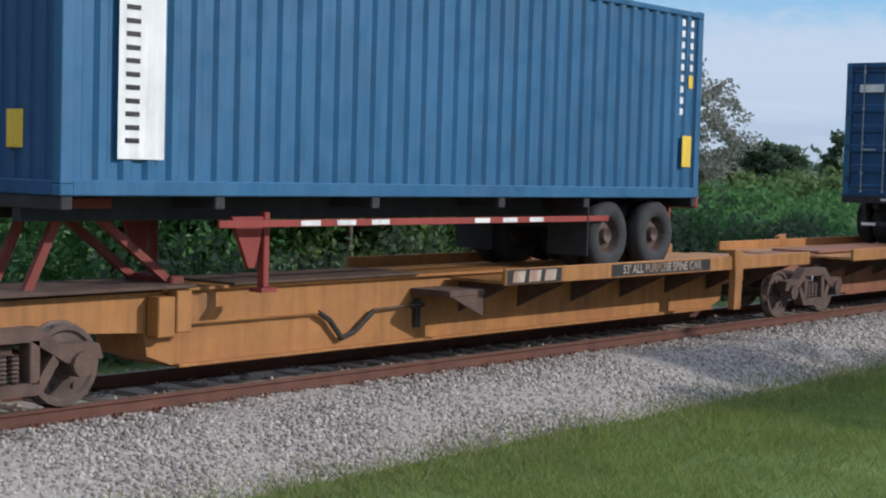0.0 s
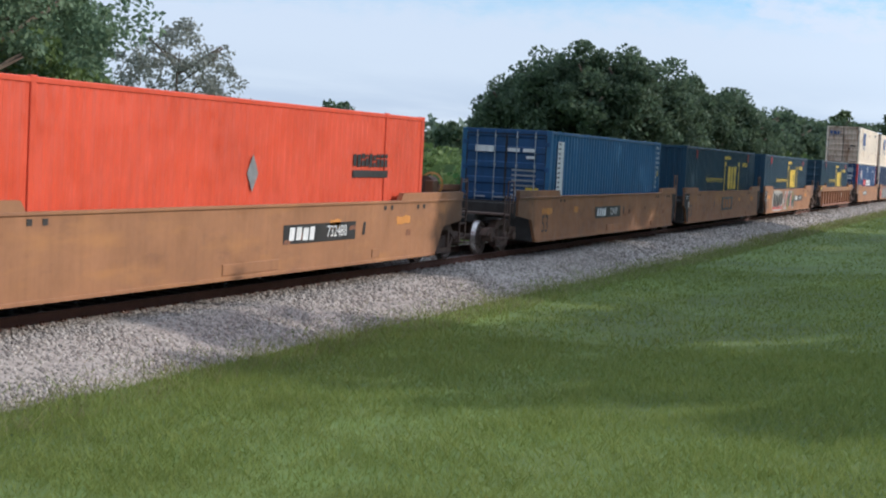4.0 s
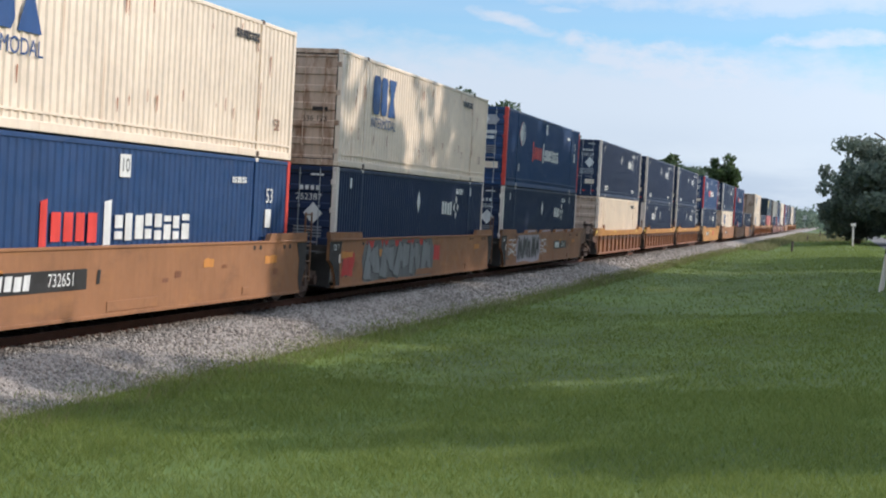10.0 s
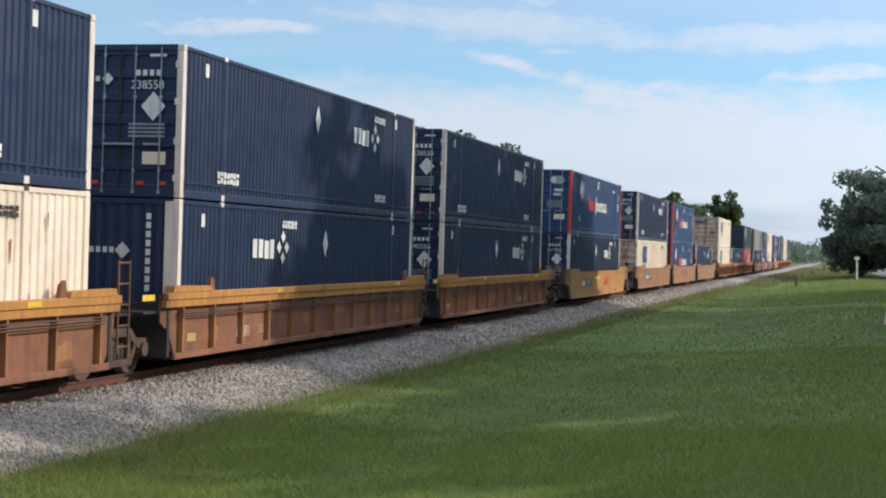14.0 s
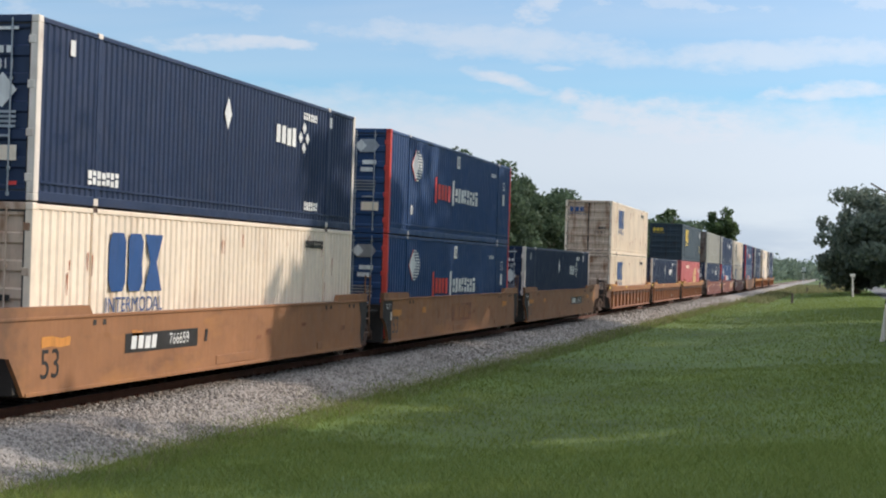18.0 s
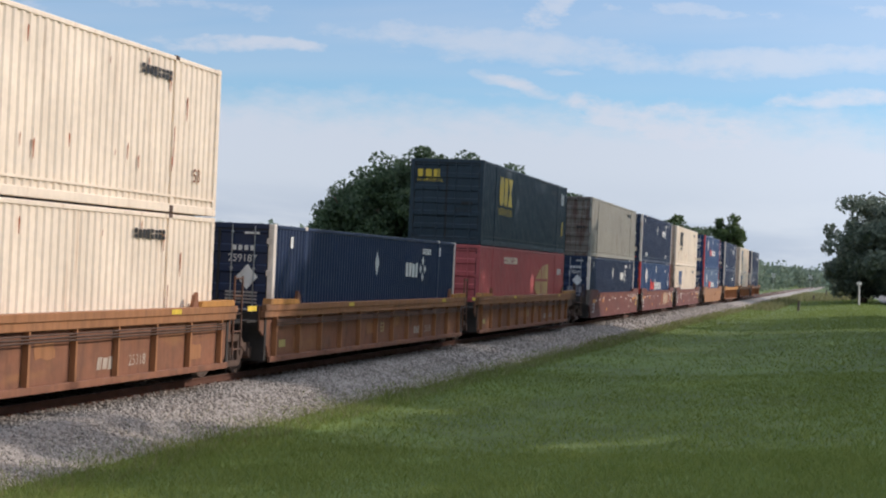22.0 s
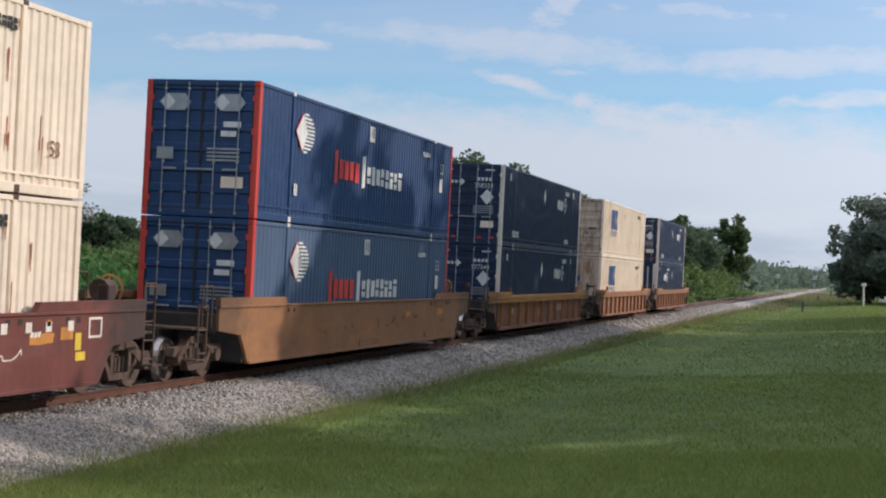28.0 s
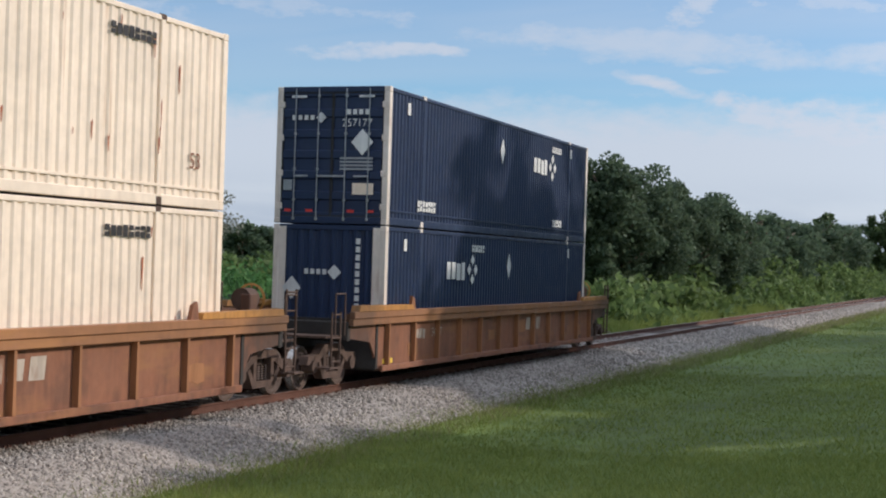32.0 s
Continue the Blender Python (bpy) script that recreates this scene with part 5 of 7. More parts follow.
# the outer end of the last unit: coupler, platform, steps (its own -x end leads away from the camera)
part("end_beam", Shape().box(-9.9, -8.2, -0.5, 0.5, 0.72, 1.0, 0.02).box(-9.95, -9.75, -1.4, 1.4, 0.85, 1.15, 0.02), M["truck"], sp)
part("coupler", Shape().box(-10.95, -9.9, -0.09, 0.09, 0.76, 0.98, 0.03), M["grime"], sp)
part("step_plate", Shape().box(-9.75, -8.7, 0.95, 1.42, 1.12, 1.24, 0.01), M["fresh_orange"], sp, "yellow running step")
for k in (-1, 1):
    ladder(sp, -9.5, k * 1.4, 0.35, 1.75, 0.4, M["truck"])
part("side_sill", Shape().box(-8.2, -4.6, 0.55, 0.75, 0.62, 0.82, 0.02).box(-8.2, -4.6, -0.75, -0.55, 0.62, 0.82, 0.02), M["truck"], sp)


def chassis(label, front, colour="chassis_red"):
    """A bare container chassis with its tandem of tyres at one end (x > 0 is the rear when front is -1)."""
    t = thing("container_chassis", label, "trailer", "container chassis")
    R, Dk = M[colour], M["chassis_dark"]
    f = front
    s = Shape()
    for k in (-1, 1):
        s.box(-6.05, 6.05, k * 0.45 - 0.07, k * 0.45 + 0.07, 0.80, 1.08, 0.01)
    for x in (-6.0, -4.0, -1.5, 1.0, 3.0, 6.0):
        s.box(x - 0.07, x + 0.07, -1.2, 1.2, 0.94, 1.08, 0.01)
    part("frame", s, Dk, t)
    part("side_rail", Shape().box(-4.0, 3.6, -1.19, -1.15, 0.74, 0.82, 0.004), R, t, "red side rail with reflective tape")
    for x in (-2.6, -2.0, -1.4, 0.6, 1.2, 1.8):
        part("reflective_tape", Shape().box(f * -x - 0.16, f * -x + 0.16, -1.195, -1.19, 0.75, 0.81), M["letter_white"], t)
    for x in (3.75, 5.05):
        for k in (-1, 1):
            for q in (0.98, 0.62):
                y = k * q
                w = Shape().lathe([(0.27, -0.11), (0.30, -0.14), (0.45, -0.14), (0.51, -0.09), (0.52, 0.0), (0.51, 0.09), (0.45, 0.14), (0.30, 0.14), (0.27, 0.11)], 0, 0, 28)
                ty = part("tyre", w, M["rubber"], t, "", pose(-f * x, y, 0.52), smooth=True)
                part("rim", Shape().lathe([(0.0, -0.06), (0.1, -0.1), (0.12, -0.02), (0.24, 0.0), (0.27, -0.11), (0.285, -0.11), (0.285, 0.11)], 0, 0, 20), M["wheel"], ty)
        part("axle", Shape().rod((-f * x, -0.95, 0.52), (-f * x, 0.95, 0.52), 0.07, 8), Dk, t)
    part("suspension", Shape().box(min(-f * 3.3, -f * 5.5), max(-f * 3.3, -f * 5.5), -0.5, 0.5, 0.6, 0.82, 0.02), Dk, t)
    for k in (-1, 1):
        part("mud_flap", Shape().box(-f * 3.05 - 0.01, -f * 3.05 + 0.01, k * 0.85 - 0.35, k * 0.85 + 0.35, 0.25, 0.95), M["rubber"], t)
        lg = Shape().box(f * 3.1 - 0.045, f * 3.1 + 0.045, k * 0.95 - 0.05, k * 0.95 + 0.06, 0.05, 0.9, 0.01)
        lg.prism([(f * 3.12, 0.85), (f * 3.62, 0.85), (f * 3.36, 0.28), (f * 3.26, 0.28)], k * 0.95 - 0.03, k * 0.95 + 0.03)
        lg.box(f * 3.1 - 0.12, f * 3.1 + 0.12, k * 0.95 - 0.1, k * 0.95 + 0.1, 0.0, 0.05)
        part("landing_leg", lg, R, t, "landing leg folded up short of the deck")
    part("rear_bumper", Shape().box(-f * 6.1 - 0.04, -f * 6.1 + 0.04, -1.2, 1.2, 0.92, 1.08, 0.01).box(-f * 6.1 - 0.03, -f * 6.1 + 0.03, -0.72, 0.72, 0.42, 0.52, 0.01).bar((-f * 6.1, -0.68, 0.45), (-f * 6.1, -0.68, 1.0), 0.06, 0.06).bar((-f * 6.1, 0.68, 0.45), (-f * 6.1, 0.68, 1.0), 0.06, 0.06), R, t)
    for y0, y1, z0, z1 in ((-0.3, 0.3, 0.98, 1.03), (-0.72, -0.4, 0.44, 0.5), (0.4, 0.72, 0.44, 0.5)):
        part("tape", Shape().box(min(-f * 6.145, -f * 6.14), max(-f * 6.145, -f * 6.14), y0, y1, z0, z1), M["letter_white"], t)
    return t


ch = chassis("dark and red container chassis with tandem wheels", -1)
ride(ch, 15.27, 1.05)
load(15.27, 2.13, "bluebox", "bright blue corrugated container on a road chassis", L=12.192, W=2.438, doors=False)
ride(chassis("black container chassis with tandem wheels", 1, "chassis_dark"), 38.05, 1.05)
load(38.05, 2.13, "bluebox", "bright blue corrugated container with doors on a road chassis", L=12.192, W=2.438)

# ---- trees ----
rng = np.random.default_rng(7)


def leaf_cloud(centres, radii, per, size, flat=0.75):
    """Small leaf cards scattered in and on rounded clumps: vertices and quads."""
    n = len(centres) * per
    c = np.repeat(centres, per, 0)
    r = np.repeat(radii, per)[:, None]
    d = rng.normal(size=(n, 3))
    d /= np.linalg.norm(d, axis=1)[:, None]
    d[:, 2] *= flat
    p = c + d * r * (rng.random((n, 1)) ** 0.35)
    a = rng.normal(size=(n, 3))
    a /= np.linalg.norm(a, axis=1)[:, None]
    b = np.cross(a, rng.normal(size=(n, 3)))
    b /= np.linalg.norm(b, axis=1)[:, None]
    s = size * (0.6 + 0.8 * rng.random((n, 1)))
    v = np.stack([p - a * s, p + b * s * 0.55, p + a * s, p - b * s * 0.55], 1).reshape(-1, 3)
    return v, np.arange(4 * n).reshape(n, 4)


def crown_clumps(h0, h1, rx, ry, n, lumps=1.0):
    """Clump centres on an uneven ellipsoid between two heights."""
    u = rng.normal(size=(n, 3))
    u /= np.linalg.norm(u, axis=1)[:, None]
    k = (0.55 + 0.45 * rng.random((n, 1)))
    c = u * k * np.array([rx, ry, (h1 - h0) / 2])
    c[:, 2] += (h0 + h1) / 2
    c += rng.normal(size=(n, 3)) * 0.25 * lumps
    return c


def tree(x, y, z, height, rx, low, leaf, label, category="tree", clumps=60, per=70, size=0.28, clump_r=1.1, trunk_r=0.3, lean=0.0, group="", kind="", lumps=1.0):
    t = thing("tree", label, category, group, pose(x, y, z, 0, 0, rng.uniform(0, 360)))
    s = Shape()
    top = height * 0.8
    pts = [(0, 0, -0.2)] + [(lean * q + rng.uniform(-0.15, 0.15), rng.uniform(-0.15, 0.15), top * q) for q in (0.2, 0.4, 0.6, 0.8, 1.0)]
    for i in range(5):
        a, b = pts[i], pts[i + 1]
        ra, rb = trunk_r * (1 - 0.17 * i), trunk_r * (1 - 0.17 * (i + 1))
        k = len(s.v)
        ring = [(math.cos(2 * math.pi * q / 8), math.sin(2 * math.pi * q / 8)) for q in range(8)]
        s.v += [(a[0] + c * ra, a[1] + d * ra, a[2]) for c, d in ring] + [(b[0] + c * rb, b[1] + d * rb, b[2]) for c, d in ring]
        s.f += [(k + q, k + (q + 1) % 8, k + 8 + (q + 1) % 8, k + 8 + q) for q in range(8)]
        s.s += [0] * 8
    for i in range(9):
        q = rng.uniform(0.25, 0.95)
        an = rng.uniform(0, 2 * math.pi)
        b = Vector((math.cos(an) * rx * 0.65, math.sin(an) * rx * 0.65, min(height * 0.92, top * q + rx * 0.4)))
        s.rod((lean * q, 0, top * q), b, trunk_r * 0.22, 5)
    part("trunk", s, M["bark"], t, smooth=True)
    cl = crown_clumps(low, height - clump_r * 0.5, rx - clump_r * 0.5, rx - clump_r * 0.5, clumps, lumps)
    cl[:, 0] += lean
    v, f = leaf_cloud(cl, rng.uniform(0.6, 1.25, len(cl)) * clump_r, per, size)
    part("crown", bulk_mesh("crown", v, f, leaf), leaf, t)
    if kind:
        tagged(t, kind=kind)
    return t


def thicket(name, label, boxes, leaf, per, size, clump_r, spacing):
    """A bank of undergrowth or far wood, too dense to count: one mesh of leaf clumps filling uneven humps."""
    cs, rs = [], []
    for x0, x1, y0, y1, z0, h in boxes:
        n = max(3, int((x1 - x0) * (y1 - y0) * 1.0 / spacing ** 2 * max(1.0, h / (clump_r * 1.6))))
        px, py = rng.uniform(x0, x1, n), rng.uniform(y0, y1, n)
        top = h * (0.7 + 0.3 * np.sin(px * 0.31 + py * 0.2) * np.cos(px * 0.13 + 1.7) + 0.16 * rng.normal(size=n))
        pz = z0 + np.maximum(0.3, top) * rng.random(n) ** 0.5
        cs.append(np.stack([px, py, pz], 1))
        rs.append(rng.uniform(0.6, 1.3, n) * clump_r)
    v, f = leaf_cloud(np.concatenate(cs), np.concatenate(rs), per, size, 0.8)
    return tagged(part(name, bulk_mesh(name, v, f, leaf), leaf), label, "woodland", kind="stuff")


def polar(az, d):
    return d * math.cos(radians(az)), d * math.sin(radians(az))


# tall wood beyond the track, dark oaks with a bright shrubby skirt
for az, d, h, r in ((51, 34, 13, 5), (47, 33, 13.5, 5), (43.5, 36, 14, 5.2), (40.5, 34, 12.5, 4.2), (38, 38, 13, 4.5), (36.8, 42, 11.4, 2.8), (35.6, 45, 9.8, 1.5), (34.4, 47, 8.0, 1.2), (49, 44, 16, 6), (42, 48, 16, 6)):
    x, y = polar(az, d)
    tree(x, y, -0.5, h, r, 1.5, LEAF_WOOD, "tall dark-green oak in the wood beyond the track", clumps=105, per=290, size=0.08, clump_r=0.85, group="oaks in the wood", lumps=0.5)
thicket("shrub_bank", "bright green shrubs along the far side of the track", [(5, 25, 20.2, 24, -0.5, 6.2), (25, 30, 20.5, 24, -0.5, 3.4)], LEAF_BUSH, 120, 0.085, 0.8, 1.1)
# darker oak leaves put the train's shadow into this brush's colour
thicket("trackside_brush", "low brush beyond the ballast, darker leaves standing for the train's shade", [(3, 40, 17.6, 20.2, -0.6, 1.9)], LEAF, 110, 0.085, 0.75, 0.95)
thicket("wood_undergrowth", "green undergrowth at the foot of the wood", [(8, 36, 24, 29, -0.5, 5.0), (33, 62, 18.8, 23, -0.5, 1.9), (36, 62, 26, 34, -0.5, 2.2)], LEAF_BUSH, 60, 0.13, 0.8, 1.0)
for az, d, h, r in ((34.2, 46, 5.0, 1.2), (35.2, 40, 5.2, 1.6), (36.6, 36, 5.2, 2.0), (39.2, 33, 5.0, 2.0), (42.5, 31, 5.2, 2.0)):
    x, y = polar(az, d)
    tree(x, y, -0.5, h, r, 0.4, LEAF_LIME, "young bright green tree at the edge of the wood", clumps=45, per=170, size=0.095, clump_r=0.6, trunk_r=0.08, group="young trees")
x, y = polar(30.4, 66)
tree(x, y, -0.5, 8.3, 2.9, 1.6, LEAF_GREY, "thin grey-green tree with airy foliage", clumps=110, per=90, size=0.085, clump_r=0.55, trunk_r=0.16)
for az, d, h, r in ((24.4, 170, 8.2, 3.2), (22.9, 172, 6.9, 2.6), (27.5, 180, 7.6, 2.6), (26.6, 186, 6.8, 2.6), (20.3, 190, 6.9, 2.2), (21.2, 196, 5.6, 2.4), (28.6, 190, 7.0, 2.6)):
    x, y = polar(az, d)
    tree(x, y, -0.5, h, r, 1.5, LEAF, "small round tree far across the field", clumps=40, per=60, size=0.34, clump_r=0.9, group="field trees")
# the great oak clump
for az, d, h, r in ((18.4, 100, 8.0, 2.6), (17.7, 101, 9.4, 2.9), (16.6, 99, 10.2, 3.7), (15.3, 98, 10.6, 3.9), (14.1, 99, 10.2, 3.8), (12.7, 103, 10.0, 3.8), (11.5, 108, 9.5, 3.6), (10.4, 116, 9.3, 3.2), (9.6, 128, 8.6, 3.0)):
    x, y = polar(az, d)
    tree(x, y, -0.5, h, r, 0.6, LEAF, "dense dark-green oak in a big clump beyond the track", clumps=110, per=200, size=0.15, clump_r=1.0, group="oak clump")
thicket("far_side_shrubs", "tangled green shrubs and creepers along the track", [(58, 130, 18.6, 23, -0.5, 2.4), (120, 270, 18.6, 24, -0.5, 4.0), (100, 170, 36, 60, -0.5, 3.0), (60, 290, 17.0, 19.0, -0.6, 0.9)], LEAF_LIME, 36, 0.27, 0.9, 1.7)
for i in range(28):
    x = 128 + i * 6.2 + rng.uniform(-2, 2)
    h = 3.6 + x * 0.034 + rng.uniform(-1.1, 1.0)
    tree(x, 25 + rng.uniform(-2, 5), -0.5, h, 3.4 + x * 0.004, 0.6, LEAF, "dark-green roadside oak in a row beyond the track", clumps=60, per=64, size=0.3, clump_r=1.2, group="oaks in a row")
x, y = polar(4.25, 290)
tree(x, y, -0.5, 15.0, 4.2, 1.0, LEAF_PINE, "tall bushy pine standing above the row", clumps=70, per=80, size=0.4, clump_r=1.2)
x, y = polar(6.15, 250)
tree(x, y, -0.5, 13.2, 1.6, 6.0, LEAF_PINE, "thin pine above the row of oaks", clumps=24, per=40, size=0.4)
thicket("far_wood", "far woods along the line beyond the crossing", [(300, 420, 20, 34, -0.5, 7.5), (420, 640, 20, 60, -0.5, 7.0), (640, 1200, 12, 90, -0.5, 9.0), (500, 1200, -90, 7, -0.5, 6.5), (250, 420, 60, 140, -0.5, 8.0), (150, 420, 150, 260, -0.5, 6.0)], LEAF_FAR_HAZE, 8, 1.0, 2.2, 5.5)

# oaks on the near side of the line; their shade lies on the lawn and the train
SIDE_OAKS = ((25.8, -12, 8.2, 3.7, 0.5), (32.3, -12.5, 13.4, 6.4, 1.0), (40, -12.5, 10.8, 6.0, 1.0), (51.5, -13, 20.5, 7.2, 1.5), (64, -14, 24.0, 9.0, 2.0), (74.5, -14.5, 24.0, 9.0, 2.0), (84, -14, 21.0, 8.0, 1.5), (99, -11, 10.5, 7.0, 1.0), (111, -11, 10.5, 6.0, 1.0), (121, -11, 9.5, 5.5, 1.0))
for x, y, h, r, low in SIDE_OAKS:
    tree(x, y, 0.1, h, r, low, LEAF, "big spreading live oak at the edge of the lawn", clumps=300 if h > 14 else 150, per=44, size=0.40, clump_r=1.1, trunk_r=0.5, group="live oaks by the lawn")
for x, y, h, r, low in ((200, -10, 14.8, 13.4, 1.4), (214, -25, 20, 13.0, 1.6), (228, -14, 15, 11.0, 1.6), (206, -2.2, 7.5, 5.0, 1.0)):
    tree(x, y, 0.1, h, r, low, LEAF_OAK_HAZE, "big dark live oak beside the road", clumps=340 if r > 6 else 90, per=90, size=0.32, clump_r=1.4, trunk_r=0.5, group="live oaks by the road", lumps=3.0)

# unseen woods, added to cut low sky light and darken the container ends
thicket("woods_behind", "unseen woods added behind the camera to block low sky", [(-150, -60, -60, 10.5, -0.4, 13), (-150, -60, 18, 70, -0.5, 15), (-60, 6, 21, 32, -0.5, 11)], LEAF, 18, 0.8, 2.2, 4.5)
# ---- ballast stones, sleepers, grass ----
def bed_z(y):
    return np.interp(y, [p[0] for p in prof], [p[1] for p in prof])


def stones(n, x0, x1, y0, y1, size):
    c = np.stack([rng.uniform(x0, x1, n), rng.uniform(y0, y1, n), np.zeros(n)], 1)
    c[:, 2] = bed_z(c[:, 1]) - size * 0.12
    base = np.array([(1, 0, 0), (-1, 0, 0), (0, 1, 0), (0, -1, 0), (0, 0, 1), (0, 0, -1)], float)
    v = base[None] * (size * (0.45 + 0.75 * rng.random((n, 1, 1)))) * (0.6 + 0.7 * rng.random((n, 6, 1)))
    a = rng.uniform(0, 2 * np.pi, n)
    b = rng.uniform(-0.7, 0.7, n)
    ca, sa, cb, sb = np.cos(a), np.sin(a), np.cos(b), np.sin(b)
    x, y, z = v[..., 0], v[..., 1], v[..., 2]
    y, z = cb[:, None] * y - sb[:, None] * z, sb[:, None] * y + cb[:, None] * z
    x, y = ca[:, None] * x - sa[:, None] * y, sa[:, None] * x + ca[:, None] * y
    v = np.stack([x, y, z], -1) + c[:, None]
    tri = np.array([(0, 2, 4), (2, 1, 4), (1, 3, 4), (3, 0, 4), (2, 0, 5), (1, 2, 5), (3, 1, 5), (0, 3, 5)])
    return v.reshape(-1, 3), (tri[None] + 6 * np.arange(n)[:, None, None]).reshape(-1, 3)


STONE = bpy.data.materials.new("limestone_pieces")
STONE.use_nodes = True
sn, sl = STONE.node_tree.nodes, STONE.node_tree.links
sg = sn.new("ShaderNodeNewGeometry")
sr = sn.new("ShaderNodeValToRGB")
sr.color_ramp.elements[0].color, sr.color_ramp.elements[1].color = (0.165, 0.145, 0.127, 1), (0.50, 0.45, 0.395, 1)
sr.color_ramp.elements.new(0.5).color = (0.295, 0.262, 0.23, 1)
sl.new(sg.outputs["Random Per Island"], sr.inputs[0])
sl.new(sr.outputs[0], sn["Principled BSDF"].inputs["Base Color"])
sn["Principled BSDF"].inputs["Roughness"].default_value = 0.9

sv, sf = [], []
for n, x0, x1, size in ((20000, 7, 24, 0.034), (12000, 24, 44, 0.042), (7000, 44, 80, 0.06), (4000, 80, 160, 0.1)):
    v, f = stones(n, x0, x1, TOE, 12.62, size)
    sf.append(f + sum(len(q) for q in sv))
    sv.append(v)
v, f = stones(4000, 5, 60, 12.7, 16.0, 0.055)
sf.append(f + sum(len(q) for q in sv))
sv.append(v)
tagged(part("ballast_stones", bulk_mesh("ballast_stones", np.concatenate(sv), np.concatenate(sf), STONE), STONE), "loose angular grey ballast stones", "ballast", kind="stuff")

tie_mesh = Shape().box(-0.11, 0.11, -1.3, 1.3, -0.17, 0.0, 0.012).mesh("sleeper", M["tie"])
track = thing("track", "wooden sleepers and spikes of the railway track", "track")
tagged(track, kind="structure")
for i in range(130):
    x = 4 + i * 0.52
    part("sleeper", tie_mesh, None, track, "", pose(x, TRACK + rng.uniform(-0.04, 0.04), -0.158, 0, 0, rng.uniform(-1, 1)))
plate_mesh = Shape().box(-0.1, 0.1, -0.17, 0.17, 0.0, 0.018, 0.004).box(-0.06, -0.03, -0.1, -0.075, 0.018, 0.05).box(0.03, 0.06, -0.1, -0.075, 0.018, 0.05).mesh("tie_plate", M["rail"])
for i in range(130):
    part("tie_plate", plate_mesh, None, track, "", pose(4 + i * 0.52, TRACK - 0.755, -0.172))
far_ties = Shape()
for i in range(500):
    x = 71.6 + i * 0.52
    far_ties.box(x - 0.11, x + 0.11, TRACK - 1.3, TRACK + 1.3, -0.3, -0.158)
tagged(part("sleepers", far_ties, M["tie"]), "weathered wooden sleepers running to the crossing", "sleeper", kind="stuff")


def lawn_z(y):
    t = np.clip((7.0 - y) / 10.0, 0, 1)
    return TOE_Z + 0.6 * t * t * (3 - 2 * t)


def blades(n, x0, x1, y0, y1, h0, h1, w, cut=True):
    x = rng.uniform(x0, x1, n)
    y = rng.uniform(y0, y1, n)
    if cut:
        keep = y > -0.055 * x - 1.0
        x, y = x[keep], y[keep]
    n = len(x)
    # tufts: thin out by a patchy field
    patch = np.sin(x * 1.7 + np.sin(y * 2.3)) * np.sin(y * 1.9 + np.sin(x * 1.1)) + 0.6 * rng.normal(size=n)
    h = (h0 + (h1 - h0) * rng.random(n)) * (1 + 0.25 * np.clip(patch, -1, 1.5))
    a = rng.uniform(0, 2 * np.pi, n)
    z = np.where(y < TOE, lawn_z(y), bed_z(y)) - 0.01
    p = np.stack([x, y, z], 1)
    d = np.stack([np.cos(a), np.sin(a), 0 * a], 1) * (w * (0.6 + 0.8 * rng.random(n)))[:, None]
    b = rng.uniform(0, 2 * np.pi, n)
    lean = np.stack([np.cos(b), np.sin(b), 0 * b], 1) * (h * rng.uniform(0.3, 1.3, n))[:, None]
    v = np.stack([p - d, p + d, p + lean + np.stack([0 * h, 0 * h, h], 1)], 1).reshape(-1, 3)
    return v, np.arange(3 * n).reshape(n, 3)


def blade_field(name, label, mm, rows):
    vs, fs, k = [], [], 0
    for r in rows:
        v, f = blades(*r)
        fs.append(f + k)
        vs.append(v)
        k += len(v)
    tagged(part(name, bulk_mesh(name, np.concatenate(vs), np.concatenate(fs), mm), mm), label, "grass", kind="stuff")


blade_field("lawn_grass", "short mown grass blades of the lawn", GRASS, [
    (9000, -6, 11, -5, 9.9, 0.05, 0.12, 0.007, False), (30000, 3, 12, 3, 9.9, 0.05, 0.12, 0.006), (120000, 11, 24, -2.5, 9.9, 0.05, 0.12, 0.007), (60000, 24, 45, -4, 9.9, 0.04, 0.10, 0.012), (26000, 45, 90, -6, 9.9, 0.04, 0.09, 0.022), (14000, 9, 25, -2.5, 9.4, 0.11, 0.2, 0.006), (30000, 88, 150, -4.5, 9.6, 0.04, 0.10, 0.028), (14000, 148, 240, -4.5, 9.6, 0.04, 0.10, 0.05)])
blade_field("verge_grass", "longer uneven grass along the ballast edge", GRASS, [(9000, 7, 60, 8.9, 10.1, 0.05, 0.16, 0.007, False), (4500, 7, 60, 9.7, 10.5, 0.04, 0.13, 0.007, False), (5000, 60, 130, 9.0, 10.2, 0.06, 0.18, 0.02, False)])
blade_field("dry_weeds", "dry straw-coloured weeds along the ballast edge", GRASS_DRY, [(8000, 5, 60, 9.0, 10.2, 0.06, 0.24, 0.006, False), (2000, 8, 45, 9.9, 11.0, 0.03, 0.12, 0.006, False), (6000, 60, 150, 9.0, 10.3, 0.08, 0.3, 0.016, False)])
blade_field("track_weeds", "rough grass on the far side of the track", GRASS, [(13000, 42, 130, 16.8, 19.5, 0.25, 0.8, 0.02, False)])


# ---- marks on the cars ----
FACE = -1.5


def car_plate(car, x, z, w, h, mm, label="", y=FACE - 0.004):
    return mark("stencil_plate", bars([(-w / 2, w / 2, -h / 2, h / 2)]), mm, car, x, z, y, label)


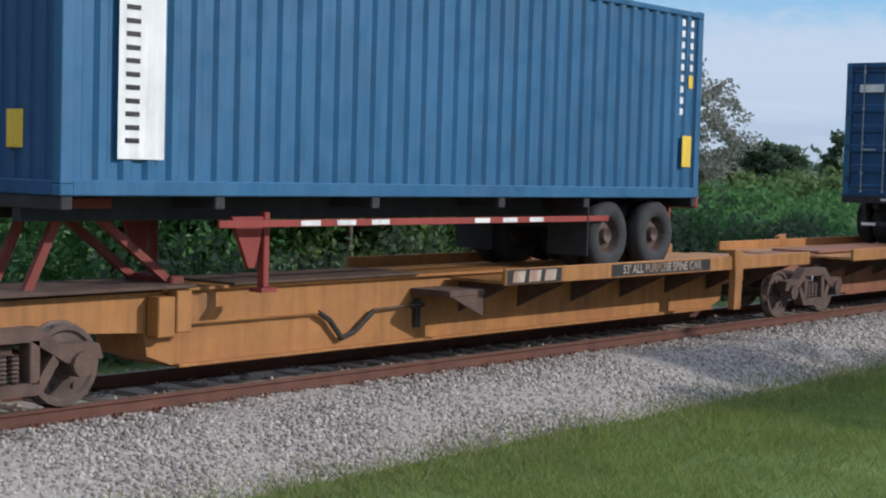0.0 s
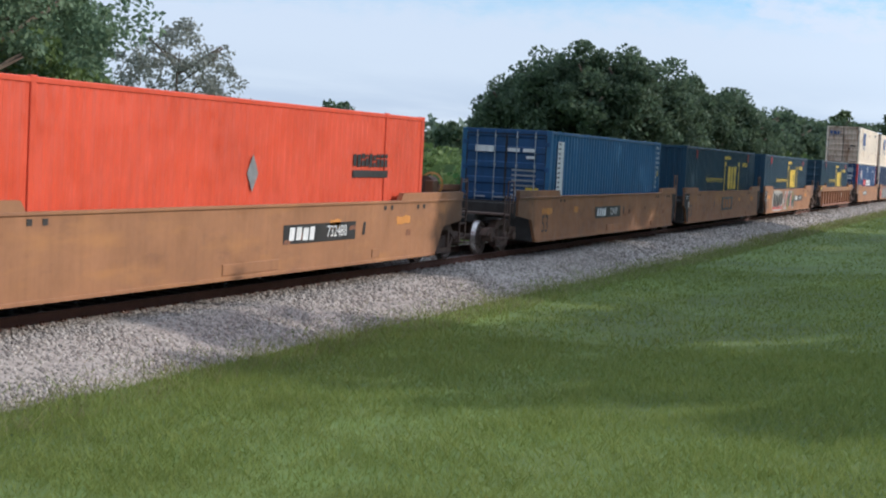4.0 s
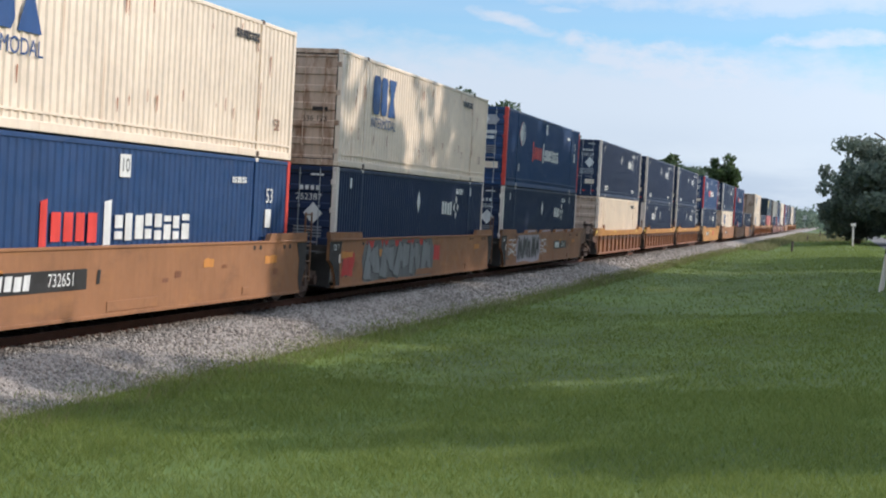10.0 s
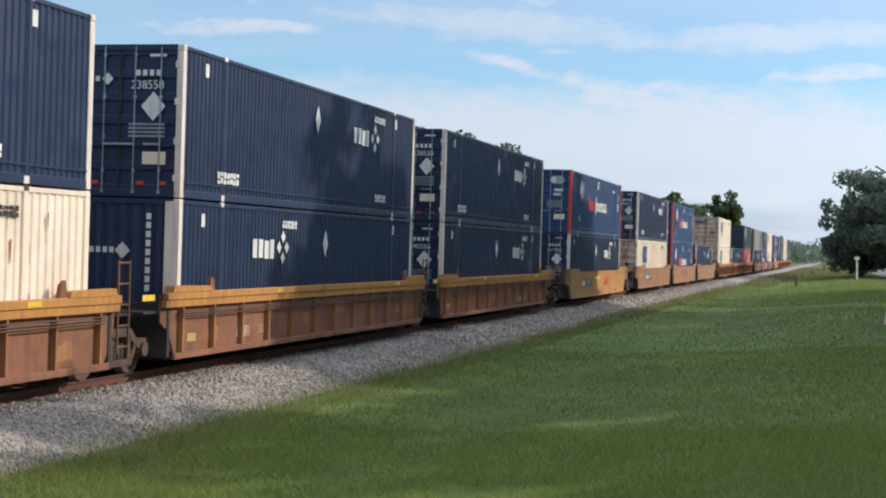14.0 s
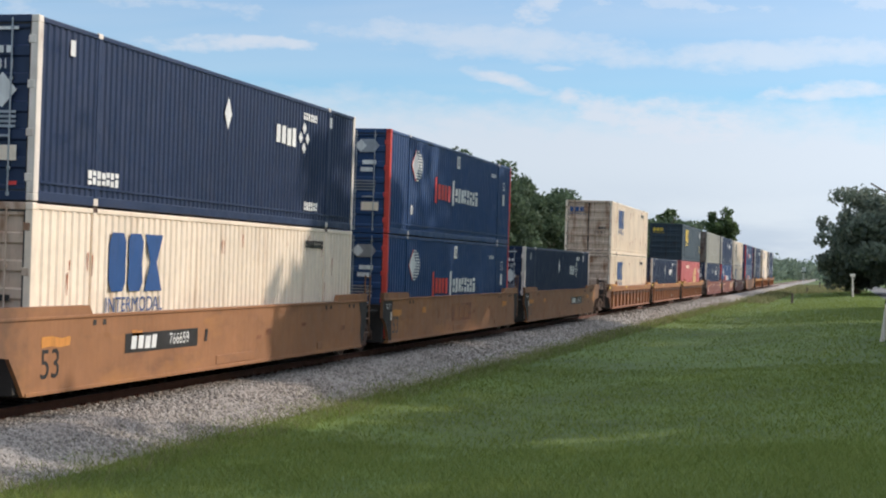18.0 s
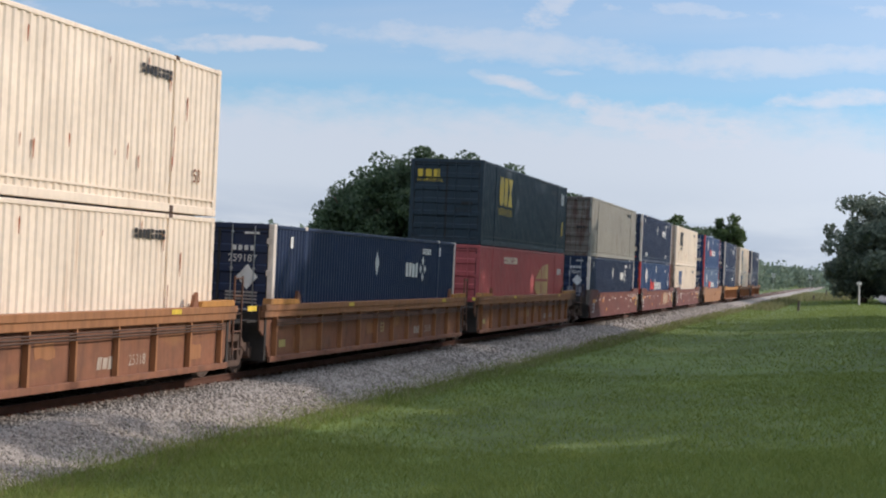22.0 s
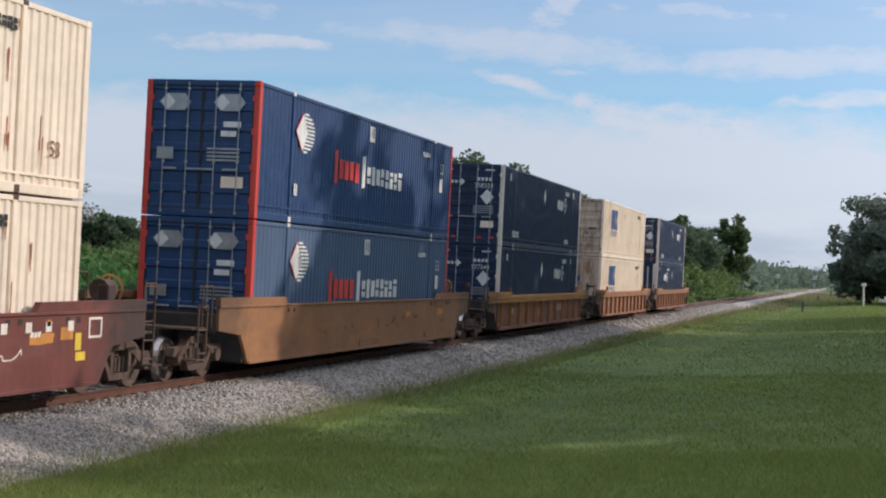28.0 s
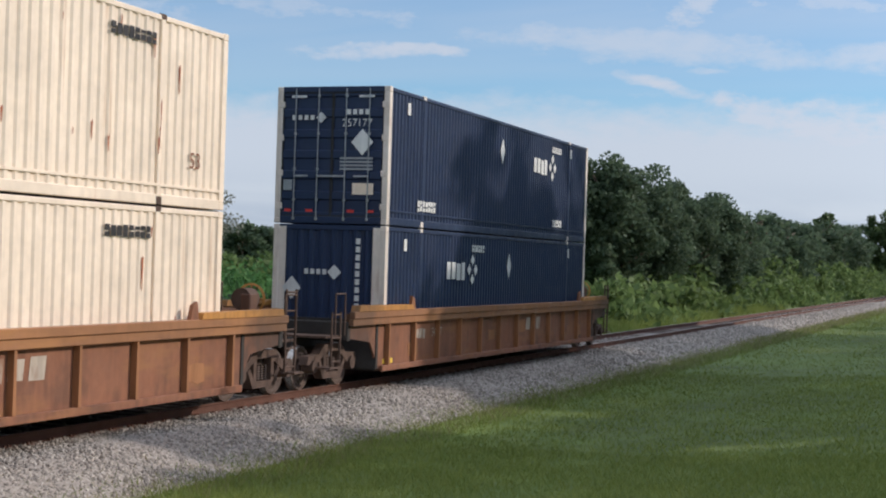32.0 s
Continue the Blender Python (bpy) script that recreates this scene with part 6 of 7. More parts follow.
def car_text(car, words, size, x, z, mm, y=FACE - 0.008):
    return mark("stencil", text_mesh(words, size, mm), mm, car, x, z, y)


def car_slabs(car, x, z, w, h, n, seed, mm, y=FACE - 0.008):
    return mark("stencil", word_slabs(w, h, n, seed, 0.04), mm, car, x, z, y)


Lw, Ld, Ly = M["letter_white"], M["letter_dark"], M["letter_yellow"]


def wobble(pts, r, seed):
    q = random.Random(seed)
    out = []
    for (x0, z0), (x1, z1) in zip(pts, pts[1:] + pts[:1]):
        out.append((x0, z0))
        for f in (0.33, 0.66):
            out.append((x0 + (x1 - x0) * f + q.uniform(-r, r), z0 + (z1 - z0) * f + q.uniform(-r, r)))
    return out


def dress_smooth(u, plate_x=None, number="", emblem_x=None, dark=Ld, lead_joint=True):
    car = PLACE[u]
    if plate_x is not None:
        car_plate(car, plate_x, 0.93, 3.1, 0.34, dark, "dark stencil plate with a car number")
        car_slabs(car, plate_x - 0.8, 0.93, 1.1, 0.24, 4, 3, Lw)
        car_text(car, number, 0.3, plate_x + 0.7, 0.93, Lw)
        car_slabs(car, plate_x + 1.95, 0.95, 0.16, 0.24, 1, 9, dark)
    if emblem_x is not None:
        car_plate(car, emblem_x, 0.92, 2.6, 0.56, dark, "dark panel with a pale block emblem")
        car_slabs(car, emblem_x, 0.92, 2.0, 0.4, 3, 17, M["worn_white"] if u < 100 else M["rib"])
        car_slabs(car, emblem_x - 3.0, 0.92, 0.16, 0.24, 1, 9, dark)
    if u in (57.98, 77.33, 121.3, 140.85, 207.65, 227.2, 356.15, 375.5, 480.9, 500.15):
        mark("dark_panel", plates([[(8.2, 1.41), (8.85, 1.41), (8.85, 0.9), (8.7, 0.6), (8.46, 0.32), (8.36, 0.6), (8.4, 1.0)]]), M["grime"], car, 0, 0, FACE - 0.004, "sooty black end panel")
    if lead_joint:
        mark("dark_panel", plates([[(-9.0, 0.95), (-8.72, 0.82), (-8.52, 0.57), (-8.37, 0.29), (-8.1, 0.29), (-8.2, 0.9), (-8.05, 1.4), (-9.0, 1.4)]]), M["grime"], car, 0, 0, FACE - 0.004, "black end panel")
        car_text(car, "125 T", 0.2, -8.5, 1.25, Lw)
        car_plate(car, -8.2, 0.98, 0.12, 0.22, M["white_post"], "", FACE - 0.008)
    if u != 543.3:
        car_text(car, "53", 0.66, -7.75, 0.70, Ld if dark is M["rust"] else dark, FACE - 0.005)
    for x, w in ((-7.6, 0.75), (-4.7, 0.35), (3.2, 0.4), (6.6, 0.6)):
        if (u * 7 + x) % 3 > 0.8:
            mark("fresh_patch", plates([wobble([(-w * 0.6, -0.08), (w * 0.6, -0.07), (w * 0.62, 0.08), (-w * 0.58, 0.09)], 0.03, int(u + x))]), M["fresh_orange"], car, x, 1.06, FACE - 0.004, "patch of fresh orange paint")
    for x in (-6.3, 5.6, 7.4):
        car_plate(car, x, 1.33, 0.12, 0.09, M["grime"])
        car_plate(car, x + 0.35, 1.33, 0.12, 0.09, M["grime"])
    part("hatch", Shape().box(5.0, 5.35, FACE - 0.018, FACE, 0.36, 0.52, 0.01), M["tan"] if u < 470 or u > 530 else M["maroon"], car)
    part("access_panel", Shape().box(-1.1, 0.9, FACE - 0.015, FACE, 0.34, 0.52, 0.01), M["tan"] if u < 470 or u > 530 else M["maroon"], car)


dress_smooth(57.98, -3.7, "732488", lead_joint=False)
dress_smooth(77.33, emblem_x=0.1)
dress_smooth(96.75, 2.6, "732488")
dress_smooth(121.3, -1.0, "724490", lead_joint=False)
dress_smooth(140.85, emblem_x=0.1)
dress_smooth(160.4, 3.4, "724490")
dress_smooth(207.65, -3.4, "732651", lead_joint=False)
dress_smooth(227.2)
dress_smooth(246.75, 3.2, "732651")
dress_smooth(332.4, -4.4, "753537", lead_joint=False)
dress_smooth(356.15, -3.6, "766659", lead_joint=False)
dress_smooth(375.5, emblem_x=0.0, dark=M["rust"])
dress_smooth(394.85, 3.35, "766659")
dress_smooth(480.9, dark=M["letter_white"], lead_joint=False)
dress_smooth(500.15, dark=M["letter_white"])
dress_smooth(519.7, dark=M["letter_white"])
dress_smooth(543.3, lead_joint=False)
car_slabs(PLACE[332.4], 2.2, 0.95, 1.5, 0.42, 3, 17, M["letter_red"], FACE - 0.005)
car_plate(PLACE[332.4], -1.2, 1.15, 1.6, 0.14, Ly)

# number, its place and height, the emblem's place and height, the place of the well length
RIBBED = {184.0: ("", 0, 0, 4.0, 0.92, 5.5), 269.9: ("25249", -4.4, 0.62, None, 0, 1.5), 289.6: ("25249", -4.4, 0.62, None, 0, 6.4), 309.35: ("25249", 3.9, 0.58, None, 0, -2.0),
          418.5: ("25318", 4.1, 0.6, None, 0, -0.1), 437.95: ("25318", 4.1, 0.6, None, 0, 0.0), 457.55: ("25318", 4.2, 0.6, None, 0, 0.0),
          566.85: ("54507", -5.6, 0.9, 3.3, 0.92, None), 589.95: ("54507", -5.7, 0.95, 2.4, 0.95, None), 613.2: ("54507", -5.7, 0.95, 2.4, 0.95, None)}
Lo = M["worn_white"]
for u, (number, nx, nz, ex, ez, fx) in RIBBED.items():
    car = PLACE[u]
    y = FACE + 0.096
    if number:
        car_slabs(car, nx - 0.58, nz, 0.8, 0.22, 4, 5, Lo, y)
        car_text(car, number, 0.27, nx + 0.55, nz, Lo, y)
    if ex is not None:
        car_slabs(car, ex, ez, 1.4, 0.32, 3, 17, Lo, y)
    if fx is not None:
        car_text(car, "53", 0.36, fx, 0.75, M["faded_yellow"], y)
    for i, px in enumerate((-6.6, -1.3, 1.4, 6.9)):
        mark("paint_patch", plates([wobble([(-0.3, -0.14), (0.32, -0.12), (0.28, 0.16), (-0.34, 0.13)], 0.04, int(u) + i)]), M["rib"], car, px + 0.2 * (i % 2), 0.62 + 0.14 * (i % 3), y + 0.002, "patch of touched-up ochre paint")
    if u < 500:
        car_plate(car, -7.6, 0.62, 0.4, 0.16, M["faded_yellow"], "", y)
        car_plate(car, -9.85, 1.43, 0.5, 0.11, Ly, "", FACE - 0.058)
        for px in (-3.2, 5.9):
            car_plate(car, px, 1.43, 0.42, 0.09, Ly, "yellow reflector strip", FACE - 0.054)
    else:
        car_plate(car, -8.05, 0.44, 0.55, 0.1, Ly, "yellow reflector strip", y)
    if u < 500 and u > 200:
        for z in (1.15, 1.1, 1.05):
            grab(car, [(-8.3, FACE - 0.03, z), (8.3, FACE - 0.03, z)], M["truck"], 0.014, "brake_pipe")


def clipz(p, lo=0.30, hi=1.40):
    return [(x, min(hi, max(lo, z))) for x, z in p]


def scrawl(car, x0, x1, z0, z1, n, fill, edge, seed, back=None, accent=None):
    """Sprayed shapes: a haze patch, fat wedge-shaped strokes with an outline, spikes of a second colour."""
    q = random.Random(seed)
    if back:
        m = [(x0 - 0.25, (z0 + z1) / 2), (x0 + 0.1, z1 + 0.1), ((x0 + x1) / 2, z1 + 0.12), (x1 - 0.1, z1 + 0.08), (x1 + 0.3, (z0 + z1) / 2), (x1, z0 - 0.05), (x0, z0 - 0.05)]
        mark("graffiti_haze", plates([clipz(wobble(m, 0.09, seed))]), back, car, 0, 0, FACE - 0.0035)
    w = (x1 - x0) / n
    E, F, A = [], [], []
    for i in range(n):
        a = x0 + i * w
        k = q.uniform(-0.15, 0.15) * w
        h = z1 - z0
        s1 = [(a + w * q.uniform(-0.1, 0.15), z0 + h * q.uniform(0, 0.2)), (a + w * q.uniform(0.3, 0.5), z0 + h * q.uniform(0, 0.15)), (a + w * q.uniform(0.45, 0.7) + k, z1 - h * q.uniform(0.1, 0.4)), (a + w * q.uniform(0.2, 0.35) + k, z1)]
        s2 = [(a + w * q.uniform(0.5, 0.7), z0 + h * q.uniform(0, 0.3)), (a + w * q.uniform(0.9, 1.1), z0 + h * q.uniform(0.1, 0.35)), (a + w * q.uniform(0.8, 1.05) + k, z1 - h * q.uniform(0, 0.15)), (a + w * q.uniform(0.5, 0.65) + k, z1 - h * q.uniform(0.05, 0.3))]
        s3 = [(a + w * 0.2, z0 + h * q.uniform(0.55, 0.75)), (a + w * 0.55, z0 + h * q.uniform(0.3, 0.5)), (a + w * 0.85, z0 + h * q.uniform(0.5, 0.7)), (a + w * 0.5, z0 + h * q.uniform(0.75, 0.95))]
        for j, s in enumerate((s1, s2, s3)):
            cx, cz = sum(p[0] for p in s) / 4, sum(p[1] for p in s) / 4
            F.append(clipz(wobble(s, 0.03, seed + i * 9 + j), 0.31, 1.395))
            E.append(clipz(wobble([(cx + (x - cx) * 1.22, cz + (z - cz) * 1.1) for x, z in s], 0.03, seed + i * 9 + j + 100), 0.3, 1.4))
        A.append(clipz([(a, z0), (a + w * 0.5, z0 + 0.28), (a + w, z0)], 0.3, 1.4))
    for j, p in enumerate(E):
        mark("graffiti_outline", plates([p]), edge, car, 0, 0, FACE - 0.006 - 0.0004 * (j % 3))
    if accent:
        for p in A:
            mark("graffiti_spike", plates([p]), accent, car, 0, 0, FACE - 0.0085)
    for j, p in enumerate(F):
        mark("graffiti_stroke", plates([p]), fill, car, 0, 0, FACE - 0.011 - 0.0012 * (j % 3))


def tag_lines(car, x0, z0, w, h, n, mm, seed, r=0.012):
    q = random.Random(seed)
    s = Shape()
    p = (x0, FACE - 0.008, z0)
    for i in range(n):
        e = (x0 + w * (i + 1) / n + q.uniform(-0.08, 0.08), FACE - 0.008, z0 + q.uniform(-h / 2, h / 2))
        s.bar(p, e, 0.006, r * 2)
        p = e
    part("graffiti_tag", s, mm, car)


haze = paint("pale_grey_spray", (0.42, 0.40, 0.37), 0.7, 0.2)
spray_grey = paint("dull_grey_spray", (0.17, 0.17, 0.165), 0.7, 0.15)
spray_pale = paint("pale_dull_spray", (0.25, 0.255, 0.25), 0.7, 0.2)
spray_red = paint("red_spray", (0.55, 0.06, 0.05), 0.7, 0.15)
spray_teal = paint("dark_green_spray", (0.05, 0.10, 0.085), 0.7, 0.15)
spray_lilac = paint("pale_lilac_spray", (0.46, 0.41, 0.45), 0.7, 0.2)
spray_cream = paint("cream_spray", (0.60, 0.44, 0.30), 0.7, 0.2)
spray_brown = paint("orange_brown_spray", (0.30, 0.085, 0.035), 0.7, 0.2)
scrawl(PLACE[160.4], -6.2, -2.8, 0.42, 1.3, 4, Ld, haze, 5, haze, spray_red)
scrawl(PLACE[160.4], -2.2, 1.4, 0.4, 1.25, 4, spray_teal, spray_brown, 23, haze)
scrawl(PLACE[227.2], -6.1, 0.7, 0.34, 1.38, 5, spray_pale, Ld, 31, spray_grey)
for i in range(5):
    mark("graffiti_flare", plates([clipz(wobble([(-5.9 + i * 1.3, 1.22), (-5.5 + i * 1.3, 1.2), (-5.3 + i * 1.3, 1.4), (-6.0 + i * 1.3, 1.4)], 0.04, 70 + i))]), spray_red, PLACE[227.2], 0, 0, FACE - 0.005)
mark("graffiti_tag", plates([wobble([(0.85, 0.75), (1.6, 0.72), (1.65, 1.18), (0.9, 1.2)], 0.04, 3)]), spray_red, PLACE[227.2], 0, 0, FACE - 0.005)
mark("graffiti_tag", plates([wobble([(-8.0, 0.5), (-7.1, 0.5), (-7.0, 1.1), (-7.8, 1.15)], 0.06, 8)]), spray_red, PLACE[227.2], 0, 0, FACE - 0.0025)
scrawl(PLACE[246.75], -6.1, -1.7, 0.4, 1.36, 5, Ld, spray_lilac, 47, spray_lilac)
for i in range(5):
    tag_lines(PLACE[246.75], -7.7, 1.2 - i * 0.13, 1.4, 0.2, 6, Lw, 60 + i, 0.016)
    tag_lines(PLACE[246.75], -1.4, 1.2 - i * 0.13, 1.3, 0.22, 6, Lw, 70 + i, 0.016)
scrawl(PLACE[500.15], 1.1, 2.5, 0.4, 1.3, 1, spray_brown, M["rust"], 81)
scrawl(PLACE[500.15], 2.5, 5.2, 0.45, 1.38, 3, spray_cream, spray_brown, 83)
scrawl(PLACE[500.15], 5.2, 6.4, 0.5, 1.3, 1, spray_brown, M["rust"], 85)
for i in range(3):
    tag_lines(PLACE[500.15], 5.6, 0.8 + i * 0.1, 1.6, 0.4, 5, M["white_post"], 90 + i)
    tag_lines(PLACE[519.7], -6.0, 0.9 + i * 0.1, 1.3, 0.3, 6, M["white_post"], 95 + i)
for i in range(4):
    tag_lines(PLACE[543.3], -4.5 + i * 2.1, 0.9, 1.0, 0.4, 5, M["rib"], 110 + i, 0.007)
# many small stencils, patches and a framed notice on the maroon cars
for u in (480.9, 500.15, 519.7):
    q = random.Random(int(u))
    car = PLACE[u]
    for x in (4.6, 5.5, 6.2, 6.8, 7.5):
        mark("square_mark", bars([(-0.09, 0.09, -0.08, 0.08)]), M["white_post"], car, x, 1.24, FACE - 0.006)
    for x, z, w, h, mm in ((7.35, 1.12, 0.2, 0.1, "fresh_orange"), (7.9, 0.98, 0.1, 0.14, "letter_yellow"), (7.9, 0.74, 0.16, 0.07, "letter_yellow"), (4.9, 0.62, 0.22, 0.06, "worn_white"), (-3.4, 0.6, 0.14, 0.09, "fresh_orange"), (-1.5, 1.2, 0.12, 0.09, "worn_white"), (0.6, 0.55, 0.2, 0.06, "worn_white")):
        mark("worn_mark", bars([(-w, w, -h, h)]), M[mm], car, x + q.uniform(-0.15, 0.15), z, FACE - 0.005)
    for x0, x1, z0, z1 in ((8.1, 8.55, 1.32, 1.36), (8.1, 8.55, 1.02, 1.06), (8.1, 8.14, 1.06, 1.32), (8.51, 8.55, 1.06, 1.32)):
        mark("notice_frame", bars([(x0, x1, z0, z1)]), M["white_post"], car, 0, 0, FACE - 0.0065)
    tag_lines(car, 5.0, 0.9, 1.1, 0.3, 8, M["white_post"], int(u) + 5, 0.012)
# pads along the top of one graffiti car, touch-up streaks and a hand-drawn ring on the first
for x0, x1 in ((-4.46, -2.38), (-1.43, 0.76), (1.71, 3.92), (4.68, 5.74)):
    part("top_pad", Shape().prism([(x0, 1.472), (x0 + 0.12, 1.585), (x1 - 0.06, 1.60), (x1, 1.472)], -1.53, -1.4), M["tan"], PLACE[246.75])
    mark("graffiti_edge", plates([[(x0 + 0.1, 1.50), (x0 + 0.16, 1.57), (x1 - 0.3, 1.585), (x1 - 0.4, 1.53)]]), spray_lilac, PLACE[246.75], 0, 0, -1.532)
for i, (x0, x1, z) in enumerate(((0.6, 2.0, 0.74), (1.8, 5.4, 0.80), (-4.6, -2.2, 0.9), (-3.0, 0.4, 1.2), (4.8, 7.2, 1.25))):
    mark("touched_up_streak", plates([wobble([(x0, z - 0.06), (x1, z - 0.04), (x1 - 0.1, z + 0.05), (x0 + 0.2, z + 0.07)], 0.035, 300 + i)]), M["chord"] if i % 2 else M["rib"], PLACE[57.98], 0, 0, FACE - 0.003, "streak of touched-up ochre paint")
ring = [(-0.96 + 0.17 * math.cos(2 * math.pi * i / 14), 0.93 + 0.24 * math.sin(2 * math.pi * i / 14)) for i in range(15)]
s = Shape()
for (x0, z0), (x1, z1) in zip(ring, ring[1:]):
    s.bar((x0, FACE - 0.005, z0), (x1, FACE - 0.005, z1), 0.006, 0.025)
part("chalk_ring", s, Ld, PLACE[57.98], "dark ring drawn by hand")
mark("reflector", bars([(-0.25, 0.25, -0.16, 0.16)]), Ly, PLACE[57.98], -9.75, 1.26, FACE - 0.004, "yellow reflector patch")
# many-coloured second piece on the green and brown graffiti car
spray_pink, spray_olive = paint("dusty_pink_spray", (0.52, 0.22, 0.19), 0.7, 0.2), paint("olive_spray", (0.22, 0.21, 0.07), 0.7, 0.2)
for i, (x, z, w, h) in enumerate(((-1.6, 0.85, 0.22, 0.4), (-0.9, 0.62, 0.26, 0.3), (-0.2, 1.1, 0.24, 0.26), (0.3, 0.8, 0.3, 0.34), (0.9, 1.08, 0.24, 0.28), (1.35, 0.7, 0.3, 0.32), (-1.2, 1.15, 0.16, 0.24))):
    mark("graffiti_stroke", plates([clipz(wobble([(x - w, z - h), (x + w * 0.8, z - h * 0.8), (x + w, z + h), (x - w * 0.7, z + h * 0.9)], 0.05, 330 + i))]), (spray_pink, spray_olive, spray_teal)[i % 3], PLACE[160.4], 0, 0, FACE - 0.0155 - 0.0006 * i)
# small worn stencils along the smooth sides
for u in (480.9, 500.15, 519.7):
    for i, x in enumerate((-7.0, -5.9, -4.6, -2.6, -0.6, 1.6, 3.6, 6.4)):
        if not (u == 500.15 and 1 < x < 6):
            car_slabs(PLACE[u], x, 1.08 + 0.05 * (i % 3), 0.32, 0.09, 3, 200 + i, M["white_post"])
            mark("square_mark", bars([(-0.06, 0.06, -0.05, 0.05)]), M["fresh_orange"], PLACE[u], x + 0.4, 1.3, FACE - 0.006)
for u in (57.98, 77.33, 96.75, 121.3, 140.85, 207.65, 332.4, 356.15, 375.5, 394.85, 543.3):
    for i, x in enumerate((1.2, 1.75, 4.0, 6.9)):
        car_slabs(PLACE[u], x, 0.8 + 0.09 * (i % 3), 0.3, 0.08 + 0.05 * (i % 2), 2 + i % 3, 220 + i, M["rust"], FACE - 0.005)
# spine-car lettering
for ob, u, z, turn in TRAIN:
    if ob.name.startswith("spine_car") and turn:
        for dx in (-0.3, -0.1, 0.1, 0.3):
            part("stencil", word_slabs(0.18, 0.15, 1, 17, 0.03), Lw, ob, "", pose(1.6 - dx, 1.428, 1.09, 0, 0, 180))
        part("stencil", text_mesh("753447", 0.2, Lw), Lw, ob, "", pose(0.6, 1.429, 1.09, 90, 0, 180))
    elif ob.name.startswith("spine_car") and u > 10:
        part("stencil_plate", bars([(-0.62, 0.62, -0.095, 0.095)]), Ld, ob, "", pose(-0.55, -1.424, 1.09))
        for dx in (-0.36, 0.0, 0.36):
            part("stencil", word_slabs(0.34, 0.15, 1, 17, 0.03), M["worn_white"], ob, "", pose(dx - 0.55, -1.428, 1.09))
        part("stencil_plate", bars([(-1.42, 1.42, -0.085, 0.085)]), Ld, ob, "", pose(2.75, -1.424, 1.09))
        part("stencil", text_mesh("53' ALL PURPOSE SPINE CAR", 0.18, M["worn_white"]), M["worn_white"], ob, "", pose(2.75, -1.429, 1.09, 90, 0, 0))


# ---- lawn posts, crossing, road ----
def marker_post(x, y, h, mm, label, cap=None, lean=0.0, tip=0.35, r=0.06):
    t = thing("marker_post", label, "post", "marker posts", pose(x, y, float(lawn_z(np.array(y))), lean, 0, 0))
    part("post", Shape().rod((0, 0, -0.2), (0, 0, h), r, 10), mm, t)
    if cap:
        part("cap", Shape().rod((0, 0, h), (0, 0, h + tip), r * 1.12, 10).rod((0, 0, h + tip), (0, 0, h + tip + 0.04), r * 0.8, 10), cap, t)
    return t


marker_post(60.0, -1.62, 1.4, M["white_post"], "white marker stake with a black cap on the lawn", M["grime"], 6, 0.25, 0.085)
t = marker_post(36.0, -1.74, 1.5, M["letter_red"], "red and white pipeline marker post", M["white_post"], -5.5, 0.68, 0.07)
part("band", Shape().rod((0, 0, 1.46), (0, 0, 1.52), 0.085, 10), M["grime"], t)
part("notice", Shape().box(-0.085, -0.075, -0.045, 0.045, 0.8, 1.15), M["white_post"], t, "faded white notice strip")
marker_post(62.0, -1.72, 1.75, M["white_post"], "white stake with a red upper half", M["letter_red"], 7, 0.78, 0.07)
t = marker_post(180, -1.5, 2.3, M["white_post"], "white post with a small box at its top", None, -2, 0, 0.1)
part("box", Shape().box(-0.2, 0.2, -0.27, 0.27, 2.25, 2.6, 0.03), M["white_post"], t)
for x, y, h in ((150, 4.3, 1.0), (300, 3.6, 1.3), (235, 4.6, 0.9)):
    marker_post(x, y, h, M["tie"], "short dark wooden stump post in rough grass", None, 2, 0, 0.12)
stump = thing("tree_stump", "small pale cut stump in the lawn", "stump", "", pose(35.6, -1.56, float(lawn_z(np.array(-1.56)))))
part("wood", Shape().lathe([(0.0, 0.17), (0.15, 0.17), (0.17, 0.14), (0.18, 0.02), (0.24, -0.1)], 0, 0, 14), M["bark"], stump, "", pose(0, 0, 0, 90, 0, 0))
part("cut_top", Shape().rod((0, 0, 0.168), (0, 0, 0.178), 0.145, 14), M["white_post"], stump)
blade_field("rough_weeds", "rough brown and green weeds before the level crossing", GRASS_DRY, [(16000, 232, 392, -3.8, 9.6, 0.15, 0.5, 0.10, False), (2500, 150, 240, 6.5, 9.8, 0.2, 0.6, 0.06, False)])

rs = Shape()
rs.add([(396, -300, 0.12), (406, -300, 0.12), (406, 10.5, 0.02), (396, 10.5, 0.02), (406, 300, 0.02), (396, 300, 0.02)], [(0, 1, 2, 3), (3, 2, 4, 5)])
tagged(part("road", rs, M["road"]), "grey asphalt road over the level crossing", "road", kind="structure")
rs = Shape()
rs.add([(-40, -8.6, 0.125), (-40, -4.8, 0.125), (396, -4.8, 0.125), (396, -8.6, 0.125)], [(0, 3, 2, 1)])
tagged(part("lane", rs, M["road"]), "pale asphalt lane along the lawn to the crossing", "road", kind="structure")


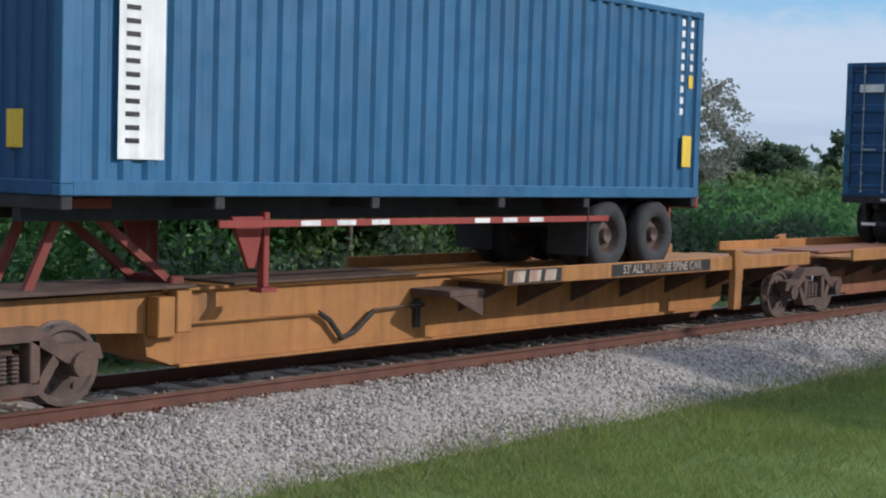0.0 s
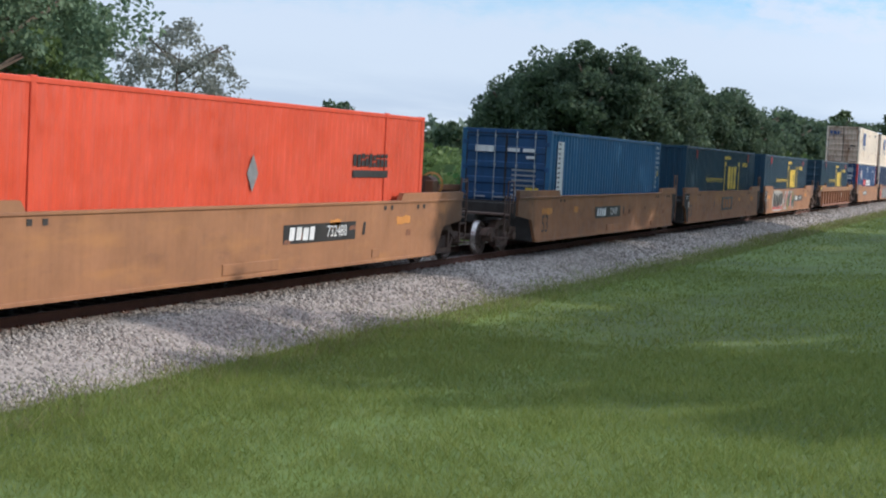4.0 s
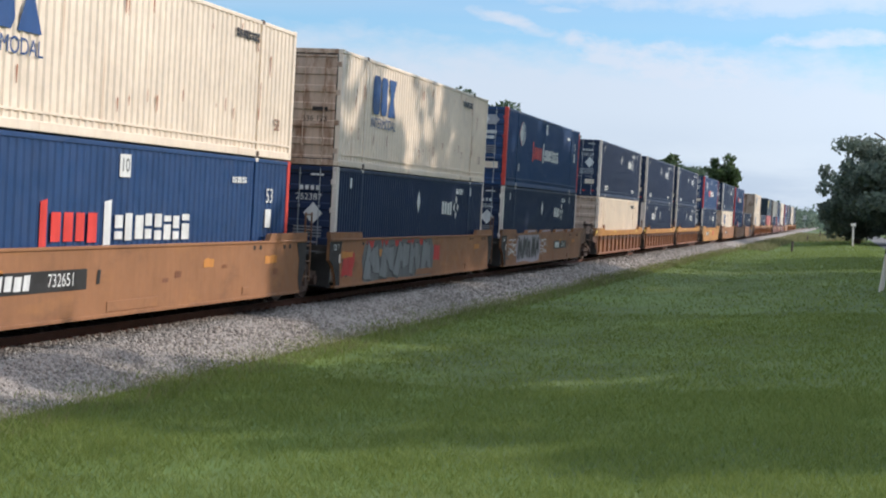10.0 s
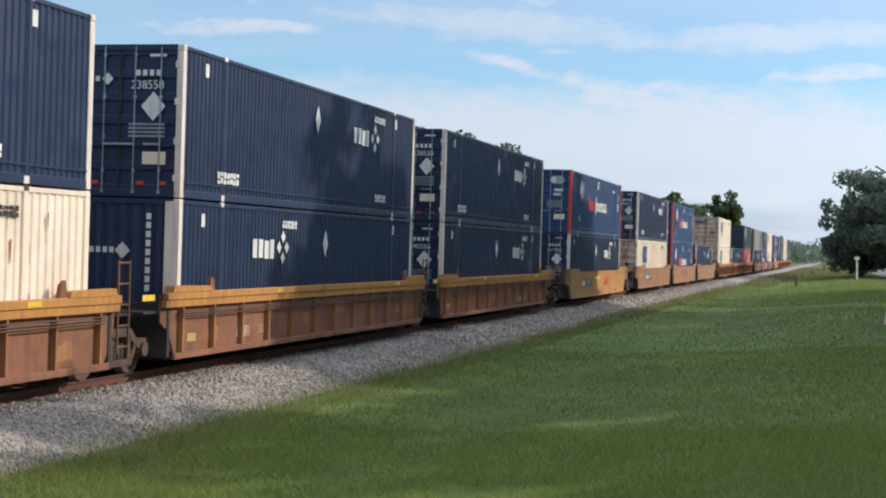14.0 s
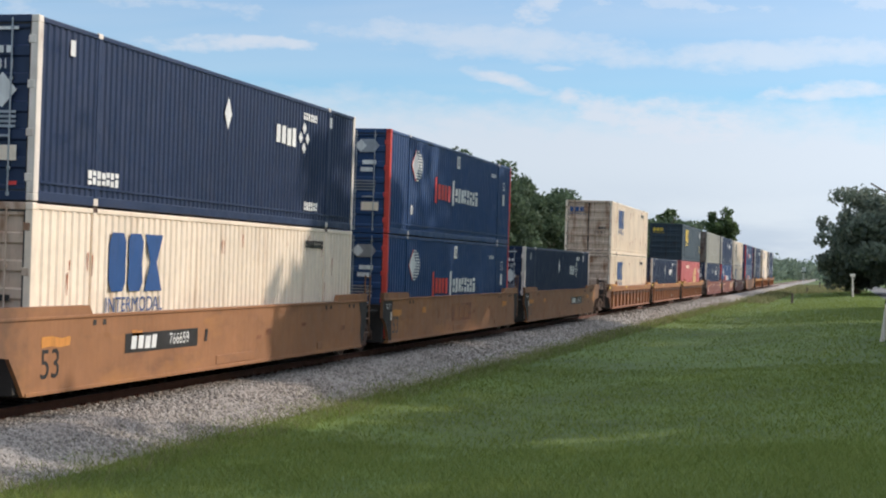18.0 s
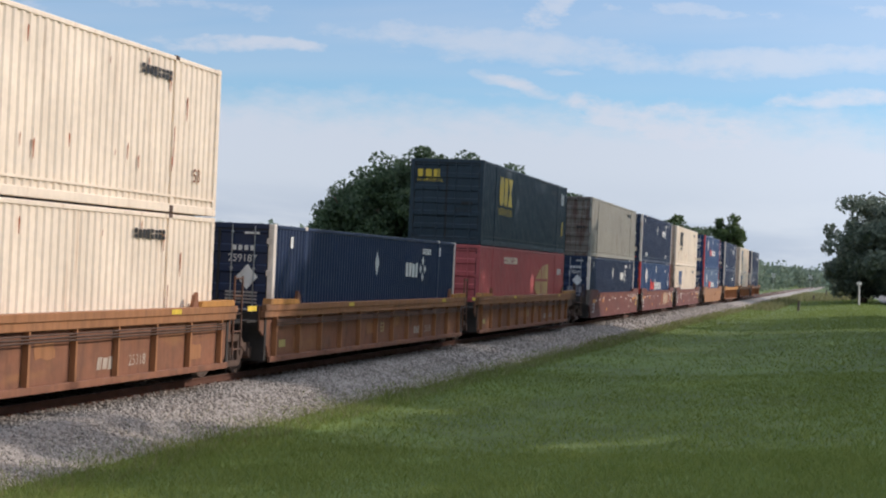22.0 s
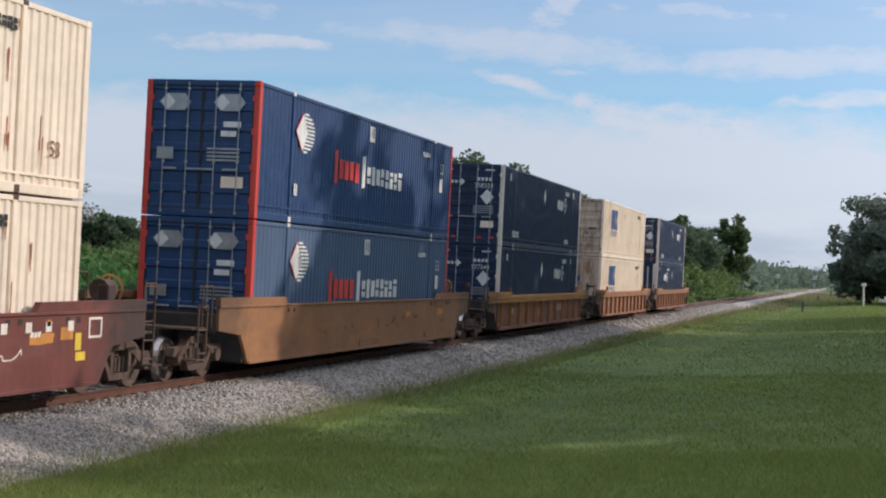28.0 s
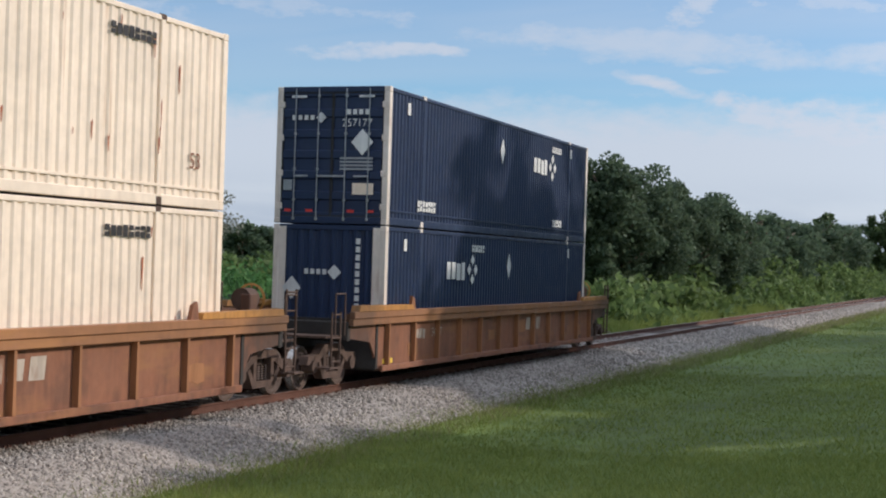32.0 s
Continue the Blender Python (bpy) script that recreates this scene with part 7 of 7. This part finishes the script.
def crossbuck(x, y):
    t = thing("crossing_sign", "white crossbuck on a post at the level crossing", "sign", "crossing signs", pose(x, y, 0.05))
    part("post", Shape().rod((0, 0, -0.3), (0, 0, 3.9), 0.06, 8), M["galv"], t)
    for a in (45, -45):
        part("blade", Shape().box(-0.02, 0.02, -0.65, 0.65, -0.15, 0.15, 0.0), Lw, t, "", Matrix.Translation((-0.08, 0, 3.55)) @ Euler((radians(a), 0, 0)).to_matrix().to_4x4())
    part("lamp_bar", Shape().box(-0.06, 0.06, -0.5, 0.5, 2.6, 2.7).box(-0.1, 0.05, -0.6, -0.3, 2.5, 2.8, 0.02).box(-0.1, 0.05, 0.3, 0.6, 2.5, 2.8, 0.02), M["grime"], t)


crossbuck(392, 17.6)
crossbuck(392, 8.6)


def road_car():
    t = thing("car", "silver estate car driving over the level crossing", "car")
    body = [(-2.3, 0.35), (2.3, 0.35), (2.35, 0.75), (1.9, 0.95), (1.1, 1.0), (0.5, 1.45), (-1.7, 1.5), (-2.25, 1.0), (-2.35, 0.6)]
    part("body", Shape().prism(body, -0.85, 0.85), paint("silver_car_paint", (0.74, 0.76, 0.78), 0.3, 0.0), t)
    part("side_window", Shape().prism([(0.85, 1.02), (0.42, 1.38), (-1.6, 1.42), (-1.95, 1.02)], -0.856, -0.85), M["grime"], t)
    part("side_window", Shape().prism([(0.85, 1.02), (0.42, 1.38), (-1.6, 1.42), (-1.95, 1.02)], 0.85, 0.856), M["grime"], t)
    for x in (-1.45, 1.45):
        for y in (-0.8, 0.8):
            w = part("wheel", Shape().lathe([(0.0, -0.1), (0.2, -0.1), (0.33, -0.09), (0.33, 0.09), (0.2, 0.1), (0.0, 0.1)], 0, 0, 16), M["rubber"], t, "", pose(x, y, 0.33))
    return t


CAR = road_car()


# ---- what moves ----
def motions():
    """The train rolls past at a nearly even speed; every car and load goes with it, its wheels turn, and a car crosses the line behind it."""
    way = [(2.0 * i, run(2.0 * i)) for i in range(17)]
    for ob, u, z, turn in TRAIN:
        walk(ob, [(t, pose(u - s, TRACK, z, 0, 0, turn)) for t, s in way])
    spin = [(i / FPS, -math.degrees(run(i / FPS) / 0.42)) for i in range(32 * FPS + 1)]
    for w in WHEELS:
        x, y, z = w.location
        walk(w, [(t, pose(x, y, z, 0, a, 0)) for t, a in spin])
    walk(CAR, [(0, pose(401, 150, 0.03, 0, 0, -90)), (21, pose(401, 62, 0.03, 0, 0, -90)), (26.5, pose(401, 14.2, 0.16, 0, 0, -90)), (27.5, pose(401, 5.8, 0.16, 0, 0, -90)), (32, pose(401, -45, 0.08, 0, 0, -90))])


motions()
